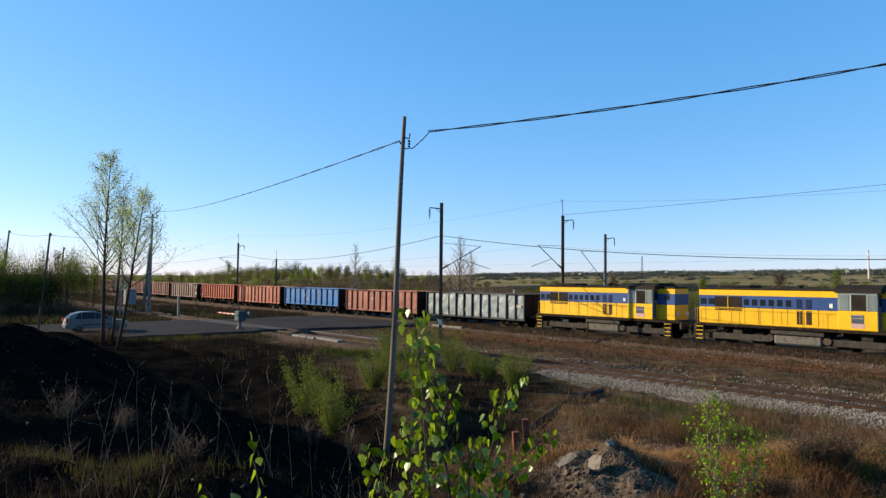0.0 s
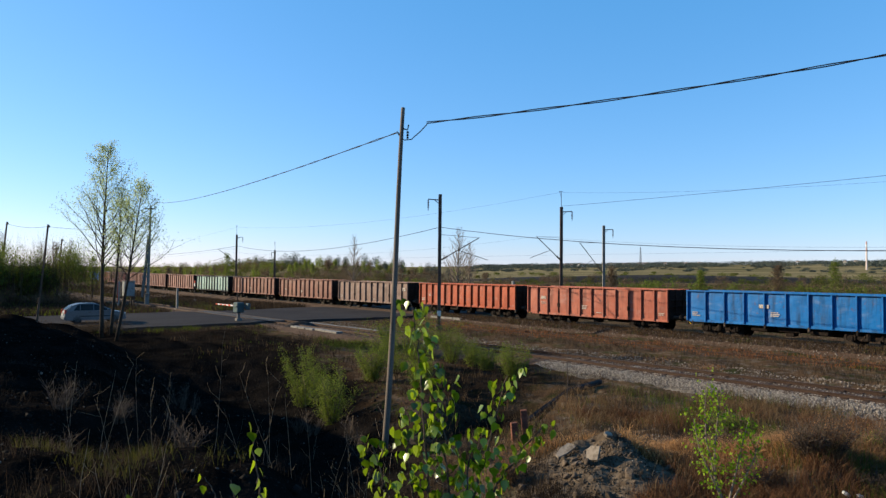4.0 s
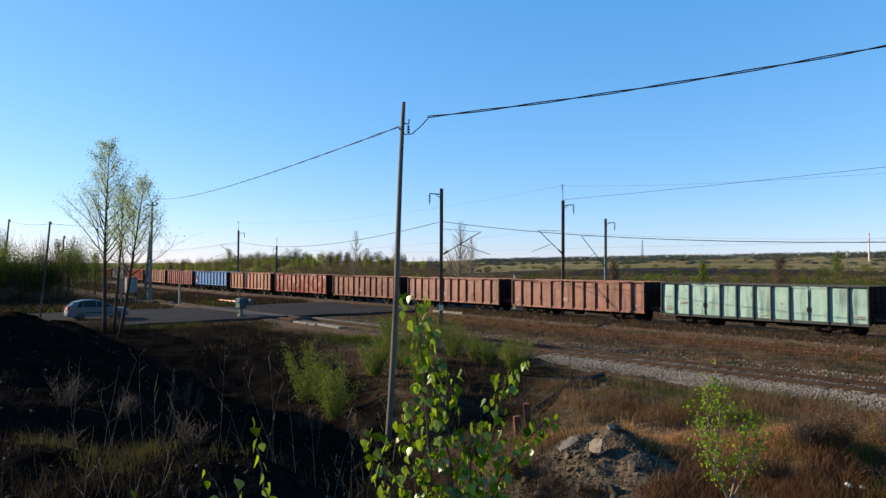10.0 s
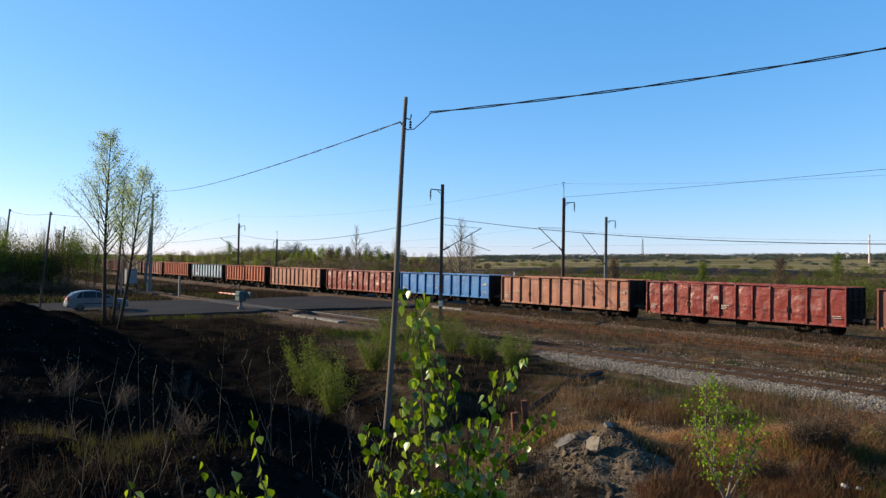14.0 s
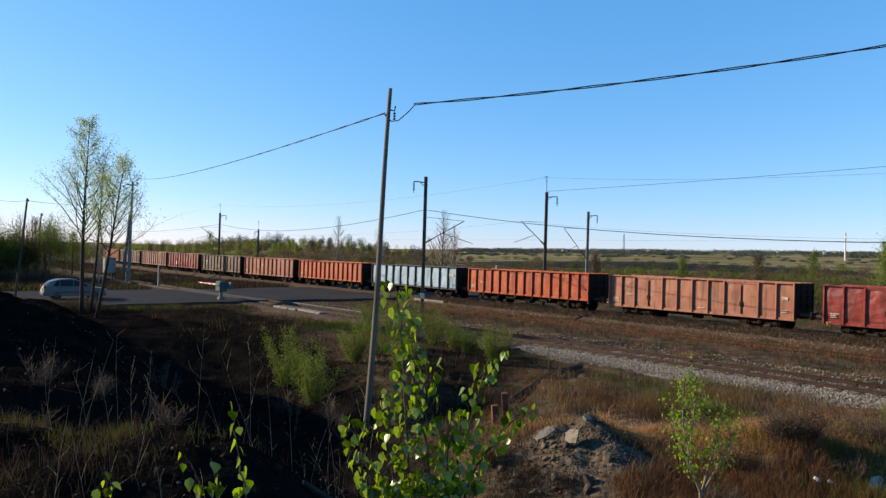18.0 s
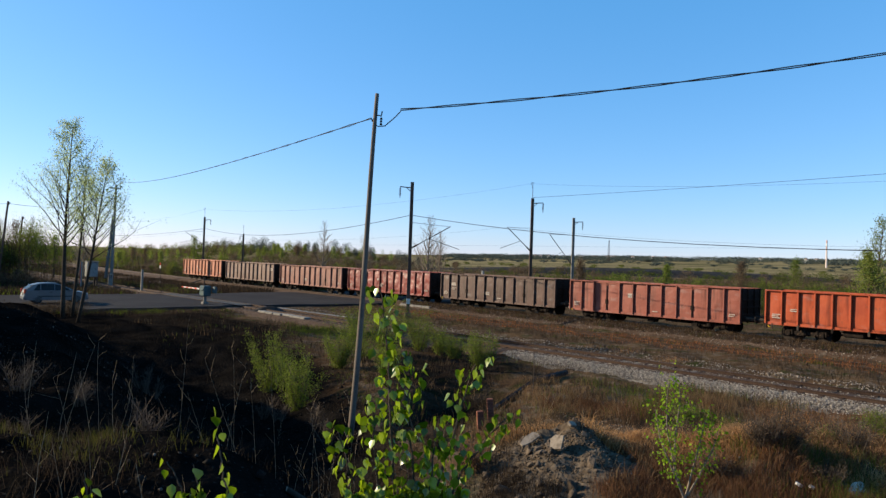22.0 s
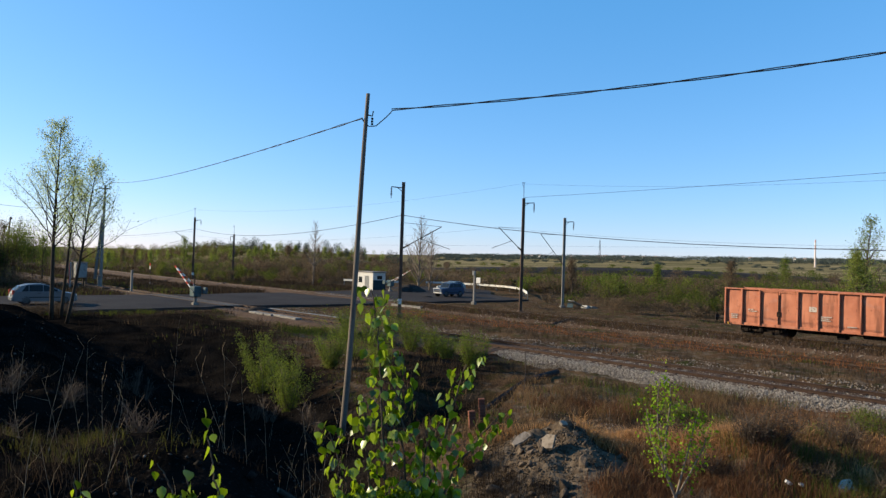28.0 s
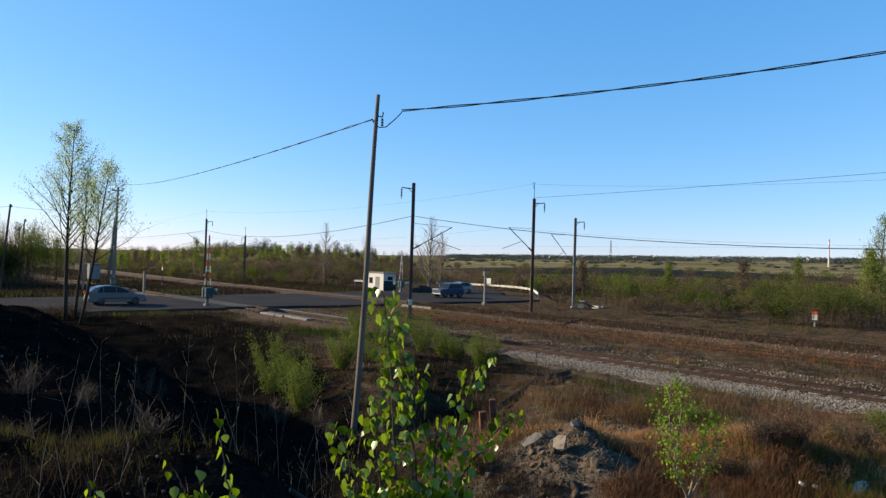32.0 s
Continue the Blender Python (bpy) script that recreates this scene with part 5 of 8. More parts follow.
CAR, CAR_WHEELS = car("silver-blue estate car with roof rails on the road", "car", (0.1, 0.108, 0.12), M_GLASS, "estate")
SUV, SUV_WHEELS = car("dark blue off-road car with a pale front bar", "car", (0.025, 0.045, 0.085), M_GLASS, "offroad")
THIRD, THIRD_WHEELS = car("pale grey-green estate car queueing behind another car", "car", (0.2, 0.23, 0.22), M_GLASS, "estate")


def cabin():
    """White crossing cabin; its lit front looks on to the tracks."""
    x, y = xy(74.1, 59.4)
    c = thing("crossing_cabin", "white painted flat-roofed crossing cabin beside the road", "cabin", at=pose(x, y, -0.32, 0, 0, ANG_D))
    part("wall", Mesh().box(-1.9, 1.9, -0.7, 1.5, 0, 2.55, 0.03), M_WHITEPAINT, c)
    part("roof", Mesh().box(-2.05, 2.05, -0.85, 1.65, 2.55, 2.68, 0.03), M_CONCRETE, c)
    part("door", Mesh().box(-1.0, -0.1, 1.49, 1.53, 0.05, 2.05, 0.01), M_GREYBOX, c)
    part("window", Mesh().box(0.5, 1.3, 1.49, 1.52, 1.1, 1.9, 0.01), M_GLASS, c)
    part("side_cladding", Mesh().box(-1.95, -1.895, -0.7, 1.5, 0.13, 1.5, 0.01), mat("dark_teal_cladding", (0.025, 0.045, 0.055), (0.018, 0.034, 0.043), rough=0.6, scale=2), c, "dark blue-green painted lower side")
    part("side_window", Mesh().box(-1.915, -1.89, -0.1, 0.8, 1.6, 2.1, 0.01), M_GLASS, c)
    part("plinth", Mesh().box(-1.93, 1.93, -0.73, 1.53, -0.2, 0.12), M_CONCRETE, c)


cabin()


def relay_box():
    b = thing("relay_cabinet", "grey trackside relay cabinet on dark legs", "cabinet", at=pose(-34.6, 73.9, -0.3, 0, 0, ANG_D - 90))
    part("body", Mesh().box(-0.52, 0.52, -0.5, 0.5, 1.3, 2.9, 0.04), M_GREYBOX, b)
    part("door", Mesh().box(-0.45, 0.45, -0.53, -0.5, 1.38, 2.8, 0.01), M_GREYBOX, b)
    part("roof", Mesh().box(-0.58, 0.58, -0.58, 0.58, 2.9, 2.98, 0.02), M_CONCRETE, b)
    for x in (-0.44, 0.44):
        for y in (-0.4, 0.4):
            part("leg", Mesh().box(x - 0.07, x + 0.07, y - 0.07, y + 0.07, -0.2, 1.32), M_STEEL, b)
    p = thing("striped_post", "white post with a red edge beside a relay cabinet", "post", at=pose(-35.4, 73.4, -0.3))
    part("shaft", Mesh().box(-0.07, 0.07, -0.06, 0.06, -0.2, 2.9, 0.02), M_GREYBOX, p)
    part("red_edge", Mesh().box(-0.12, -0.072, -0.06, 0.06, 0.6, 2.8, 0.01), M_REDPAINT, p)
    q = thing("concrete_bollard", "pale concrete bollard beside the crossing", "bollard", at=pose(-33.3, 75.6, -0.3))
    part("shaft", Mesh().box(-0.22, 0.22, -0.15, 0.15, -0.2, 1.45, 0.05), M_CONCRETE, q)
    part("cap", Mesh().box(-0.26, 0.26, -0.19, 0.19, 1.45, 1.55, 0.03), M_CONCRETE, q)


relay_box()


def post(x, y, h, label, name="concrete_post", mm=None, board=None, w=0.09, category="post"):
    p = thing(name, label, category, at=pose(x, y, -0.4, 0, 0, -40))
    part("shaft", Mesh().box(-w, w, -w, w, -0.2, h + 0.4, 0.02), mm or M_CONCRETE, p)
    part("foot", Mesh().box(-w * 2.4, w * 2.4, -w * 2.4, w * 2.4, -0.2, 0.42, 0.04), M_CONCRETE, p)
    if board:
        bx, bz, bw, bh, bm = board
        part("board", Mesh().box(bx - bw / 2, bx + bw / 2, -w - 0.04, -w - 0.01, bz - bh / 2 + 0.4, bz + bh / 2 + 0.4, 0.005), bm, p)
        part("board_bracket", Mesh().tube([(0, -w, bz + 0.4), (bx, -w - 0.02, bz + 0.4)], 0.02, 5), M_STEEL, p)
    return p


post(-27.1, 68.5, 2.1, "dark concrete post beside the near track")
p = post(7.05, 68.5, 3.1, "pale crossing signal post with a white square board", "signal_post", M_CONCRETE, (0.55, 2.2, 0.5, 0.55, M_WHITEPAINT))
part("lamp_head", Mesh().box(-0.13, 0.13, -0.24, -0.1, 3.1, 3.55, 0.03), M_GREYBOX, p)
p = post(-34.0, 92.0, 2.6, "slim trackside marker post with red and white plates", "marker_post", M_STEEL, (0.0, 2.35, 0.22, 0.3, M_REDPAINT), 0.04)
part("white_plate", Mesh().box(-0.11, 0.11, -0.08, -0.05, 2.15, 2.55), M_WHITEPAINT, p)
p = post(32.6, 53.8, 0.7, "small red and white sign beside the far track", "marker_sign", M_STEEL, (0.0, 0.72, 0.4, 0.24, M_REDPAINT), 0.04, "sign")
part("white_plate", Mesh().box(-0.2, 0.2, -0.08, -0.05, 0.55, 0.98), M_WHITEPAINT, p)


def frame_pole():
    """Tall concrete pole with a second leg."""
    z = -0.4
    p = thing("concrete_frame_pole", "tall grey two-legged concrete power pole", "utility pole", at=pose(-43.5, 98.4, z))
    part("leg", Mesh().tube([(0.25, 0, -0.4), (0.3, 0, 7.0), (0.35, 0, 13.8)], [0.24, 0.2, 0.14], 8), M_CONCRETE, p)
    part("leg", Mesh().tube([(-0.6, 0, -0.4), (-0.15, 0, 5.0), (0.12, 0, 9.3)], [0.24, 0.2, 0.15], 8), M_CONCRETE, p)
    part("brace", Mesh().box(-0.6, 0.3, -0.12, 0.12, 3.2, 3.5, 0.03), M_CONCRETE, p)
    part("cross_arm", Mesh().box(-0.5, 1.1, -0.06, 0.06, 13.2, 13.35, 0.02), M_STEEL, p)
    for x in (-0.4, 0.35, 1.0):
        part("insulator", Mesh().tube([(x, 0, 13.35), (x, 0, 13.45), (x, 0, 13.6)], [0.05, 0.1, 0.05], 8), M_WHITEPAINT, p)


frame_pole()


def guard_rail(pts, label):
    g = thing("guard_rail", label, "guard rail", "guard rails")
    path = [(*xy(s, n), 0.55) for s, n in pts]
    me = Mesh()
    me.loft([[(x, y, 0.42), (x + 0.05, y + 0.02, 0.5), (x, y, 0.55), (x + 0.05, y + 0.02, 0.62), (x, y, 0.72), (x + 0.09, y + 0.05, 0.72), (x + 0.09, y + 0.05, 0.42)] for x, y, _ in path])
    part("beam", me, M_WHITEPAINT, g, "chipped whitish rail beam")
    for x, y, _ in path:
        part("post", Mesh().box(x + 0.06, x + 0.16, y + 0.06, y + 0.16, -0.5, 0.68), M_CONCRETE, g)


guard_rail([(81.5, 76.5), (80, 78.5), (77, 79.8), (73, 80.3), (69, 79.8), (65, 78.2), (61, 75.5), (57, 71.5), (53.5, 67.5), (50.8, 64.5)], "whitish guard rail round the bend of the road")
guard_rail([(90, 66), (87, 67), (84, 68.5), (82, 71)], "white guard rail behind the crossing cabin")


def kerb_slabs():
    for s0, n0, k in ((44.0, 40.6, 4), (52.0, 40.7, 2), (37.6, 26.95, 9), (38.4, 24.35, 6)):
        for i in range(k):
            x, y, z, a = track(s0 + 1.02 * i, n0)
            if n0 < 30:
                x, y = x + 0.06 * math.sin(7.3 * i), y + 0.08 * math.sin(4.1 * i + n0)
            ob = thing("concrete_slab", "pale concrete edging slab beside the crossing", "slab", "edging slabs", at=pose(x, y, -0.2, 0, 0, ANG_D))
            part("slab", Mesh().box(-0.5, 0.5, -0.25, 0.25, -0.15, 0.15, 0.03), M_CONCRETE, ob)
    # panels between the rails where the road passes
    for n0 in (N_NEAR, N_MID, N_MAIN):
        ob = {N_NEAR: rail_near, N_MID: rail_mid, N_MAIN: rail_main}[n0]
        if n0 == N_MID:
            continue
        for i in range(8):
            x, y, z, a = track(49.9 + 1.95 * i, n0)
            part("crossing_panel", Mesh().box(-0.95, 0.95, -0.66, 0.66, -0.14, -0.012, 0.02), M_PANEL, ob, at=pose(x, y, z, 0, 0, ANG_D))


kerb_slabs()


def scrap_pile():
    """A few pale boards and a bluish sheet dumped beside the far mast."""
    z = wood_at(17.9, 69.1)
    for dx, dy, lx, ly, lz, ry, rz, mm, words in ((0.0, 0.0, 0.9, 0.5, 0.06, 24, 20, M_GREYBOX, "pale grey dumped sheet beside a mast"), (1.0, 0.3, 0.5, 0.35, 0.3, 8, 50, M_WHITEPAINT, "white dumped box lying on the ground"), (-0.7, 0.2, 0.45, 0.3, 0.05, -30, 70, M_TEAL, "blue-green dumped board leaning on rubbish"), (1.7, -0.1, 0.35, 0.2, 0.2, 12, 10, M_CONCRETE, "pale dumped concrete lump on the ground")):
        ob = part("scrap_board", Mesh().box(-lx, lx, -ly, ly, -lz / 2, lz / 2, 0.015), mm, at=pose(17.9 + dx, 69.1 + dy, z + 0.12 + lx * abs(math.sin(radians(ry))), 0, ry, rz))
        tagged(ob, words, "litter", "dumped scrap")


scrap_pile()


# ---- plants ----
M_TWIG = mat("grey_brown_bark", (0.06, 0.045, 0.035), (0.085, 0.065, 0.05), (0.035, 0.0275, 0.0225), scale=3, fine=40, vary=0.1)
M_STALK = leaf_mat("dry_pale_stalks", (0.3, 0.24, 0.16), (0.2, 0.15, 0.1), 0.2, 0.8)
M_LEAF = leaf_mat("fresh_poplar_leaves", (0.034, 0.06, 0.003), (0.2, 0.265, 0.011), 0.4, 0.3)
M_DARKBARK = mat("dark_poplar_bark", (0.035, 0.026, 0.02), (0.055, 0.041, 0.031), (0.02, 0.015, 0.012), scale=3, fine=40, vary=0.1)
M_LEAFFAR = leaf_mat("young_tree_leaves", (0.17, 0.21, 0.085), (0.28, 0.31, 0.15), 0.5, 0.6)
M_WILLOW = leaf_mat("willow_leaves", (0.07, 0.098, 0.014), (0.12, 0.138, 0.027), 0.4, 0.6)
M_SCRUB = leaf_mat("scrub_leaves", (0.052, 0.064, 0.014), (0.105, 0.108, 0.026), 0.4, 0.8)
M_BROWNSCRUB = leaf_mat("bare_scrub_twigs", (0.065, 0.047, 0.03), (0.115, 0.083, 0.053), 0.3, 0.9)
M_PALEBARK = mat("pale_brown_bark", (0.15, 0.115, 0.085), (0.2, 0.155, 0.115), scale=3, fine=30, vary=0.1)
M_DARKBUSH = leaf_mat("dark_bush_leaves", (0.03, 0.042, 0.009), (0.075, 0.085, 0.016), 0.4, 0.8)
M_DARKTWIG = leaf_mat("dark_scrub_twigs", (0.035, 0.026, 0.018), (0.07, 0.052, 0.035), 0.2, 0.9)
M_FRESHBIRCH = leaf_mat("fresh_birch_leaves", (0.1, 0.125, 0.025), (0.17, 0.19, 0.045), 0.4, 0.8)
M_PINE = leaf_mat("far_dark_wood", (0.045, 0.055, 0.048), (0.066, 0.074, 0.06), 0.1, 0.9)
M_DARKWEED = leaf_mat("near_black_dead_weeds", (0.012, 0.009, 0.007), (0.034, 0.024, 0.016), 0.15, 0.9)
M_DRYGRASS = leaf_mat("dry_tan_grass", (0.075, 0.046, 0.025), (0.135, 0.09, 0.047), 0.3, 0.8)
M_RUSSET = leaf_mat("russet_dead_grass", (0.109, 0.0529, 0.0253), (0.241, 0.132, 0.0621), 0.3, 0.8)
M_STRAW = leaf_mat("bleached_straw", (0.24, 0.125, 0.05), (0.44, 0.25, 0.11), 0.3, 0.8)
M_GREENGRASS = leaf_mat("fresh_grass", (0.0354, 0.0502, 0.00708), (0.0708, 0.0797, 0.0153), 0.4, 0.7)
M_RUSTWEED = leaf_mat("rust_red_weeds", (0.1, 0.04, 0.018), (0.18, 0.078, 0.034), 0.25, 0.9)
M_BANKGRASS = leaf_mat("dull_bank_grass", (0.026, 0.03, 0.007), (0.065, 0.06, 0.016), 0.35, 0.8)
M_DEADWEED = leaf_mat("dead_russet_stems", (0.05, 0.024, 0.013), (0.13, 0.066, 0.034), 0.2, 0.9)
M_DARKGRASS = leaf_mat("dull_dry_weeds", (0.0295, 0.0201, 0.0136), (0.059, 0.0413, 0.026), 0.25, 0.9)
RS = np.random.RandomState(11)


def unit(n, rs):
    v = rs.normal(size=(n, 3))
    return v / np.linalg.norm(v, axis=1, keepdims=True)


def leaf_quads(centres, size, rs, droop=0.0, slim=0.6):
    """Small pointed quads with random turns, one at each centre."""
    n = len(centres)
    a = unit(n, rs)
    a[:, 2] = a[:, 2] - droop
    a /= np.linalg.norm(a, axis=1, keepdims=True)
    b = np.cross(a, unit(n, rs))
    b /= np.linalg.norm(b, axis=1, keepdims=True) + 1e-9
    s = (np.asarray(size) * rs.uniform(0.65, 1.3, n))[:, None]
    c = np.asarray(centres)
    v = np.stack([c, c + a * s * 0.45 + b * s * 0.5 * slim, c + a * s, c + a * s * 0.45 - b * s * 0.5 * slim], 1).reshape(-1, 3)
    return v, np.arange(4 * n).reshape(-1, 4)


def blades(base, height, width, lean, rs):
    """Grass: narrow bent quads that stand on base."""
    n = len(base)
    ang = rs.uniform(0, 2 * np.pi, n)
    side = np.stack([np.cos(ang), np.sin(ang), np.zeros(n)], -1) * (np.asarray(width) * 0.5)[:, None]
    la = rs.uniform(0, 2 * np.pi, n)
    lv = np.stack([np.cos(la), np.sin(la), np.zeros(n)], -1) * (lean * rs.uniform(0.2, 1, n) * height)[:, None]
    h = np.stack([np.zeros(n), np.zeros(n), height], -1)
    m = base + h * 0.6 + lv * 0.35
    t = base + h * np.sqrt(np.maximum(0.1, 1 - (lean * 0.5) ** 2)) + lv
    v = np.stack([base - side, base + side, m + side * 0.75, m - side * 0.75, t + side * 0.12, t - side * 0.12], 1).reshape(-1, 3)
    k = np.arange(n)[:, None] * 6
    f = np.concatenate([k + [0, 1, 2, 3], k + [3, 2, 4, 5]], 0)
    return v, f


def grow(rs, base, height, lean=(0.0, 0.0), spread=0.35, twigs=26, first=0.25, up=0.75, r0=0.09, depth=2, reach=0.42, bend=0.12):
    """Branches of a tree as lists of paths and radii, and the tips where leaves sit."""
    paths, tips = [], []
    ph = rs.uniform(0, 6.28)
    trunk = []
    for q in np.linspace(0, 1, 12):
        trunk.append(np.array([lean[0] * q * height + 0.02 * height * math.sin(3 * q + ph) * q, lean[1] * q * height + 0.02 * height * math.cos(4 * q + ph) * q, q * height]) + base)
    paths.append((trunk, [r0 * (1 - 0.9 * q) + 0.006 for q in np.linspace(0, 1, 12)]))
    for k in range(twigs):
        q = first + (1 - first) * (k + rs.uniform(0, 1)) / twigs
        i = min(int(q * 11), 10)
        p = trunk[i] + (trunk[i + 1] - trunk[i]) * (q * 11 - i)
        a = k * 2.4 + rs.uniform(-0.5, 0.5)
        ln = height * reach * (1.02 - q) * rs.uniform(0.6, 1.15) + 0.05 * height
        d = np.array([math.cos(a) * spread * 2, math.sin(a) * spread * 2, up])
        d /= np.linalg.norm(d)
        pts = [p]
        for j in range(5):
            d = d + rs.normal(0, 0.12, 3) + np.array([0, 0, bend])
            d /= np.linalg.norm(d)
            pts.append(pts[-1] + d * ln / 5)
        paths.append((pts, list(np.linspace(max(r0 * 0.35 * (1.1 - q), 0.008), 0.004, 6))))
        tips += [pts[-1], pts[-2], pts[-3]]
        if depth > 1:
            for j in range(1, 5):
                for _ in range(2):
                    d2 = d + rs.normal(0, 0.55, 3)
                    d2 /= np.linalg.norm(d2)
                    e = pts[j] + d2 * ln * 0.32 * rs.uniform(0.5, 1.2)
                    paths.append(([pts[j], (pts[j] + e) / 2 + rs.normal(0, 0.02, 3), e], [0.006, 0.005, 0.003]))
                    tips += [e, (pts[j] + e) / 2]
    return paths, np.array(tips)


def tree(name, label, x, y, height, seed, leaf_mat_, leaves=4, leaf=0.1, lean=(0, 0), trunk_r=0.09, spread=0.35, twigs=26, first=0.25, up=0.75, z=None, reach=0.42, category="tree", scatter=0.12, bark=None, thick=1.0, seg=5):
    rs = np.random.RandomState(seed)
    t = thing(name, label, category, at=pose(x, y, wood_at(x, y, -0.05) if z is None else z))
    paths, tips = grow(rs, np.zeros(3), height, lean, spread, twigs, first, up, trunk_r, 2, reach)
    tr = Mesh().tube(paths[0][0], paths[0][1], 8)
    part("trunk", tr, bark or M_TWIG, t, smooth=True)
    br = Mesh()
    for p, r in paths[1:]:
        br.tube(p, [thick * q for q in r], seg if len(p) > 3 else 3, cap=False)
    part("branchwork", br, bark or M_TWIG, t)
    if leaves:
        c = np.repeat(tips, leaves, axis=0) + rs.normal(0, scatter, (len(tips) * leaves, 3))
        v, f = leaf_quads(c, leaf, rs, 0.4)
        bulk("crown", v, f, leaf_mat_, parent=t)
        t.children[-1]["kind"] = "stuff"
    return t


for i, (x, y, h) in enumerate(((-60.5, 92, 9.0), (-57.5, 96, 8.0), (-64, 96, 9.5), (-54.5, 98, 8.6), (-50.5, 104, 7.6), (-67, 90, 8.4), (-47.5, 99, 7.0))):
    tree("bare_tree", "thin bare grey-brown tree in the scrub", x, y, h, 300 + i, M_BROWNSCRUB, 0, 0.15, (0, 0), 0.1, 0.4, 46, 0.2, 1.0, reach=0.42, thick=1.6, bark=M_PALEBARK)
# slender poplars by the road
tree("poplar_tree", "slender young poplar with sparse fresh leaves", -20.8, 41.1, 11.5, 3, M_LEAFFAR, 9, 0.085, (0.0, 0), 0.13, 0.7, 44, 0.36, 1.2, reach=0.56, scatter=0.13, thick=1.2, bark=M_DARKBARK)
tree("poplar_tree", "slender young poplar with sparse fresh leaves", -20.5, 41.6, 8.9, 4, M_LEAFFAR, 4, 0.09, (0.05, 0), 0.1, 0.5, 26, 0.5, 0.9, reach=0.3, scatter=0.14, bark=M_DARKBARK)
tree("poplar_tree", "slender young poplar leaning over the road", -18.7, 38.6, 9.0, 5, M_LEAFFAR, 6, 0.085, (0.15, 0.02), 0.1, 0.9, 40, 0.38, 1.2, reach=0.6, scatter=0.13, thick=1.2, bark=M_DARKBARK)
tree("poplar_tree", "bare thin poplar standing among the scrub", 1.8, 92.0, 10.2, 6, M_BROWNSCRUB, 0, 0.2, (0, 0), 0.14, 0.42, 64, 0.1, 1.0, reach=0.5, thick=1.8, bark=M_PALEBARK)
tree("poplar_tree", "bare thin poplar standing among the scrub", 3.4, 94.5, 8.4, 7, M_BROWNSCRUB, 0, 0.2, (0.02, 0), 0.12, 0.42, 54, 0.1, 1.0, reach=0.5, thick=1.8, bark=M_PALEBARK)
tree("poplar_tree", "bare thin poplar standing among the scrub", -14.6, 108.0, 10.0, 8, M_BROWNSCRUB, 0, 0.2, (0, 0), 0.13, 0.4, 44, 0.25, 0.9, reach=0.4, thick=1.8, bark=M_PALEBARK)
tree("poplar_tree", "bare thin poplar standing among the scrub", -9.0, 122.0, 9.5, 9, M_BROWNSCRUB, 0, 0.2, (0, 0), 0.13, 0.4, 40, 0.3, 0.9, reach=0.36, thick=2.0, bark=M_PALEBARK)
tree("birch_tree", "half-bare birch with yellow-green lower leaves", 51.0, 72.0, 10.6, 10, M_FRESHBIRCH, 3, 0.16, (0.01, 0), 0.16, 0.4, 44, 0.12, 0.8, reach=0.45, scatter=0.25, thick=1.5)
tree("birch_tree", "half-bare birch with yellow-green lower leaves", 48.5, 70.0, 6.8, 12, M_FRESHBIRCH, 7, 0.16, (0.0, 0), 0.1, 0.4, 36, 0.12, 0.8, reach=0.45, scatter=0.25, thick=1.5)
for i, (x, y, h) in enumerate(((-56, 66, 6.2), (-50, 74, 5.2), (-63, 84, 7.5), (-48, 92, 6.0), (-60, 104, 8.0), (-38, 118, 7.0), (41, 83, 5.5), (36, 95, 4.8), (22, 88, 5.0), (58, 100, 6.5))):
    tree("birch_tree", "thin birch just coming into leaf in the scrub", x, y, h, 30 + i, M_WILLOW if i % 2 else M_BROWNSCRUB, 3, 0.18, (0, 0), 0.1, 0.34, 26, 0.2, 0.9, reach=0.4, scatter=0.25, thick=1.6)


def bush(x, y, h, seed, label, mm, leaves=7, leaf=0.05, stems=9, name="willow_bush", z=None):
    rs = np.random.RandomState(seed)
    b = thing(name, label, "bush", "bushes on the verge", at=pose(x, y, wood_at(x, y, -0.04) if z is None else z))
    g = Mesh()
    tips = []
    for k in range(stems):
        a = rs.uniform(0, 6.28)
        o = rs.uniform(0.12, 0.72)
        hh = h * rs.uniform(0.6, 1.0)
        p, d = np.array([math.cos(a) * 0.08, math.sin(a) * 0.08, 0]), np.array([math.cos(a) * o, math.sin(a) * o, 1.0])
        pts = [p]
        for j in range(7):
            d = d + rs.normal(0, 0.06, 3)
            pts.append(pts[-1] + d / np.linalg.norm(d) * hh / 7)
        g.tube(pts, list(np.linspace(0.014, 0.004, 8)), 4, cap=False)
        for j in range(1, 8):
            for _ in range(4):
                e = pts[j] + rs.normal(0, 0.09, 3) + np.array([0, 0, 0.1])
                g.tube([pts[j], e], [0.004, 0.002], 3, cap=False)
                tips.append(e)
                tips.append((pts[j] + e) / 2)
    part("stem_tuft", g, M_TWIG, b)
    tips = np.array(tips)
    c = np.repeat(tips, leaves, axis=0) + rs.normal(0, 0.07, (len(tips) * leaves, 3))
    v, f = leaf_quads(c, leaf, rs, 0.0, 0.5)
    bulk("crown", v, f, mm, parent=b)


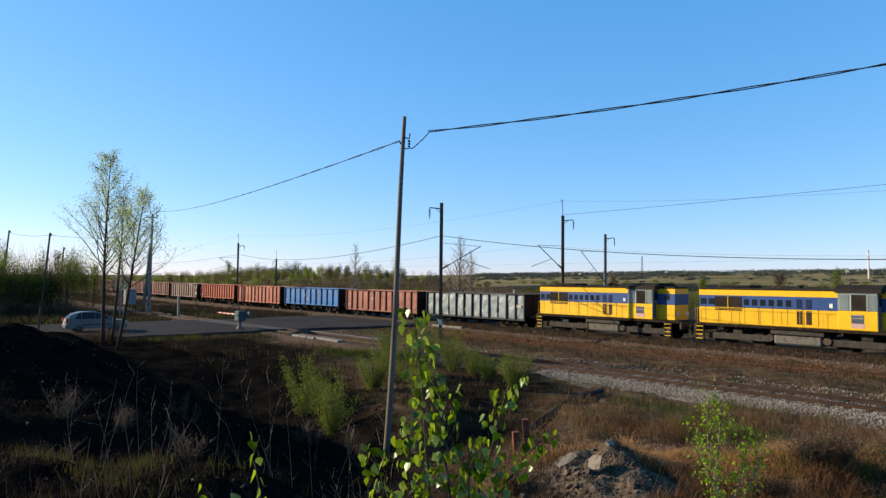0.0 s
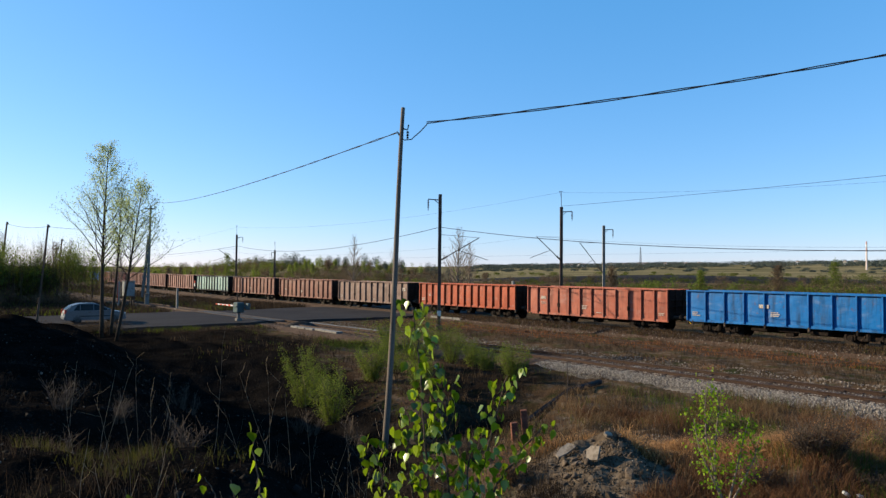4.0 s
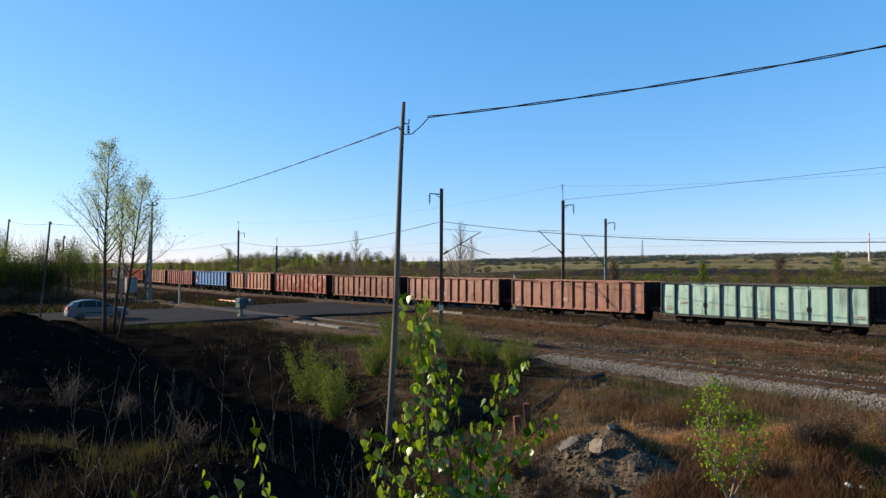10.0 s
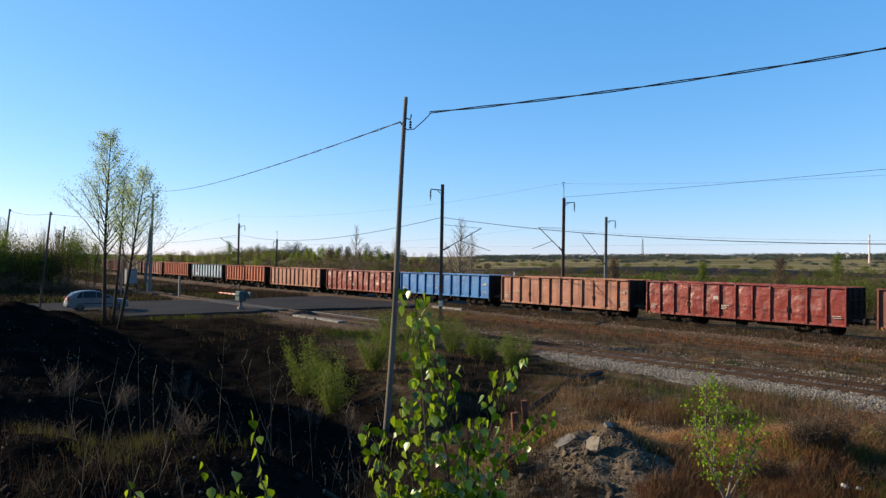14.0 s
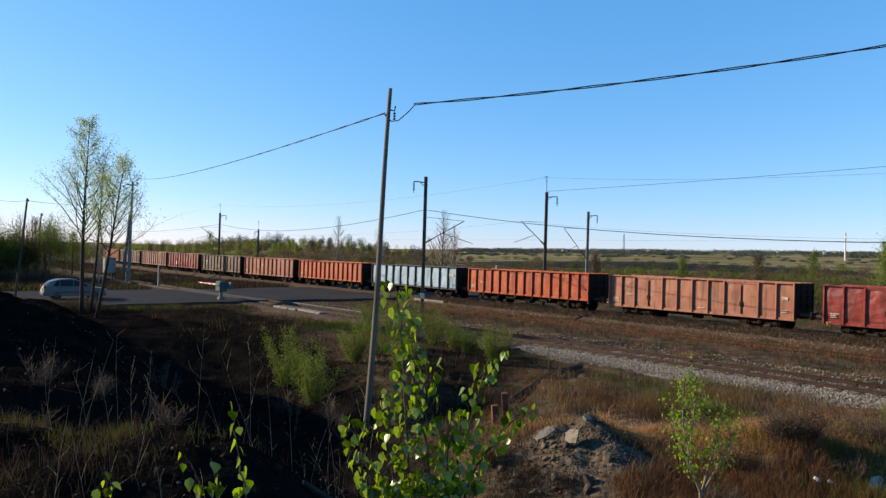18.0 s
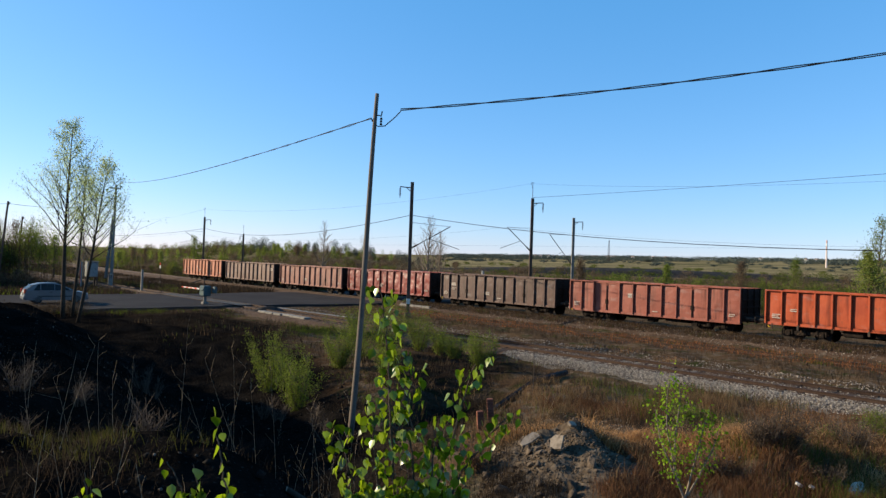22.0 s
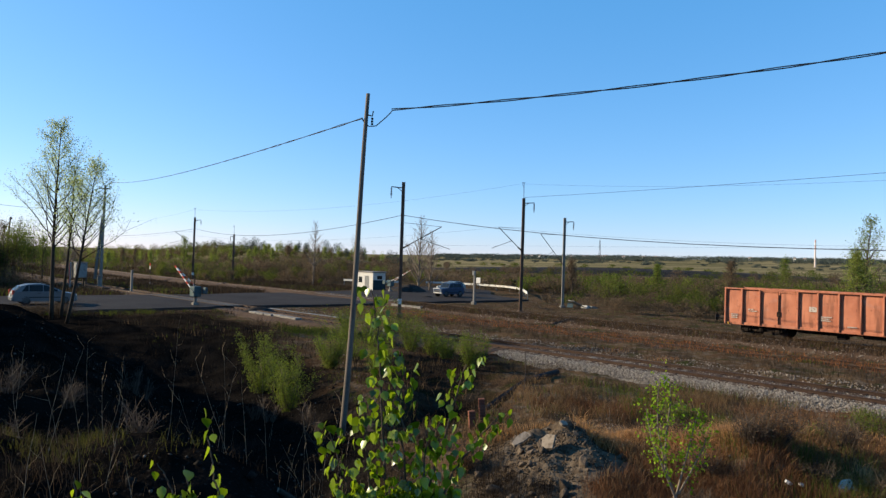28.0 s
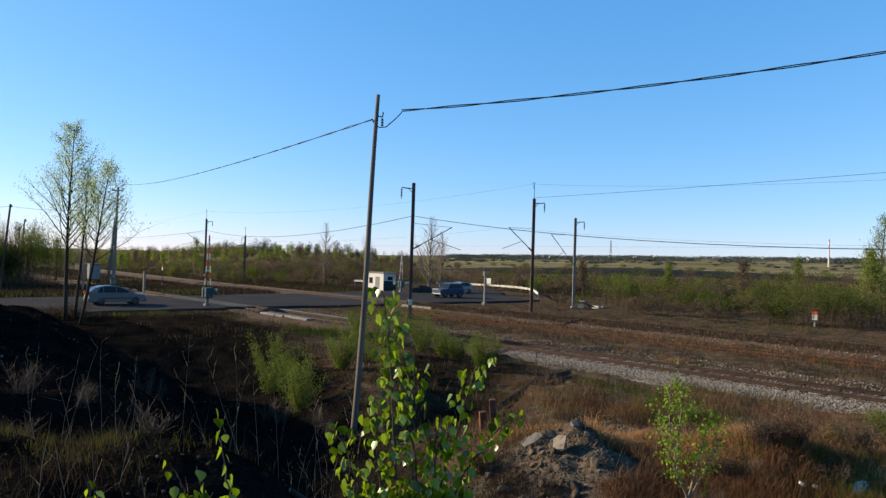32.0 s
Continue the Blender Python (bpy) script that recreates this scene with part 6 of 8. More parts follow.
BUSHES = ((-5.0, 24.1, 2.2), (-3.5, 21.4, 1.75), (-2.7, 25.8, 1.7), (-1.2, 29.2, 2.5), (0.4, 31.5, 2.1), (2.7, 26.0, 1.55), (-3.2, 38.5, 1.5), (-1.9, 27.5, 2.6), (1.3, 30.8, 1.2), (-0.8, 24.2, 1.3), (1.9, 29.0, 1.0))
for i, (x, y, h) in enumerate(BUSHES):
    bush(x, y, h, 60 + i, "green willow bush coming into leaf on the verge", M_WILLOW, leaves=8 if i < 6 else 7, leaf=0.045, stems=18 if i < 6 else 14)


def scrub(name, places, mm, leaf, count, label, seed, tall=1.0, wide=1.0, twigs=None):
    """Many low bushes of one kind as one mass: (x, y, height)."""
    rs = np.random.RandomState(seed)
    C = []
    B, H = [], []
    for x, y, h in places:
        z0 = float(land(x, y))
        n = int(count * rs.uniform(0.7, 1.3))
        lobes = rs.normal(0, 0.42, (6, 3)) * [h * 0.75 * wide, h * 0.75 * wide, 0.0]
        lobes[:, 2] = rs.uniform(0.3, 0.8, 6) * h
        k = rs.randint(0, 6, n)
        p = lobes[k] + unit(n, rs) * rs.uniform(0, 1.75, (n, 1)) ** 0.6 * [0.24 * h * wide, 0.24 * h * wide, 0.2 * h]
        p[:, 2] = np.clip(np.abs(p[:, 2]), 0, h * 1.15)
        C.append(p + [x, y, z0])
        m = int(n * 0.05)
        bb = np.stack([rs.normal(0, 0.35 * h * wide, m), rs.normal(0, 0.35 * h * wide, m), np.zeros(m)], -1)
        B.append(bb + [x, y, z0])
        H.append(h * rs.uniform(0.6, 1.25, m))
    C = np.concatenate(C)
    v, f = leaf_quads(C, leaf, rs, -0.2, 0.6)
    bulk(name, v, f, mm, label, "scrub")
    B, H = np.concatenate(B), np.concatenate(H)
    v, f = blades(B, H, np.full(len(H), leaf * 0.13), 0.25, rs)
    bulk("bare_twigs", v, f, twigs or M_DARKTWIG, "bare brown twigs standing in the scrub", "scrub")


def scatter(rs, n, s_rng, n_rng, h_rng, keep=None):
    out = []
    while len(out) < n:
        s, m = rs.uniform(*s_rng), rs.uniform(*n_rng)
        x, y = xy(s, m)
        if y < 8 or abs(x / y) > 0.85:
            n -= 1
            continue
        if 47 < s < 90 and 2 < m < 83:
            continue
        if keep and not keep(s, m):
            continue
        out.append((x, y, rs.uniform(*h_rng)))
    return out


rs = np.random.RandomState(5)
# behind the tracks, to the open side
scrub("green_scrub", scatter(rs, 230, (-42, 46), (62, 100), (1.2, 3.1)), M_DARKBUSH, 0.17, 360, "low olive-green scrub behind the tracks", 21)
scrub("brown_scrub", scatter(rs, 260, (-42, 47), (56, 98), (1.0, 2.8)), M_BROWNSCRUB, 0.15, 340, "low bare brown scrub behind the tracks", 22)
scrub("green_scrub", scatter(rs, 40, (-42, 44), (60, 96), (2.4, 3.8)), M_SCRUB, 0.15, 700, "taller yellow-green bushes behind the tracks", 36, wide=0.7)
scrub("brown_scrub", scatter(rs, 120, (-100, 60), (96, 175), (1.6, 3.4)), M_BROWNSCRUB, 0.26, 380, "bare brown scrub out on the open land", 29, wide=1.4)
scrub("green_scrub", scatter(rs, 120, (-100, 60), (96, 175), (1.6, 3.4)), M_DARKBUSH, 0.26, 380, "olive scrub out on the open land", 20, wide=1.4)
scrub("dark_bush", [(33.0, 53.0, 3.3), (34.6, 55.5, 3.6), (36.4, 54.0, 3.0), (31.0, 56.0, 2.4)], M_DARKBUSH, 0.12, 2600, "large dark green bush behind the tracks", 38, wide=1.1)
scrub("dark_bush", [(20.5, 63.5, 1.7), (22.5, 62.0, 1.9), (24.5, 62.5, 1.6), (27.0, 60.0, 1.4)], M_BROWNSCRUB, 0.11, 1300, "dark brown leafless bushes behind the tracks", 39, wide=1.2)
def fan(n, az, r, h, beyond=0.0):
    """Places at random between two bearings; with beyond, only past the main track by that much."""
    out = []
    line = [track(s, N_MAIN)[:2] for s in range(40, 330, 4)]
    line = sorted((math.atan2(p[0], p[1]), math.hypot(p[0], p[1])) for p in line)
    for _ in range(n):
        a, q = radians(rs.uniform(*az)), rs.uniform(*r)
        if beyond and q < float(np.interp(a, [p[0] for p in line], [p[1] for p in line])) + beyond:
            continue
        out.append((math.sin(a) * q, math.cos(a) * q, rs.uniform(*h)))
    return out


scrub("brown_scrub", fan(170, (6, 37), (98, 172), (1.5, 3.0)), M_BROWNSCRUB, 0.25, 320, "bare brown thicket out on the open land", 51, wide=1.4)
scrub("green_scrub", fan(180, (6, 37), (98, 172), (1.5, 3.0)), M_DARKBUSH, 0.25, 320, "dark olive thicket out on the open land", 52, wide=1.4)
scrub("green_scrub", fan(22, (8, 36), (90, 150), (2.6, 4.2)), M_WILLOW, 0.2, 700, "yellow-green bushes out on the open land", 53, wide=0.7)
scrub("green_scrub", fan(80, (-33, -6), (104, 230), (1.2, 3.0), 9.0), M_DARKBUSH, 0.15, 600, "dark olive thicket beyond the road", 55, wide=1.2)
scrub("brown_scrub", fan(90, (-33, -6), (104, 230), (1.2, 3.0), 9.0), M_BROWNSCRUB, 0.14, 500, "bare brown thicket beyond the road", 56, wide=0.9)
for i, (x, y, h) in enumerate(fan(20, (-33, -6), (120, 230), (3.0, 5.0), 14.0)):
    tree("birch_tree", "thin birch with fresh yellow-green leaves beyond the road", x, y, h, 330 + i, M_FRESHBIRCH if i % 3 else M_BROWNSCRUB, 3, 0.2, (0, 0), 0.08, 0.32, 18, 0.2, 1.0, reach=0.36, scatter=0.25, thick=1.5, bark=M_PALEBARK)
# wood towards the bend
scrub("green_scrub", fan(20, (-20, -3), (112, 150), (2.3, 3.5), 9.0), M_SCRUB, 0.14, 1500, "full olive-green bushes just beyond the tracks", 57, wide=0.8)
scrub("brown_scrub", fan(22, (-21, -3), (112, 150), (2.0, 3.3), 9.0), M_BROWNSCRUB, 0.13, 1200, "full brown bushes just beyond the tracks", 58, wide=0.9)
scrub("green_scrub", scatter(rs, 80, (92, 260), (58, 130), (0.8, 2.0)), M_SCRUB, 0.14, 600, "thicket of olive-green bushes beyond the crossing", 23)
scrub("brown_scrub", scatter(rs, 130, (90, 260), (56, 130), (0.7, 1.9)), M_BROWNSCRUB, 0.13, 520, "thicket of bare brown bushes beyond the crossing", 24)
scrub("green_scrub", scatter(rs, 34, (88, 230), (54, 105), (1.8, 3.2)), M_WILLOW, 0.14, 800, "taller yellow-green bushes beyond the crossing", 37, wide=0.7)
scrub("green_scrub", scatter(rs, 80, (75, 240), (2, 20), (1.8, 3.4)), M_WILLOW, 0.18, 480, "bright green bushes between the road and the tracks", 25)
scrub("brown_scrub", scatter(rs, 70, (80, 240), (0, 22), (1.5, 4.2)), M_BROWNSCRUB, 0.17, 400, "bare brown bushes between the road and the tracks", 26)
scrub("brown_scrub", scatter(rs, 70, (84, 130), (66, 105), (2.2, 4.4)), M_BROWNSCRUB, 0.19, 480, "taller bare wood behind the crossing cabin", 27)
scrub("green_scrub", [(-48.0 - 2.6 * i + rs.uniform(-1, 1), 84 - 1.6 * i + rs.uniform(-3, 3), rs.uniform(4.2, 5.4)) for i in range(9)], M_DARKBUSH, 0.14, 7000, "large dark green bushes beside the road", 28, wide=0.85)
scrub("green_scrub", [(-45.0 - 2.2 * i + rs.uniform(-1, 1), 82 - 1.6 * i + rs.uniform(-2, 2), rs.uniform(6.4, 8.2)) for i in range(11)], M_WILLOW, 0.14, 7500, "bright green bushes beside the road", 19, wide=0.7)
scrub("brown_scrub", [(-42.0 - 1.5 * i + rs.uniform(-1, 1), 74 - 1.0 * i + rs.uniform(-2, 2), rs.uniform(1.2, 2.4)) for i in range(12)], M_BROWNSCRUB, 0.12, 500, "bare brown scrub along the road edge", 18)

vr = random.Random(8)
scrub("brown_scrub", [(*xy(vr.uniform(45.2, 48.2), vr.uniform(-2, 13.0)), vr.uniform(0.5, 0.95)) for _ in range(110)], M_DARKTWIG, 0.07, 260, "dark dead weeds along the road edge", 54, wide=1.5)

# far woods and hedges
def far_wood(name, mm, n, az0, az1, r0, r1, h0, h1, leaf, count, label, seed, wide=1.0):
    rs = np.random.RandomState(seed)
    P = []
    for _ in range(n):
        a, r = radians(rs.uniform(az0, az1)), rs.uniform(r0, r1)
        P.append((math.sin(a) * r, math.cos(a) * r, rs.uniform(h0, h1)))
    C = []
    for x, y, h in P:
        k = int(count * rs.uniform(0.7, 1.3))
        p = unit(k, rs) * rs.uniform(0, 1, (k, 1)) ** 0.5 * [h * 0.46 * wide, h * 0.46 * wide, h * 0.46]
        p[:, 2] = np.clip(h * 0.5 + p[:, 2], 0, h * 1.1)
        C.append(p + [x, y, float(land(x, y))])
    v, f = leaf_quads(np.concatenate(C), leaf, rs, 0, 0.7)
    bulk(name, v, f, mm, label, "wood")


far_wood("far_wood", M_SCRUB, 150, -42, 2, 235, 340, 2.2, 4.8, 0.22, 520, "distant olive wood along the horizon", 41, 0.75)
far_wood("far_wood", M_BROWNSCRUB, 150, -42, 4, 225, 340, 2.0, 4.6, 0.22, 520, "distant bare brown wood along the horizon", 42, 0.75)
far_wood("far_wood", M_DARKBUSH, 34, -38, -14, 150, 240, 1.6, 3.6, 0.2, 480, "dark olive wood beyond the road", 47, 1.3)
far_wood("far_wood", M_BROWNSCRUB, 44, -38, -14, 150, 240, 1.6, 3.8, 0.2, 480, "bare brown wood beyond the road", 48, 1.3)
far_wood("far_wood", M_PINE, 34, -17, 1, 240, 310, 4.5, 7.2, 0.28, 520, "dark distant pines above the scrub", 43, 0.6)
far_wood("far_wood", M_FRESHBIRCH, 60, -36, 2, 200, 320, 3.0, 6.4, 0.24, 260, "thin distant trees with fresh leaves", 49, 0.35)
far_wood("far_wood", M_SCRUB, 110, -33, -13, 250, 330, 3.6, 6.4, 0.24, 420, "distant olive wood on the rise beyond the bend", 50, 0.6)
far_wood("far_wood", M_BROWNSCRUB, 90, -33, -13, 240, 330, 3.2, 6.6, 0.22, 340, "distant bare brown wood on the rise beyond the bend", 51, 0.55)
far_wood("far_wood", M_SCRUB, 60, 2, 44, 260, 520, 1.2, 2.6, 0.5, 150, "distant olive hedges across the fields", 44, 2.6)
far_wood("far_wood", M_PINE, 420, 2, 44, 1000, 1450, 3.0, 8.0, 1.7, 170, "dark distant woods on the low hills", 45, 7.0)
far_wood("far_wood", M_PINE, 110, 2, 44, 620, 1020, 1.5, 3, 0.9, 180, "distant dark hedges below the hills", 46, 4.0)

# houses on the hills
M_HOUSE = mat("far_white_plaster", (0.72, 0.72, 0.72), (0.6, 0.6, 0.6), rough=0.9, vary=0.2)
M_TILE = mat("far_roof_tiles", (0.3, 0.24, 0.21), (0.2, 0.15, 0.13), rough=0.9, vary=0.2)


def house(x, y, w, turn):
    z = wood_at(x, y)
    h = thing("house", "small distant white house with a tiled gable roof", "house", "houses on the hills", at=pose(x, y, z, 0, 0, turn))
    part("wall", Mesh().box(-w / 2, w / 2, -2.6, 2.6, -1.5, 3.6), M_HOUSE, h)
    part("roof", Mesh().prism([(-w / 2 - 0.3, 3.6), (w / 2 + 0.3, 3.6), (0, 5.6)], -2.9, 2.9), M_TILE, h)
    for k in (-0.25, 0.25):
        part("window", Mesh().box(k * w - 0.7, k * w + 0.7, -2.68, -2.6, 1.2, 2.7), M_GLASS, h)
    part("chimney", Mesh().box(w * 0.15, w * 0.15 + 0.8, -0.4, 0.4, 4.2, 6.2), M_TILE, h)


hr = random.Random(4)
for i in range(44):
    a = radians(hr.uniform(7, 34) if i < 22 else hr.uniform(8, 17))
    r = hr.uniform(1150, 1420)
    house(math.sin(a) * r, math.cos(a) * r, hr.uniform(3.8, 6.2), hr.uniform(0, 180))

chim = thing("factory_chimney", "tall distant chimney with red and white bands", "chimney", at=pose(452, 722, wood_at(452, 722) - 1))
part("shaft", Mesh().tube([(0, 0, 0), (0, 0, 22)], [0.95, 0.75], 14), mat("far_pale_brick", (0.5, 0.42, 0.38), (0.43, 0.36, 0.33), rough=0.9), chim)
for k in range(3):
    part("band", Mesh().tube([(0, 0, 22 + 3.2 * k), (0, 0, 25.2 + 3.2 * k)], [0.77 - 0.03 * k, 0.75 - 0.03 * k], 14), M_FADED if k % 2 == 0 else M_WHITEPAINT, chim)
pyl = thing("lattice_tower", "thin distant steel lattice tower", "tower", at=pose(256, 880, wood_at(256, 880) - 1))
tw = Mesh()
for sx in (-1, 1):
    for sy in (-1, 1):
        tw.tube([(sx * 1.5, sy * 1.5, 0), (sx * 0.35, sy * 0.35, 30)], [0.16, 0.12], 4)
for k in range(8):
    q, w0, w1 = k / 8, 1.5 - 1.15 * k / 8, 1.5 - 1.15 * (k + 1) / 8
    tw.tube([(-w0, -w0, 30 * q), (w1, -w1, 30 * (q + 0.125))], 0.15, 3).tube([(w0, -w0, 30 * q), (-w1, -w1, 30 * (q + 0.125))], 0.15, 3)
part("lattice", tw, M_STEEL, pyl)

# black heaps
M_COAL = mat("black_spoil", (0.015, 0.014, 0.014), (0.03, 0.027, 0.025), (0.05, 0.045, 0.042), scale=0.8, fine=6, bump=0.8, vary=0)


def mound(name, x, y, lx, ly, h, turn, label, seed, mm):
    rs = np.random.RandomState(seed)
    me = Mesh()
    n = 28
    for k in range(9):
        q = k / 8
        for i in range(n):
            a = 2 * math.pi * i / n
            rr = (1 - q) * (1 + 0.12 * math.sin(3 * a + seed) + rs.uniform(-0.05, 0.05))
            me.v.append((math.cos(a) * lx * rr, math.sin(a) * ly * rr, h * (1 - (1 - q) ** 2) * (1 + rs.uniform(-0.06, 0.06)) - 0.15))
    for k in range(8):
        for i in range(n):
            j = (i + 1) % n
            me.f.append((k * n + i, k * n + j, (k + 1) * n + j, (k + 1) * n + i))
    ob = part(name, me, mm, at=pose(x, y, wood_at(x, y), 0, 0, turn), smooth=True)
    return tagged(ob, label, "heap")


mound("soil_heap", 0.6, 88.5, 2.6, 1.7, 1.25, 20, "black soil heap beside the far barrier", 1, M_COAL)
mound("coal_bank", 74, 205, 78, 8, 2.3, -3, "long low black coal bank across the fields", 2, M_COAL)
mound("soil_heap", 2.6, 75.5, 1.0, 0.7, 0.5, 0, "small dark soil heap on the road edge", 3, M_COAL)
mound("soil_heap", -10.5, 50.0, 1.6, 1.0, 0.7, 20, "dark soil heap beside the crossing", 4, M_COAL)
# stands out of view, added only to throw shade over bank and ditch
mound("spoil_heap", -26.5, 21.0, 8.5, 12.0, 7.6, 0, "unseen high black heap added to shade the bank", 5, M_COAL)


# ---- the verge and the bank ----
def turf(name, mm, n, box, h, w, lean, label, seed, test=None, tuft=0.0, bare=0.93):
    """Grass over a stretch of ground: box is x0, x1, y0, y1."""
    rs = np.random.RandomState(seed)
    x, y = rs.uniform(box[0], box[1], n), rs.uniform(box[2], box[3], n)
    if tuft:
        k = max(n // 45, 1)
        cx, cy = rs.uniform(box[0], box[1], k), rs.uniform(box[2], box[3], k)
        i = rs.randint(0, k, n)
        x, y = cx[i] + rs.normal(0, tuft, n), cy[i] + rs.normal(0, tuft, n)
    s, m = x * D2[0] + y * D2[1], x * N2[0] + y * N2[1]
    ok = np.abs(x) < y * 0.82 + 1.0
    ok &= np.abs(m - N_NEAR) > 2.05
    ok &= np.hypot((x - 3.2) / 1.5, (y - 13.0) / 1.6) > 0.8
    ok &= ~((s > 47.5) & (s < 66.5 + 0.25 * np.maximum(0, m - 30)) & (m > 4) & (m < 83))
    ok &= rs.uniform(size=n) > bare * spoil_at(x, y)
    if test is not None:
        ok &= test(x, y, s, m, rs)
    x, y = x[ok], y[ok]
    b = np.stack([x, y, land(x, y) - 0.02], -1)
    hh = h * rs.uniform(0.45, 1.2, len(x))
    v, f = blades(b, hh, np.full(len(x), w), lean, rs)
    bulk(name, v, f, mm, label, "grass")


def patch(x, y, f, seed, lo):
    return wave(x, y, f, seed) + 0.5 * wave(x, y, f * 2.7, seed + 3) > lo


turf("dry_grass", M_DRYGRASS, 42000, (1, 22, 9, 24), 0.4, 0.012, 0.9, "matted tan dry grass on the verge", 71, lambda x, y, s, m, rs: (m < 23.5) & (m > 9) & patch(x, y, 1.1, 2, 0.0), 0.22)
turf("russet_grass", M_RUSSET, 34000, (4.2, 15, 9.5, 15.5), 0.36, 0.012, 1.2, "russet dead grass in tangled mats", 72, lambda x, y, s, m, rs: patch(x, y, 0.9, 5, -0.1), 0.3)
def grass_mats(spots):
    """Thick mats of bleached orange grass, each lying over one way."""
    rs = np.random.RandomState(97)
    B, H = [], []
    for x, y, r, k in spots:
        p = rs.normal(0, 1, (k, 2)) * [r, r * 0.6] + [x, y]
        B.append(np.stack([p[:, 0], p[:, 1], land(p[:, 0], p[:, 1]) - 0.02], -1))
        H.append(rs.uniform(0.2, 0.55, k))
    v, f = blades(np.concatenate(B), np.concatenate(H), np.full(sum(len(h) for h in H), 0.011), 1.5, rs)
    bulk("straw_mat", v, f, M_STRAW, "mats of bleached orange-tan straw on the verge", "grass")


grass_mats(((4.35, 14.2, 0.3, 1500), (4.9, 14.9, 0.35, 1500), (6.4, 13.9, 0.4, 1800), (7.3, 14.4, 0.4, 1800), (6.9, 13.5, 0.35, 1400), (2.7, 15.6, 0.35, 1100), (3.2, 15.2, 0.3, 900), (9.0, 14.6, 0.4, 900), (10.6, 15.8, 0.5, 1000), (8.4, 12.0, 0.3, 700)))
turf("fresh_grass", M_GREENGRASS, 16000, (6, 24, 10, 24), 0.38, 0.011, 0.6, "scattered fresh green grass on the verge", 73, lambda x, y, s, m, rs: (m < 23.4) & patch(x, y, 0.8, 9, 0.1), 0.25)
turf("dull_weeds", M_DARKGRASS, 30000, (-2, 24, 9, 30), 0.36, 0.011, 0.7, "dull brown weeds on the verge", 74, lambda x, y, s, m, rs: (m < 23.5) & (m > 8) & patch(x, y, 1.3, 11, 0.05), 0.3)
turf("dull_weeds", M_DARKWEED, 30000, (-16, 3, 14, 46), 0.4, 0.014, 0.7, "dull brown weeds along the ditch", 75, lambda x, y, s, m, rs: (m > 11.5) & (m < 22.6) & patch(x, y, 0.7, 4, -0.2))
turf("dry_grass", M_DRYGRASS, 9000, (-16, 3, 16, 46), 0.42, 0.012, 0.7, "dry tan grass along the ditch", 76, lambda x, y, s, m, rs: (m > 13) & (m < 22.6) & patch(x, y, 0.6, 8, 0.2), 0.25)
turf("fresh_grass", M_GREENGRASS, 12000, (-14, 6, 18, 48), 0.24, 0.012, 0.6, "fresh green grass along the old track", 77, lambda x, y, s, m, rs: (m > 12) & (m < 34) & patch(x, y, 0.5, 3, 0.1), 0.4)
turf("fresh_grass", M_BANKGRASS, 5000, (-7.4, -2.0, 6.2, 10.2), 0.2, 0.0045, 0.8, "fresh and dry grass tufts on the black bank", 78, lambda x, y, s, m, rs: patch(x, y, 1.9, 2, 0.35), 0.16, 0.0)
turf("dry_grass", M_DARKGRASS, 2600, (-8, -1.8, 5.6, 10), 0.3, 0.004, 0.9, "pale dry grass on the black bank", 79, None, 0.2, 0.3)
turf("dull_weeds", M_DARKWEED, 9000, (-11, 1.0, 5.2, 20), 0.26, 0.005, 0.9, "dull dry weeds on the black bank", 80, None, 0.15, 0.5)
turf("dull_weeds", M_DARKWEED, 9000, (-30, -6, 14, 44), 0.35, 0.014, 0.7, "dull dry weeds on the black ridge", 81, lambda x, y, s, m, rs: (m < 13) & patch(x, y, 0.5, 6, 0.0), 0.3)
turf("rusty_weeds", M_RUSTWEED, 60000, (-12, 46, 20, 60), 0.24, 0.026, 0.7, "rust-coloured weeds over the disused middle track", 87, lambda x, y, s, m, rs: (np.abs(m - N_MID + 0.2 * wave(x, y, 0.3, 4)) < 1.9) & (s < 48) & patch(x, y, 0.4, 4, -1.0))
turf("dull_weeds", M_DARKWEED, 16000, (-22, -6, 36, 56), 0.35, 0.016, 0.7, "dull weeds along the road edge", 88, lambda x, y, s, m, rs: (s > 44.5) & (s < 48.4) & (m > 8) & (m < 24), 0.0, 0.0)
turf("fresh_grass", M_GREENGRASS, 7000, (-22, -6, 36, 56), 0.3, 0.016, 0.7, "green grass along the road edge", 89, lambda x, y, s, m, rs: (s > 45.5) & (s < 48.4) & (m > 8) & (m < 24), 0.2, 0.0)
turf("dark_weeds", M_DARKGRASS, 70000, (-20, 44, 20, 66), 0.3, 0.022, 0.6, "dark dead weeds between the tracks", 82, lambda x, y, s, m, rs: (m > 31.6 + 0.5 * wave(x, y, 0.35, 1)) & (m < 35.0) & (s < 48) & patch(x, y, 0.5, 2, -0.7))
turf("rusty_weeds", M_RUSSET, 9000, (-20, 44, 20, 66), 0.22, 0.02, 0.8, "thin rust-coloured weeds between the tracks", 95, lambda x, y, s, m, rs: (((m > 29.2) & (m < 32)) | ((m > 38.4) & (m < 40.4))) & (s < 48) & patch(x, y, 0.4, 2, 0.2), 0.3)


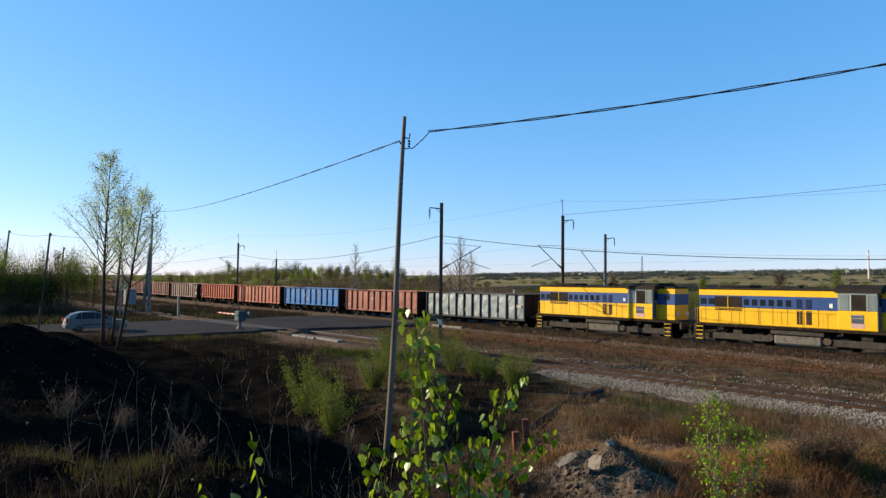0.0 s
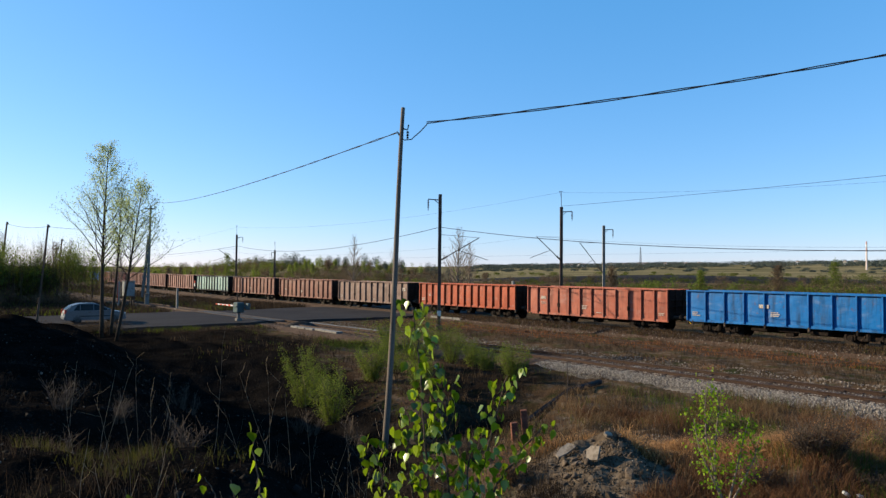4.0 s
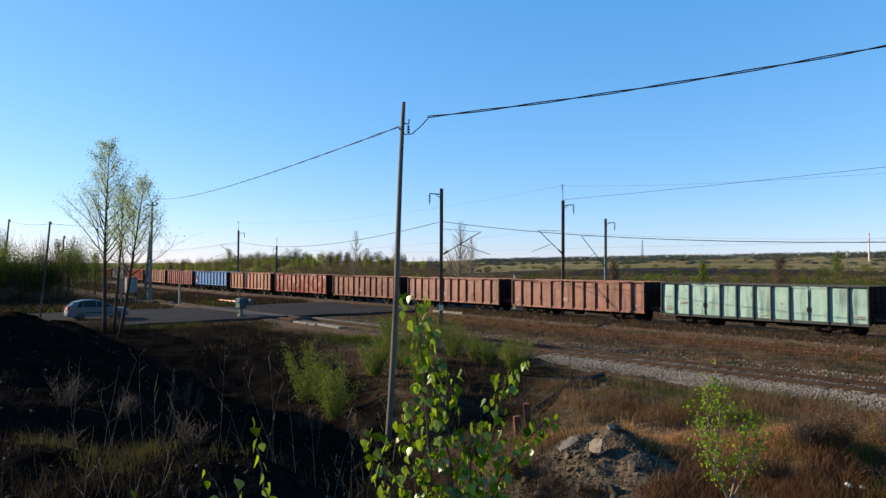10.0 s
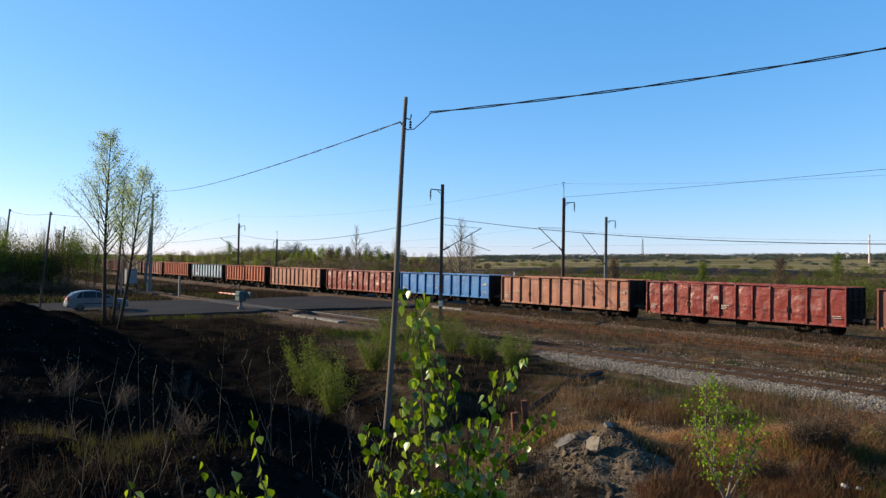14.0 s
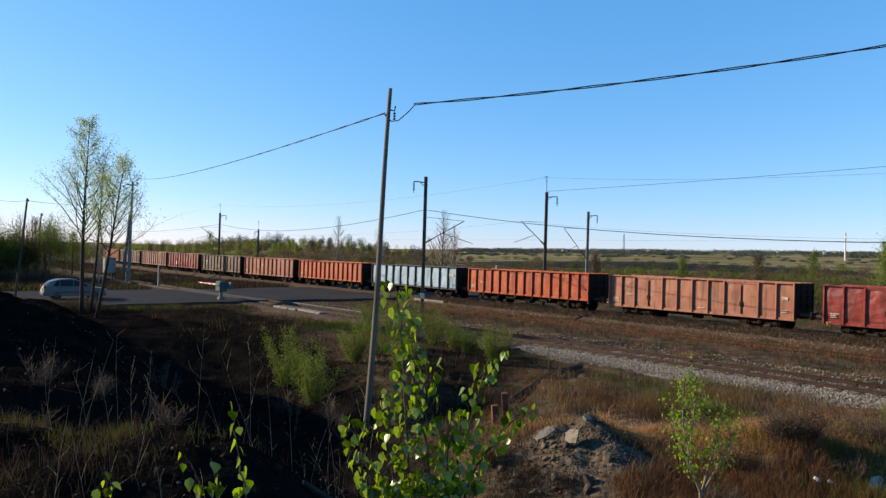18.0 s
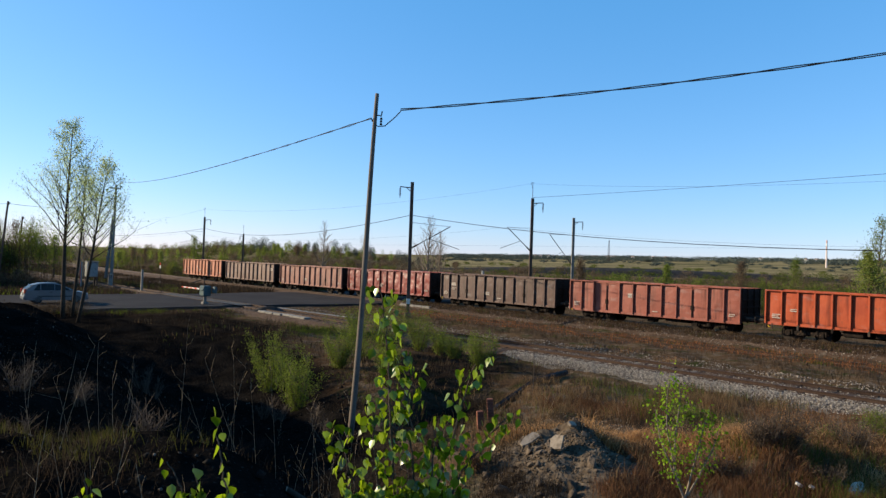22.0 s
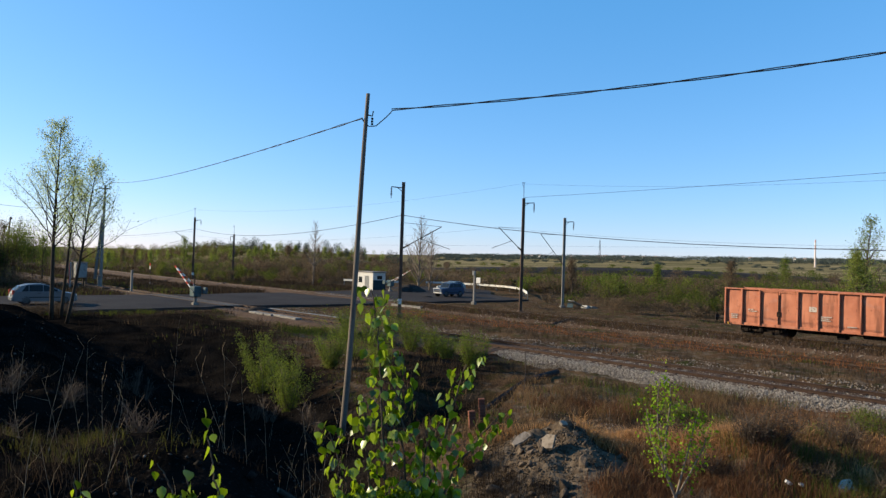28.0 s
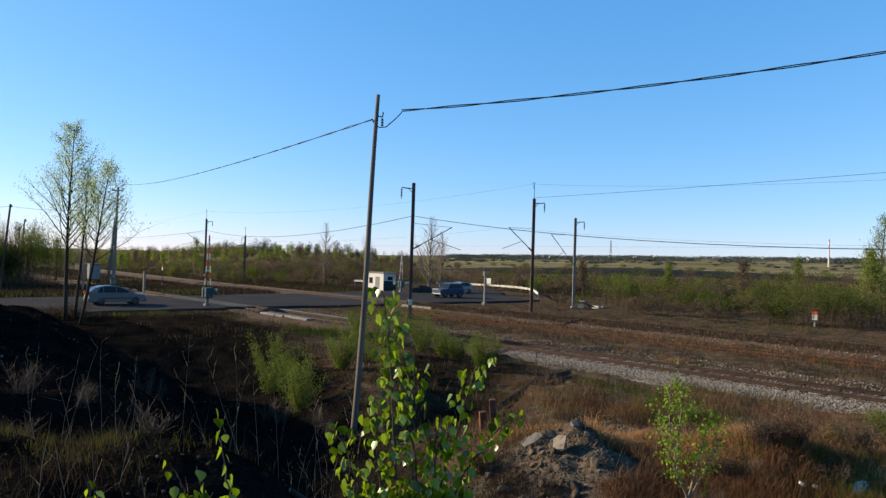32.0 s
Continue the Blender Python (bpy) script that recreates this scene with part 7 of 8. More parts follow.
def bend_weeds(name, mm, n, h, label, seed, bands):
    """Rough weeds along the tracks towards the bend, in bands across them."""
    rs = np.random.RandomState(seed)
    lo, hi = np.array([q[0] for q in bands]), np.array([q[1] for q in bands])
    k = rs.randint(0, len(bands), n)
    s_, m = 66 + 110 * rs.uniform(size=n) ** 1.3, rs.uniform(lo[k], hi[k])
    bend = np.maximum(s_ - CURVE_S, 0) ** 2 / (2 * CURVE_R)
    x, y = s_ * D2[0] + (m + bend) * N2[0], s_ * D2[1] + (m + bend) * N2[1]
    keep = (s_ > 67 + 0.25 * np.maximum(0, m - 30)) & (np.hypot(x - 0.6, y - 88.5) > 3) & (wave(x, y, 0.35, seed) > -0.75)
    x, y = x[keep], y[keep]
    z = np.maximum(land(x, y), np.where(np.abs(m[keep] - N_MID) < 3, -0.46, -2.0) + 0.0045 * np.clip(s_[keep] - 62, 0, 110))
    v, f = blades(np.stack([x, y, z - 0.03], -1), h * rs.uniform(0.5, 1.2, len(x)), np.full(len(x), 0.05), 0.6, rs)
    bulk(name, v, f, mm, label, "grass")


bend_weeds("dark_weeds", M_DARKWEED, 50000, 0.5, "dark dead weeds along the tracks towards the bend", 101, ((46.5, 64), (28.0, 40.5), (6, 24)))
bend_weeds("dull_weeds", M_DARKGRASS, 30000, 0.45, "dull brown weeds along the tracks towards the bend", 102, ((46.5, 64), (28.0, 40.5), (6, 24)))
bend_weeds("fresh_grass", M_GREENGRASS, 14000, 0.4, "green weeds along the tracks towards the bend", 103, ((47, 54), (28.0, 33), (10, 24)))


def shoulder_weeds(name, mm, n, h, label, seed, thin):
    """Weeds on the crest of the ballast in front of the main track."""
    rs = np.random.RandomState(seed)
    s_, dn = rs.uniform(-30, 47.5, n), rs.uniform(-2.75, -1.62, n)
    keep = wave(s_, dn * 2.0, 1.7, seed) + 0.7 * wave(s_, dn * 3.0, 4.9, seed + 2) > thin
    s_, dn = s_[keep], dn[keep]
    m = N_MAIN + dn
    z = np.interp(dn, [-2.7, -2.2, -1.75, -1.3], [-0.2, 0.06, 0.05, -0.15])
    base = np.stack([s_ * D2[0] + m * N2[0], s_ * D2[1] + m * N2[1], z - 0.03], -1)
    v, f = blades(base, h * rs.uniform(0.4, 1.2, len(s_)), np.full(len(s_), 0.02), 0.5, rs)
    bulk(name, v, f, mm, label, "grass")


shoulder_weeds("dull_weeds", M_DARKGRASS, 22000, 0.3, "dull weeds on the shoulder of the main track", 86, -0.9)
shoulder_weeds("dry_grass", M_DRYGRASS, 12000, 0.26, "dry tan grass on the shoulder of the main track", 96, -0.3)
shoulder_weeds("fresh_grass", M_GREENGRASS, 6000, 0.24, "green weeds on the shoulder of the main track", 97, 0.5)
turf("dull_weeds", M_DARKGRASS, 46000, (-20, 50, 18, 80), 0.22, 0.022, 0.8, "dull weeds between and behind the tracks", 83, lambda x, y, s, m, rs: (((m > 28.6) & (m < 41)) | ((m > 46) & (m < 62))) & (s < 48))
turf("fresh_grass", M_GREENGRASS, 20000, (-12, 46, 20, 80), 0.2, 0.02, 0.7, "scattered green weeds between the tracks", 84, lambda x, y, s, m, rs: (((m > 28.6) & (m < 41)) | ((m > 46) & (m < 62))) & (s < 48) & patch(x, y, 0.35, 7, 0.25), 0.4)
turf("dry_grass", M_DARKGRASS, 60000, (-70, 0, 60, 140), 0.4, 0.03, 0.7, "dull dry grass along the tracks towards the bend", 85, lambda x, y, s, m, rs: (s > 65) & (m > 4) & (m < 62) & (np.abs(m - N_MAIN) > 3))


turf("dead_weeds", M_DEADWEED, 30000, (3.5, 15.0, 11.5, 20.0), 0.34, 0.008, 0.6, "dark brown dead weeds on the verge", 99, lambda x, y, s, m, rs: (m < 23) & patch(x, y, 1.5, 14, 0.0), 0.2)
turf("dead_weeds", M_DEADWEED, 12000, (3.4, 6.2, 9.3, 12.4), 0.34, 0.006, 0.5, "dense dark russet dead stems on the verge", 100, None, 0.2)
turf("dead_weeds", M_DEADWEED, 20000, (3.5, 8.0, 9.3, 13.2), 0.36, 0.006, 0.5, "thicket of thin dark russet dead stems on the verge", 92, lambda x, y, s, m, rs: patch(x, y, 1.2, 7, 0.0), 0.16)
turf("dead_weeds", M_DARKWEED, 16000, (0.2, 4.0, 9.4, 12.6), 0.24, 0.006, 0.7, "thin dark dead stems below a heap", 93, lambda x, y, s, m, rs: patch(x, y, 1.8, 3, -0.3), 0.14, 0.6)
turf("green_weeds", M_GREENGRASS, 15000, (7.0, 15.5, 10.6, 17.5), 0.5, 0.009, 0.55, "tall grey-green weeds among dry grass", 94, lambda x, y, s, m, rs: (m < 23) & patch(x, y, 0.9, 12, 0.1), 0.26)


turf("fresh_grass", M_GREENGRASS, 9000, (-7.5, -0.5, 36, 46), 0.34, 0.014, 0.6, "lush green grass beside the old track", 98, lambda x, y, s, m, rs: (m > 20.5) & (m < 31) & patch(x, y, 0.6, 5, -0.6), 0.5, 0.3)


def stalks():
    """Tall dry weed stalks with side shoots."""
    rs = np.random.RandomState(91)
    me = Mesh()
    spots = [(rs.uniform(-6.5, -1.6), rs.uniform(5, 10.5)) for _ in range(24)] + [(rs.uniform(-2.6, 0.6), rs.uniform(7.0, 10)) for _ in range(34)] + [(rs.uniform(-7, 5), rs.uniform(11, 20)) for _ in range(26)]
    for x, y in spots:
        h = rs.uniform(0.5, 1.35)
        p, d = np.array([x, y, float(land(x, y)) - 0.03]), np.array([rs.normal(0, 0.16), rs.normal(0, 0.16), 1.0])
        pts = [p]
        for k in range(6):
            d = d + rs.normal(0, 0.045, 3)
            pts.append(pts[-1] + d / np.linalg.norm(d) * h / 6)
        me.tube(pts, list(np.linspace(0.0022, 0.0009, 7)), 4, cap=False)
        for k in range(1, 7):
            if rs.uniform() < 0.6:
                e = pts[k] + np.array([rs.normal(0, 0.09), rs.normal(0, 0.09), rs.uniform(0.05, 0.22)])
                me.tube([pts[k], (pts[k] + e) / 2 + rs.normal(0, 0.012, 3), e], [0.0014, 0.0011, 0.0007], 3, cap=False)
    ob = part("dry_stalks", me, M_STALK)
    tagged(ob, "tall pale dry weed stalks on the bank", "weeds", kind="stuff")


stalks()


def side_pole(x, y, top, label):
    z = wood_at(x, y) - 0.2
    p = thing("utility_pole", label, "utility pole", "side poles", at=pose(x, y, z, 0, 5.0, 0))
    part("shaft", Mesh().tube([(0, 0, 0), (0.02, 0, (top - z) * 0.5), (0, 0, top - z)], [0.14, 0.12, 0.1], 8), M_MAST, p)
    part("cross_arm", Mesh().box(-0.12, 0.22, -0.05, 0.05, top - z - 0.35, top - z - 0.25, 0.01), M_MAST, p)
    part("insulator", Mesh().tube([(0.18, 0, top - z - 0.25), (0.18, 0, top - z - 0.1)], 0.05, 8), M_STEEL, p)


side_pole(-59.6, 90.0, 10.2, "dark timber utility pole among green bushes")
side_pole(-57.7, 100.0, 8.45, "dark timber utility pole among green bushes")
side_pole(-46.9, 78.0, 9.1, "dark timber utility pole beside the road")
wire("telephone_cable", [(-58.7, 90.0, 9.9, 0.3), (-46.1, 78.0, 8.8, 0.5), (-43.3, 98.4, 10.5, 0.0)], 0.02, "thin dark cable between timber poles", 10)
fx, fy = -19.0, 31.5
fp = thing("fence_post", "short dark leaning timber post on the ridge", "post", at=pose(fx, fy, wood_at(fx, fy) - 0.3, 0, 4, 0))
part("shaft", Mesh().box(-0.04, 0.04, -0.04, 0.04, 0, 1.4, 0.012), M_MAST, fp)

# ---- rubble ----
M_STONE = mat("grey_rubble_stone", (0.1, 0.076, 0.056), (0.07, 0.053, 0.039), (0.04, 0.03, 0.022), scale=5, fine=30, vary=0.3)
M_SLAB = mat("pale_broken_slab", (0.2, 0.168, 0.135), (0.16, 0.132, 0.106), (0.1, 0.08, 0.062), scale=4, fine=25, vary=0.1)
M_BRICK = mat("weathered_brick", (0.15, 0.065, 0.0425), (0.12, 0.05, 0.035), (0.08, 0.04, 0.03), scale=5, fine=30, vary=0.15)


def rock(seed, flat=0.75):
    rs = np.random.RandomState(seed)
    bm = bmesh.new()
    bmesh.ops.create_icosphere(bm, subdivisions=2, radius=1.0)
    cuts = unit(9, rs)
    off = rs.uniform(0.5, 0.85, 9)
    for v in bm.verts:
        p = np.array(v.co)
        for c, o in zip(cuts, off):
            q = p.dot(c)
            if q > o:
                p = p - c * (q - o)
        v.co = Vector(p * [1.0, 0.8, flat] + rs.normal(0, 0.015, 3))
    me = bpy.data.meshes.new("stone")
    bm.to_mesh(me)
    bm.free()
    return me


ROCKS = [rock(200 + i, (0.8, 0.6, 0.7, 0.5, 0.75)[i]) for i in range(5)]
for r in ROCKS:
    r.materials.append(M_STONE)


def rubble():
    rs = np.random.RandomState(17)
    heap = thing("rubble_heap", "heap of grey rubble stones and broken slabs on the verge", "rubble heap", at=pose(0, 0, 0))
    for i in range(110):
        a, q = rs.uniform(0, 6.28), abs(rs.normal(0, 0.6))
        x, y = 2.7 + math.cos(a) * q * 1.5, 12.9 + math.sin(a) * q * 1.5
        k = 0.035 + 0.09 * rs.uniform() ** 3
        m = pose(x, y, wood_at(x, y) + k * 0.25, rs.uniform(0, 360), rs.uniform(0, 360), rs.uniform(0, 360)) @ Matrix.Scale(k, 4)
        part("stone", ROCKS[i % 5], None, heap, at=m)
    # gravel over the whole heap, and pale chips on the black bank
    n = 6000
    g = rs.normal(0, 1, (n, 2)) * [0.85, 0.95] + [2.75, 13.1]
    chips(g[:, 0], g[:, 1], 0.007 + 0.026 * rs.uniform(size=n) ** 3, rs, "gravel", leaf_mat("brown_gravel", (0.1, 0.075, 0.053), (0.035, 0.026, 0.018), 0.0, 0.9), "fine brown-grey gravel on a heap", "gravel")
    n = 2600
    x, y = rs.uniform(-17, 2.5, n), rs.uniform(5, 24, n)
    ok = (spoil_at(x, y) > 0.5) & (np.abs(x) < 0.75 * y + 1)
    x, y = x[ok], y[ok]
    chips(x, y, 0.008 + 0.035 * rs.uniform(size=len(x)) ** 4, rs, "stone_chips", leaf_mat("slag_chip", (0.12, 0.1, 0.085), (0.012, 0.01, 0.01), 0.0, 0.9), "small grey slag chips on black soil", "stones")
    n = 1800
    x, y = rs.uniform(-17, 1.5, n), rs.uniform(5.5, 30, n)
    ok = (spoil_at(x, y) > 0.5) & (np.abs(x) < 0.75 * y + 1)
    x, y = x[ok], y[ok]
    chips(x, y, 0.02 + 0.07 * rs.uniform(size=len(x)) ** 3, rs, "soil_clods", leaf_mat("black_clod", (0.012, 0.01, 0.009), (0.003, 0.003, 0.003), 0.0, 0.9), "black soil clods on the bank", "soil")
    n = 6000
    x, y = rs.uniform(3.5, 16, n), rs.uniform(9.5, 21, n)
    chips(x, y, 0.008 + 0.03 * rs.uniform(size=n) ** 3, rs, "stone_chips", leaf_mat("verge_chip", (0.2, 0.17, 0.14), (0.06, 0.048, 0.038), 0.0, 0.9), "small grey stones among the dry grass", "stones")
    return heap


def chips(x, y, r, rs, name, mm, label, category):
    n = len(x)
    c = np.stack([x, y, land(x, y) + 0.3 * r], -1)
    base = np.array([[1, 0, 0], [-1, 0, 0], [0, 1, 0], [0, -1, 0], [0, 0, 1], [0, 0, -1]], dtype=float)
    u = np.linalg.qr(rs.normal(size=(n, 3, 3)))[0]
    v = np.einsum("nij,nkj->nki", u, base[None] * rs.uniform(0.6, 1.2, (n, 6, 1))) * r[:, None, None] + c[:, None]
    tri = np.array([[0, 2, 4], [2, 1, 4], [1, 3, 4], [3, 0, 4], [2, 0, 5], [1, 2, 5], [3, 1, 5], [0, 3, 5]])
    bulk(name, v.reshape(-1, 3), (np.arange(n)[:, None, None] * 6 + tri[None]).reshape(-1, 3), mm, label, category)


HEAP = rubble()


def slab(x, y, lx, ly, t, rx, ry, rz, label, mm=None, name="broken_slab", up=0.0, category="slab"):
    rs = np.random.RandomState(int(abs(x * 100 + y * 37)) % 9999)
    n = 7
    out = []
    for i in range(n):
        a = 2 * math.pi * i / n + rs.uniform(-0.2, 0.2)
        q = 1 / max(abs(math.cos(a)), abs(math.sin(a)))
        out.append((math.cos(a) * lx * min(q, 1.3) * rs.uniform(0.85, 1.02), math.sin(a) * ly * min(q, 1.3) * rs.uniform(0.85, 1.02)))
    me = Mesh()
    rings = [[(px * f, py * f, zz) for px, py in out] for f, zz in ((0.93, -t / 2), (1.0, -t / 2 + 0.012), (1.0, t / 2 - 0.012), (0.95, t / 2))]
    me.loft(rings)
    ob = part(name, me, mm or M_SLAB, at=pose(x, y, wood_at(x, y) + up, rx, ry, rz))
    return tagged(ob, label, category)


slab(2.82, 12.7, 0.15, 0.15, 0.05, 60, -14, -40, "pale upright broken concrete slab on a heap", up=0.18)
slab(2.45, 13.6, 0.24, 0.11, 0.05, 20, -24, 25, "pale tilted broken concrete slab on a heap", up=0.12)
slab(3.35, 13.75, 0.1, 0.07, 0.06, 30, 20, 0, "small broken stone slab on top of a heap", up=0.08)
for x, y, k, i, words in ((1.72, 12.1, 0.17, 0, "grey boulder at the foot of a rubble heap"), (2.9, 11.75, 0.15, 1, "pale boulder at the foot of a rubble heap"), (3.35, 12.2, 0.15, 2, "upright grey stone in a rubble heap"), (2.35, 12.0, 0.09, 3, "pale cobble at the foot of a rubble heap"), (2.3, 12.6, 0.08, 4, "pale cobble on a rubble heap")):
    ob = new("boulder", ROCKS[i].copy())
    ob.matrix_basis = pose(x, y, wood_at(x, y) + k * 0.35, 20 * i, 50 * i, 35 * i) @ Matrix.Scale(k, 4)
    tagged(ob, words, "boulder")
for x, y, h, rz in ((1.78, 16.6, 0.62, 10), (2.08, 16.9, 0.85, -6)):
    z = wood_at(x, y)
    ob = thing("brick_post", "short rust-red brick post in the weeds", "post", "brick posts", at=pose(x, y, z - 0.1, 2, -5, rz))
    for k in range(int(h / 0.075)):
        part("brick", Mesh().box(-0.08, 0.08, -0.06, 0.06, 0.075 * k, 0.075 * k + 0.066, 0.008), M_BRICK, ob)
    part("mortar_core", Mesh().box(-0.072, 0.072, -0.052, 0.052, 0, h - 0.03), M_BRICK, ob)
for x, y, lx, ly, rz, words in ((8.12, 11.95, 0.26, 0.1, 35, "white broken board lying in dry grass"), (6.8, 11.5, 0.07, 0.05, 20, "white rubbish scrap lying in dry grass"), (7.0, 11.45, 0.05, 0.05, 80, "white rubbish scrap lying in dry grass"), (8.3, 11.9, 0.07, 0.06, 10, "pale stone scrap lying in dry grass")):
    slab(x, y, lx, ly, 0.05, 20, -32 if lx > 0.2 else 25, rz, words, M_WHITEPAINT, "litter_scrap", 0.24 if lx > 0.2 else 0.14, "litter")
log = thing("broken_branch", "short broken brown branch with a pale cut end", "branch")
part("bark", Mesh().tube([(-1.3, 7.5, wood_at(-1.3, 7.5) + 0.05), (-1.0, 7.46, wood_at(-1.0, 7.46) + 0.06), (-0.72, 7.42, wood_at(-0.72, 7.42) + 0.05)], [0.035, 0.032, 0.024], 8), M_DARKBARK, log, smooth=True)
part("cut_end", Mesh().tube([(-1.312, 7.5, wood_at(-1.3, 7.5) + 0.05), (-1.299, 7.5, wood_at(-1.3, 7.5) + 0.05)], 0.033, 8), M_SLAB, log, "pale cut end")
slab(-2.2, 11.0, 0.06, 0.045, 0.06, 10, 10, 0, "small orange-red brick fragment on black soil", M_BRICK, "brick_fragment", 0.05, "brick")
stick = thing("bare_sapling", "thin bare upright sapling stem on the verge", "sapling", at=pose(3.95, 21.6, wood_at(3.95, 21.6) - 0.05))
part("stem", Mesh().tube([(0, 0, 0), (0.02, 0.01, 0.7), (-0.01, 0, 1.4), (0.03, 0, 2.0)], [0.014, 0.012, 0.008, 0.004], 6), M_TWIG, stick)
part("twig", Mesh().tube([(0, 0, 1.2), (0.1, 0.02, 1.5)], [0.005, 0.003], 4).tube([(0.0, 0, 1.5), (-0.08, 0.02, 1.75)], [0.004, 0.002], 4), M_TWIG, stick)
# old beam lying down the slope to the ballast
bx0, by0, bx1, by1 = 2.5, 20.3, 6.0, 25.9
beam = thing("old_beam", "dark old rail beam lying across the slope", "beam")
part("beam", Mesh().tube([(bx0, by0, wood_at(bx0, by0) + 0.08), ((bx0 + bx1) / 2, (by0 + by1) / 2, wood_at((bx0 + bx1) / 2, (by0 + by1) / 2) + 0.1), (bx1, by1, -0.22)], 0.1, 6), M_COAL, beam)


# ---- foreground saplings ----
def leaf_shape(w):
    """A broad pointed leaf, folded along its middle and drooping; stalk at the origin, tip along -z."""
    me = Mesh()
    mid = [(0, 0.0, 0), (0, 0.02, -0.25), (0, 0.03, -0.55), (0, 0.0, -1.0)]
    lf = [(-0.0, 0, 0), (-0.36 * w, 0.1, -0.18), (-0.4 * w, 0.1, -0.45), (0, 0, -1.0)]
    v = mid + [(x, y, z) for x, y, z in lf[1:3]] + [(-x, y, z) for x, y, z in lf[1:3]]
    me.add(v, [(0, 4, 1), (1, 4, 5, 2), (2, 5, 3), (0, 1, 6), (1, 2, 7, 6), (2, 3, 7)])
    d = bpy.data.meshes.new("leaf")
    d.from_pydata(me.v, [], me.f)
    d.materials.append(M_LEAF)
    d.shade_smooth()
    return d


LEAVES = [leaf_shape(w) for w in (1.0, 1.15, 0.85)]


def sapling(name, label, stems, size, seed, gap, extra=1, reach=0.05, thick=0.006):
    """stems: lists of points from the ground up. Each leaf is a part."""
    rs = np.random.RandomState(seed)
    x, y = stems[0][0][0], stems[0][0][1]
    t = thing(name, label, "sapling")
    for pts in stems:
        pts = [np.array(p, dtype=float) for p in pts]
        path = []
        for a, b in zip(pts[:-1], pts[1:]):
            for k in range(5):
                path.append(a + (b - a) * k / 5 + rs.normal(0, 0.003, 3))
        path.append(pts[-1])
        part("stem", Mesh().tube(path, list(np.linspace(thick, thick * 0.35, len(path))), 6), M_TWIG, t)
        run_ = 0.0
        for a, b in zip(path[:-1], path[1:]):
            run_ += float(np.linalg.norm(b - a))
            if b[2] < pts[0][2] + 0.1:
                continue
            while run_ > gap:
                run_ -= gap
                for _ in range(extra):
                    ang = rs.uniform(0, 6.28)
                    o = np.array([math.cos(ang), math.sin(ang), rs.uniform(-0.1, 0.7)]) * reach * rs.uniform(0.5, 1.3)
                    e = b + o
                    s = size * rs.uniform(0.65, 1.2)
                    m = Matrix.Translation(e) @ Euler((rs.normal(0.15, 0.36), rs.normal(0, 0.34), rs.uniform(0, 6.28))).to_matrix().to_4x4() @ Matrix.Scale(s, 4)
                    part("leaf", LEAVES[rs.randint(3)], None, t, at=m)
    return t


def floor_z(x, y):
    return wood_at(x, y) - 0.03


F = floor_z(-0.05, 2.6)
sapling("poplar_sapling", "young poplar sapling with glossy bright green leaves", [
    [(-0.03, 2.6, F), (-0.04, 2.6, 2.95), (-0.072, 2.6, 3.25), (-0.089, 2.62, 3.467), (-0.105, 2.6, 3.618), (-0.13, 2.6, 3.74)],
    [(-0.02, 2.6, F), (0.035, 2.6, 2.95), (0.019, 2.58, 3.124), (-0.003, 2.6, 3.339), (0.008, 2.6, 3.48)],
    [(0.0, 2.62, F), (0.1, 2.6, 2.95), (0.16, 2.6, 3.127), (0.219, 2.64, 3.344), (0.248, 2.6, 3.46)],
    [(-0.05, 2.6, F), (-0.18, 2.6, 2.948), (-0.216, 2.57, 3.055), (-0.275, 2.6, 3.21)],
    [(0.02, 2.6, F), (0.165, 2.6, 2.954), (0.227, 2.63, 3.063), (0.332, 2.6, 3.217), (0.385, 2.6, 3.27)],
    [(0.0, 2.58, F), (0.08, 2.55, 2.9), (0.1, 2.56, 3.1), (0.1, 2.56, 3.24)],
    [(-0.04, 2.64, F), (-0.1, 2.66, 2.9), (-0.13, 2.68, 3.1), (-0.15, 2.68, 3.3)],
], 0.041, 5, 0.0135, 2, 0.05)
F2 = floor_z(-0.8, 3.0)
sapling("poplar_sprout", "thin poplar sprout with a few green leaves", [[(-0.76, 3.0, F2), (-0.774, 3.0, 2.8), (-0.801, 3.0, 2.873), (-0.818, 3.0, 2.996), (-0.845, 3.0, 3.069), (-0.812, 3.0, 3.168)]], 0.062, 6, 0.04, 1, 0.035)
sapling("poplar_sprout", "thin poplar sprout with a few green leaves", [[(-0.95, 3.0, F2), (-0.969, 3.0, 2.797), (-0.996, 3.0, 2.87), (-1.047, 3.0, 2.942)], [(-0.95, 3.0, F2), (-0.9, 3.0, 2.8), (-0.93, 3.0, 2.93)]], 0.058, 7, 0.045, 1, 0.04)
sapling("poplar_sprout", "thin poplar sprout with a few green leaves", [[(-1.37, 3.0, F2), (-1.38, 3.0, 2.79), (-1.396, 3.0, 2.887)]], 0.055, 8, 0.045, 1, 0.03)
F3 = floor_z(2.95, 7.0)


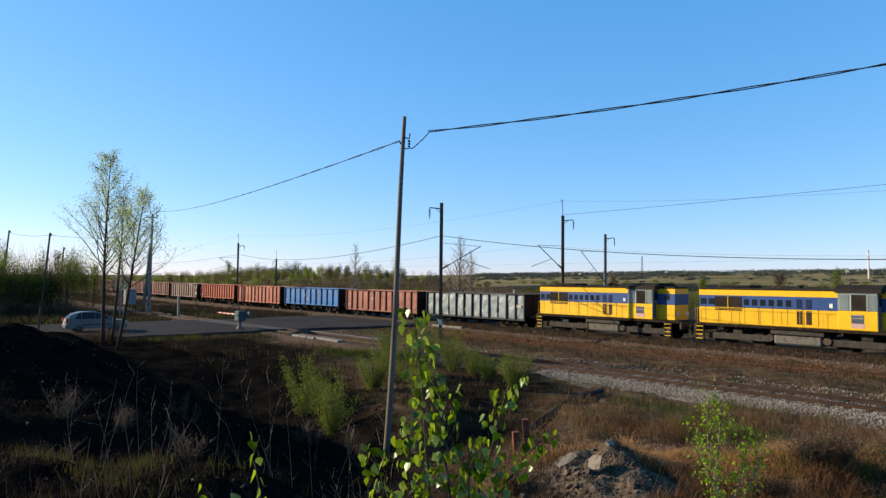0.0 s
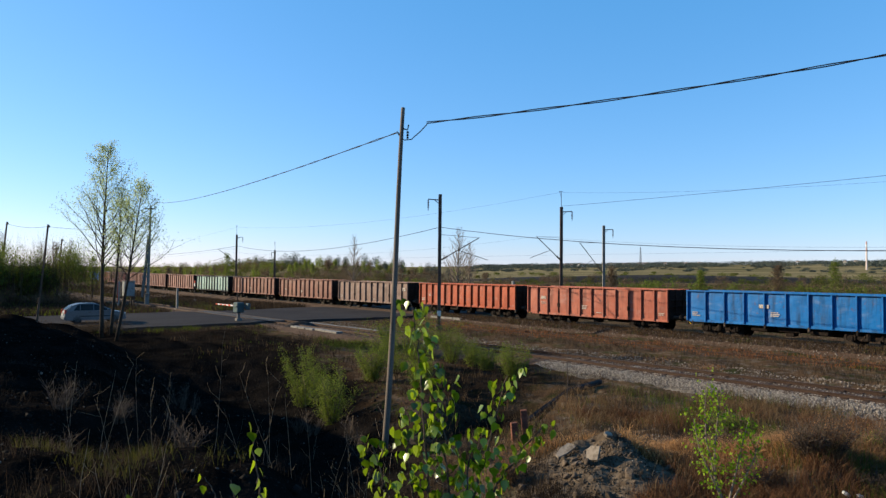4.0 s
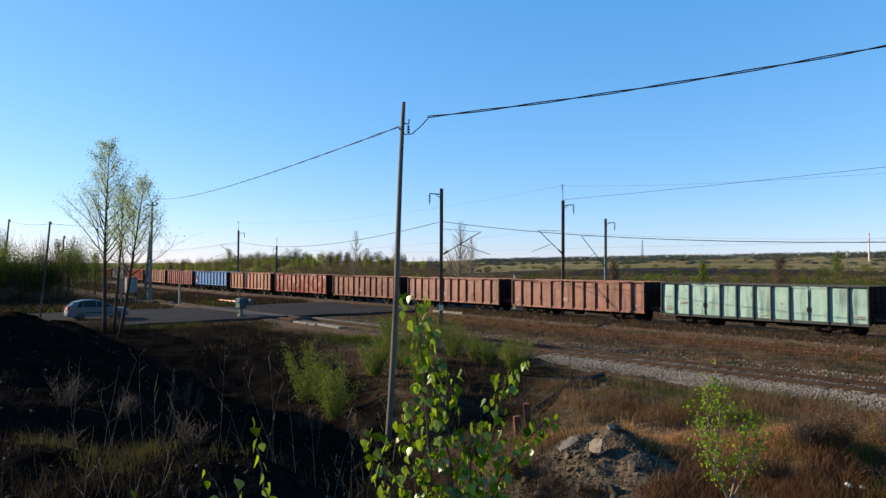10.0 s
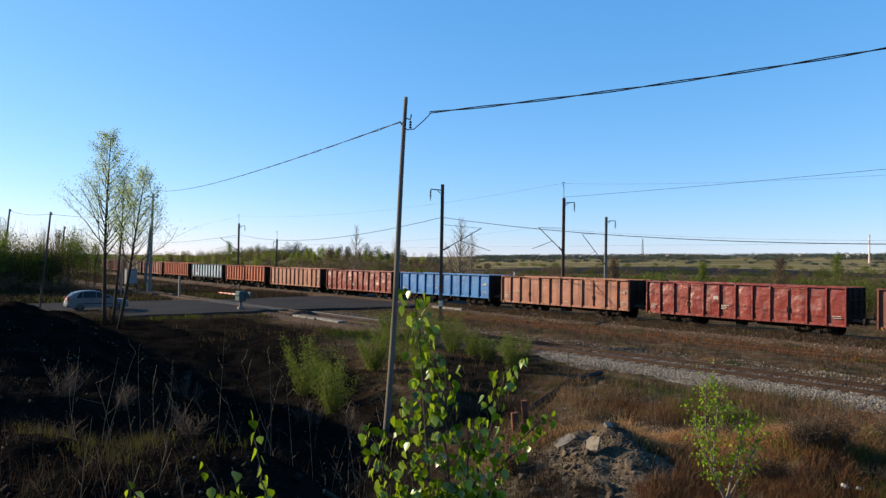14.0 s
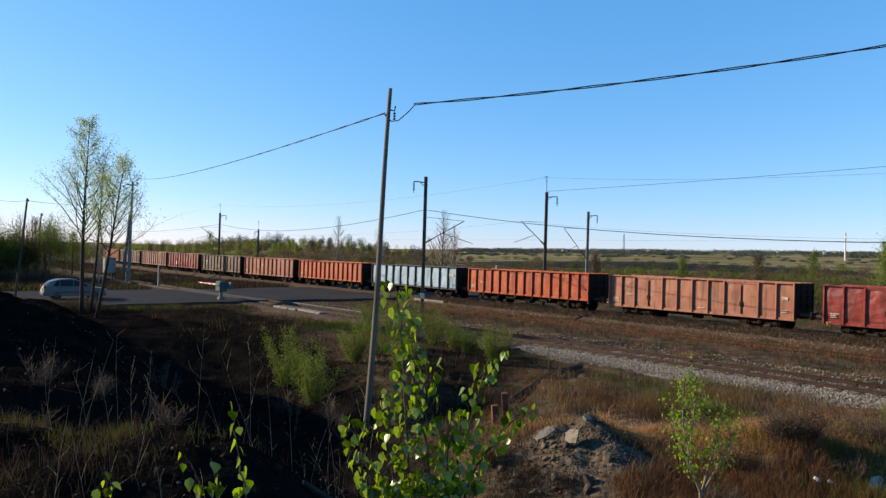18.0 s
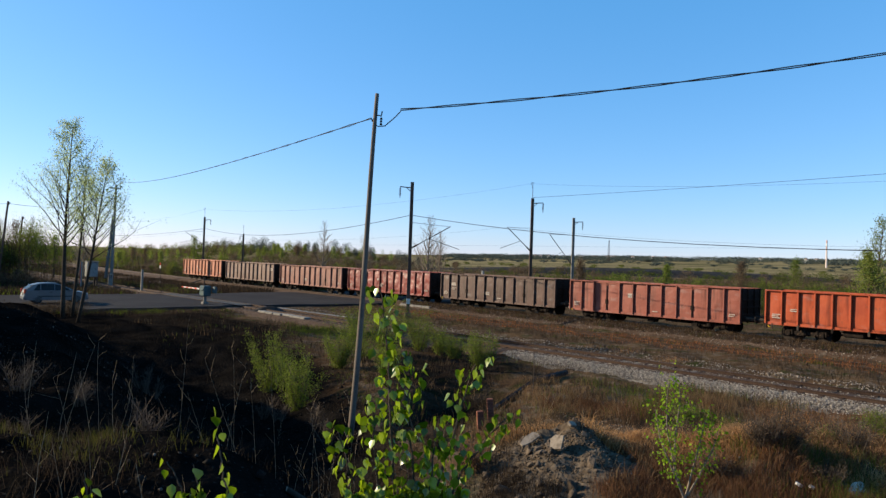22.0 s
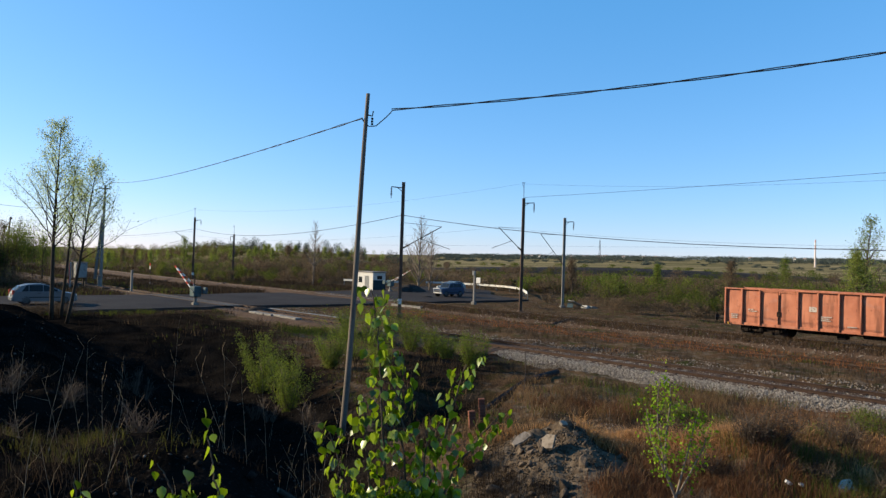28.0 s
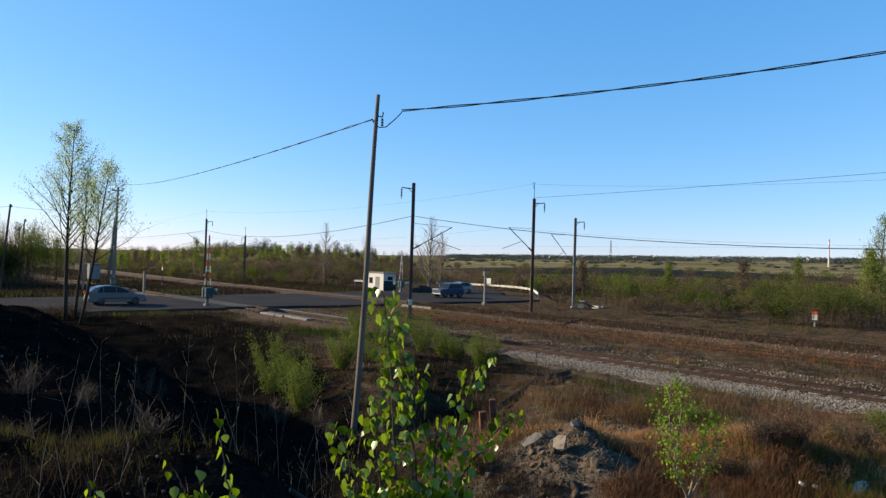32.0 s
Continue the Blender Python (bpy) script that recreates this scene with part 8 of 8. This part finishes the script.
def birch_sapling():
    rs = np.random.RandomState(9)
    t = thing("birch_sapling", "small birch sapling with many tiny yellow-green leaves", "sapling")
    stems = [
        [(2.95, 7.0, F3), (2.905, 7.0, 1.48), (2.8, 7.0, 1.8), (2.708, 7.0, 2.182), (2.7, 7.0, 2.5), (2.724, 7.0, 2.78)],
        [(2.92, 7.0, 1.45), (3.0, 7.02, 1.75), (3.044, 7.0, 1.953), (3.1, 7.0, 2.2), (3.156, 7.0, 2.40)],
        [(2.9, 7.0, 1.5), (2.75, 6.95, 1.8), (2.62, 6.95, 2.1), (2.56, 6.95, 2.4)],
        [(2.8, 7.0, 1.75), (2.82, 7.05, 2.1), (2.86, 7.05, 2.45), (2.85, 7.05, 2.68)],
        [(2.95, 7.0, 1.5), (3.05, 6.98, 1.7), (3.2, 6.98, 2.0), (3.25, 6.98, 2.2)],
    ]
    tips = []
    for pts in stems:
        pts = [np.array(p) for p in pts]
        part("stem", Mesh().tube(pts, list(np.linspace(0.012, 0.003, len(pts))), 6), M_PALEBARK, t)
        for a, b in zip(pts[:-1], pts[1:]):
            for k in range(11):
                p = a + (b - a) * k / 11
                if p[2] < 1.68:
                    continue
                e = p + rs.normal(0, 0.075, 3) + np.array([0, 0, 0.03])
                part("twig", Mesh().tube([p, e], [0.002, 0.001], 3), M_TWIG, t)
                tips += [e, (p + e) / 2]
    tips = np.array(tips)
    c = np.repeat(tips, 3, axis=0) + rs.normal(0, 0.03, (len(tips) * 3, 3))
    v, f = leaf_quads(c, 0.036, rs, 0.8, 0.75)
    bulk("foliage", v, f, leaf_mat("birch_leaves", (0.1, 0.18, 0.01), (0.2, 0.27, 0.025), 0.45, 0.6), parent=t)


birch_sapling()
for i, (x, y, h) in enumerate(((5.6, 12.2, 0.6), (7.4, 11.8, 0.55), (9.2, 13.6, 0.75), (11.0, 13.2, 0.7), (6.3, 14.8, 0.6), (12.6, 15.2, 0.8), (7.2, 12.5, 0.75), (6.6, 12.3, 0.6), (8.2, 14.3, 0.6), (10.2, 16.0, 0.7), (4.9, 10.9, 0.5), (8.6, 11.2, 0.6), (1.2, 13.4, 0.6), (0.6, 15.2, 0.6))):
    bush(x, y, h, 120 + i, "tangled dry brown bush on the verge", M_DARKGRASS if i % 3 else M_RUSSET, leaves=3, leaf=0.024, stems=22, name="dry_bush")
for i, (x, y, h) in enumerate(((-8.5, 22.0, 1.0), (-8.0, 21.4, 0.8), (-6.6, 11.7, 0.5), (-5.8, 12.1, 0.45), (-4.5, 21.2, 0.7), (-3.9, 20.4, 0.6), (-2.4, 18.6, 0.7), (-1.9, 16.9, 0.8), (-5.4, 9.6, 0.55), (-3.4, 8.8, 0.5))):
    bush(x, y, h, 180 + i, "wiry leafless brown weed bush on black soil", M_DARKGRASS, leaves=1, leaf=0.015, stems=7, name="dry_bush")
for i, (x, y, h) in enumerate(((12.0, 16.8, 0.7), (13.6, 16.0, 0.8), (9.6, 15.2, 0.6), (14.6, 17.6, 0.9), (7.0, 16.8, 0.5), (15.2, 15.2, 0.8))):
    bush(x, y, h, 150 + i, "low green weed bush on the verge", M_WILLOW, leaves=4, leaf=0.04, stems=12, name="weed_bush")


# ---- ballast stones and sleepers, last ----
def ballast_stones():
    rs = np.random.RandomState(31)
    n = 18000
    s = rs.uniform(-5, 20.5, n)
    dn = np.where(rs.uniform(size=n) < 0.75, np.minimum(-0.85, -2.05 + np.abs(rs.normal(0, 0.75, n)) - 0.3 * rs.uniform(size=n)), rs.uniform(-0.7, 3.0, n))
    z = np.interp(dn, [-3.0, -2.3, -1.65, -0.8, 0.8, 1.75, 2.8, 3.7], [-0.66, -0.36, -0.17, -0.15, -0.15, -0.17, -0.4, -0.62])
    m = N_NEAR + dn
    c = np.stack([s * D2[0] + m * N2[0], s * D2[1] + m * N2[1], z + 0.01], -1)
    r = rs.uniform(0.016, 0.042, n)
    base = np.array([[1, 0, 0], [-1, 0, 0], [0, 1, 0], [0, -1, 0], [0, 0, 1], [0, 0, -1]], dtype=float)
    q = rs.normal(size=(n, 3, 3))
    u = np.linalg.qr(q)[0]
    off = base[None] * rs.uniform(0.6, 1.2, (n, 6, 1))
    v = np.einsum("nij,nkj->nki", u, off) * r[:, None, None] + c[:, None]
    tri = np.array([[0, 2, 4], [2, 1, 4], [1, 3, 4], [3, 0, 4], [2, 0, 5], [1, 2, 5], [3, 1, 5], [0, 3, 5]])
    f = (np.arange(n)[:, None, None] * 6 + tri[None]).reshape(-1, 3)
    mm = leaf_mat("crushed_stone", (0.25, 0.22, 0.19), (0.09, 0.075, 0.062), 0.0, 0.9)
    bulk("ballast_stones", v.reshape(-1, 3), f, mm, "loose pale grey crushed stones on the track shoulder", "ballast")


ballast_stones()


def loose_stones():
    """Dirty stones along the front of the main track and between the tracks."""
    rs = np.random.RandomState(37)
    n = 15000
    s = rs.uniform(-28, 48, n)
    m = np.where(rs.uniform(size=n) < 0.6, rs.uniform(39.0, 41.5, n), rs.uniform(27.5, 31.0, n))
    z = np.where(m > 35, np.interp(m - N_MAIN, [-3.3, -2.7, -2.2, -1.75, -1.3], [-0.62, -0.2, 0.06, 0.05, -0.15]), land(s * D2[0] + m * N2[0], s * D2[1] + m * N2[1]))
    z = np.where(m < 29.2, np.maximum(z, np.interp(m - N_NEAR, [1.75, 2.8, 3.7], [-0.17, -0.4, -0.62])), z)
    c = np.stack([s * D2[0] + m * N2[0], s * D2[1] + m * N2[1], z + 0.01], -1)
    r = rs.uniform(0.025, 0.06, n)
    base = np.array([[1, 0, 0], [-1, 0, 0], [0, 1, 0], [0, -1, 0], [0, 0, 1], [0, 0, -1]], dtype=float)
    u = np.linalg.qr(rs.normal(size=(n, 3, 3)))[0]
    v = np.einsum("nij,nkj->nki", u, base[None] * rs.uniform(0.6, 1.2, (n, 6, 1))) * r[:, None, None] + c[:, None]
    tri = np.array([[0, 2, 4], [2, 1, 4], [1, 3, 4], [3, 0, 4], [2, 0, 5], [1, 2, 5], [3, 1, 5], [0, 3, 5]])
    f = (np.arange(n)[:, None, None] * 6 + tri[None]).reshape(-1, 3)
    bulk("loose_stones", v.reshape(-1, 3), f, leaf_mat("dirty_stone", (0.21, 0.175, 0.145), (0.075, 0.058, 0.045), 0.0, 0.9), "dirty loose stones beside the main track", "ballast")


loose_stones()
SLEEP = Mesh().box(-0.12, 0.12, -1.25, 1.25, -0.27, -0.125, 0.02).data("sleeper", M_SLEEPER)
CHAIR = Mesh().box(-0.08, 0.08, -0.13, 0.13, -0.127, -0.09, 0.01).data("rail_chair", M_RAIL)
for i in range(90):
    s = -4.0 + 0.6 * i
    if s > 48.2:
        break
    x, y, z, a = track(s, N_NEAR)
    sl = part("sleeper", SLEEP, None, rail_near, at=pose(x, y, z + random.uniform(-0.012, 0.0), 0, 0, ANG_D + random.uniform(-1.5, 1.5)))
    for o in (-0.7535, 0.7535):
        part("rail_chair", CHAIR, None, sl, at=pose(0, o, 0))
for n0, tr, up in ((N_MAIN, rail_main, -0.02),):
    for i in range(110):
        s = -26.0 + 0.65 * i
        if s > 48.2:
            break
        x, y, z, a = track(s, n0)
        part("sleeper", SLEEP, None, tr, at=pose(x, y, z + up, 0, 0, ANG_D))


# ---- what moves ----
def motions():
    times = [float(t) for t in range(0, 33)]
    for i, w in enumerate(WAGONS):
        rows = []
        for t in times:
            s = TRAIN_S0 - 6.36 + PITCH * i + SLACK[i] - run(t)
            x, y, z, a = track(s, N_MAIN)
            rows.append((t, pose(x, y, z, 0, 0, math.degrees(math.pi / 2 - AZ - a))))
        walk(w, rows)
    for k, w in enumerate((LOCO_A, LOCO_B)):
        rows = []
        for t in times:
            s = TRAIN_S0 - 14.04 + 0.66 - 7.3 - 13.6 * k - run(t)
            x, y, z, a = track(s, N_MAIN)
            rows.append((t, pose(x, y, z, 0, 0, math.degrees(math.pi / 2 - AZ - a))))
        walk(w, rows)

    # booms: lowered, then raised from 27.1 s on
    boom_rows = [(0.0, 0), (27.0, 0), (27.5, 10), (28.0, 24), (28.5, 38), (29.0, 52), (29.5, 66), (30.0, 80), (30.4, 88), (31.0, 90), (32.0, 90)]
    for b in (BOOM_NEAR, BOOM_FAR):
        walk(b, [(t, pose(0, 0, 1.2, 0, -a, 0)) for t, a in boom_rows])
    # cars set off once the booms are up
    for c, wheels, r, start, turn, way in (
        (CAR, CAR_WHEELS, 0.31, (-25.9, 49.95), 37.0, ((0.0, 0.0), (30.0, 0.0), (30.4, 0.2), (30.8, 0.92), (31.2, 1.7), (31.6, 2.9), (32.0, 3.9))),
        (SUV, SUV_WHEELS, 0.37, (5.1, 78.2), 216.0, ((0.0, 0.0), (30.6, 0.0), (31.2, 0.8), (31.6, 1.25), (32.0, 1.65))),
        (THIRD, THIRD_WHEELS, 0.31, (6.2, 90.4), 221.0, ((0.0, 0.0), (31.0, 0.0), (32.0, 0.6))),
    ):
        u = (math.cos(radians(turn)), math.sin(radians(turn)))
        walk(c, [(t, pose(start[0] + u[0] * d, start[1] + u[1] * d, -0.045, 0, 0, turn)) for t, d in way])
        fine = []
        for (t0, d0), (t1, d1) in zip(way[:-1], way[1:]):
            k = max(1, int((d1 - d0) / (r * 1.2)) + 1)
            fine += [(t0 + (t1 - t0) * i / k, d0 + (d1 - d0) * i / k) for i in range(k)]
        fine.append(way[-1])
        for w in wheels:
            at = w.matrix_basis.translation.copy()
            walk(w, [(t, pose(*at, 0, math.degrees(d / r), 0)) for t, d in fine])


motions()
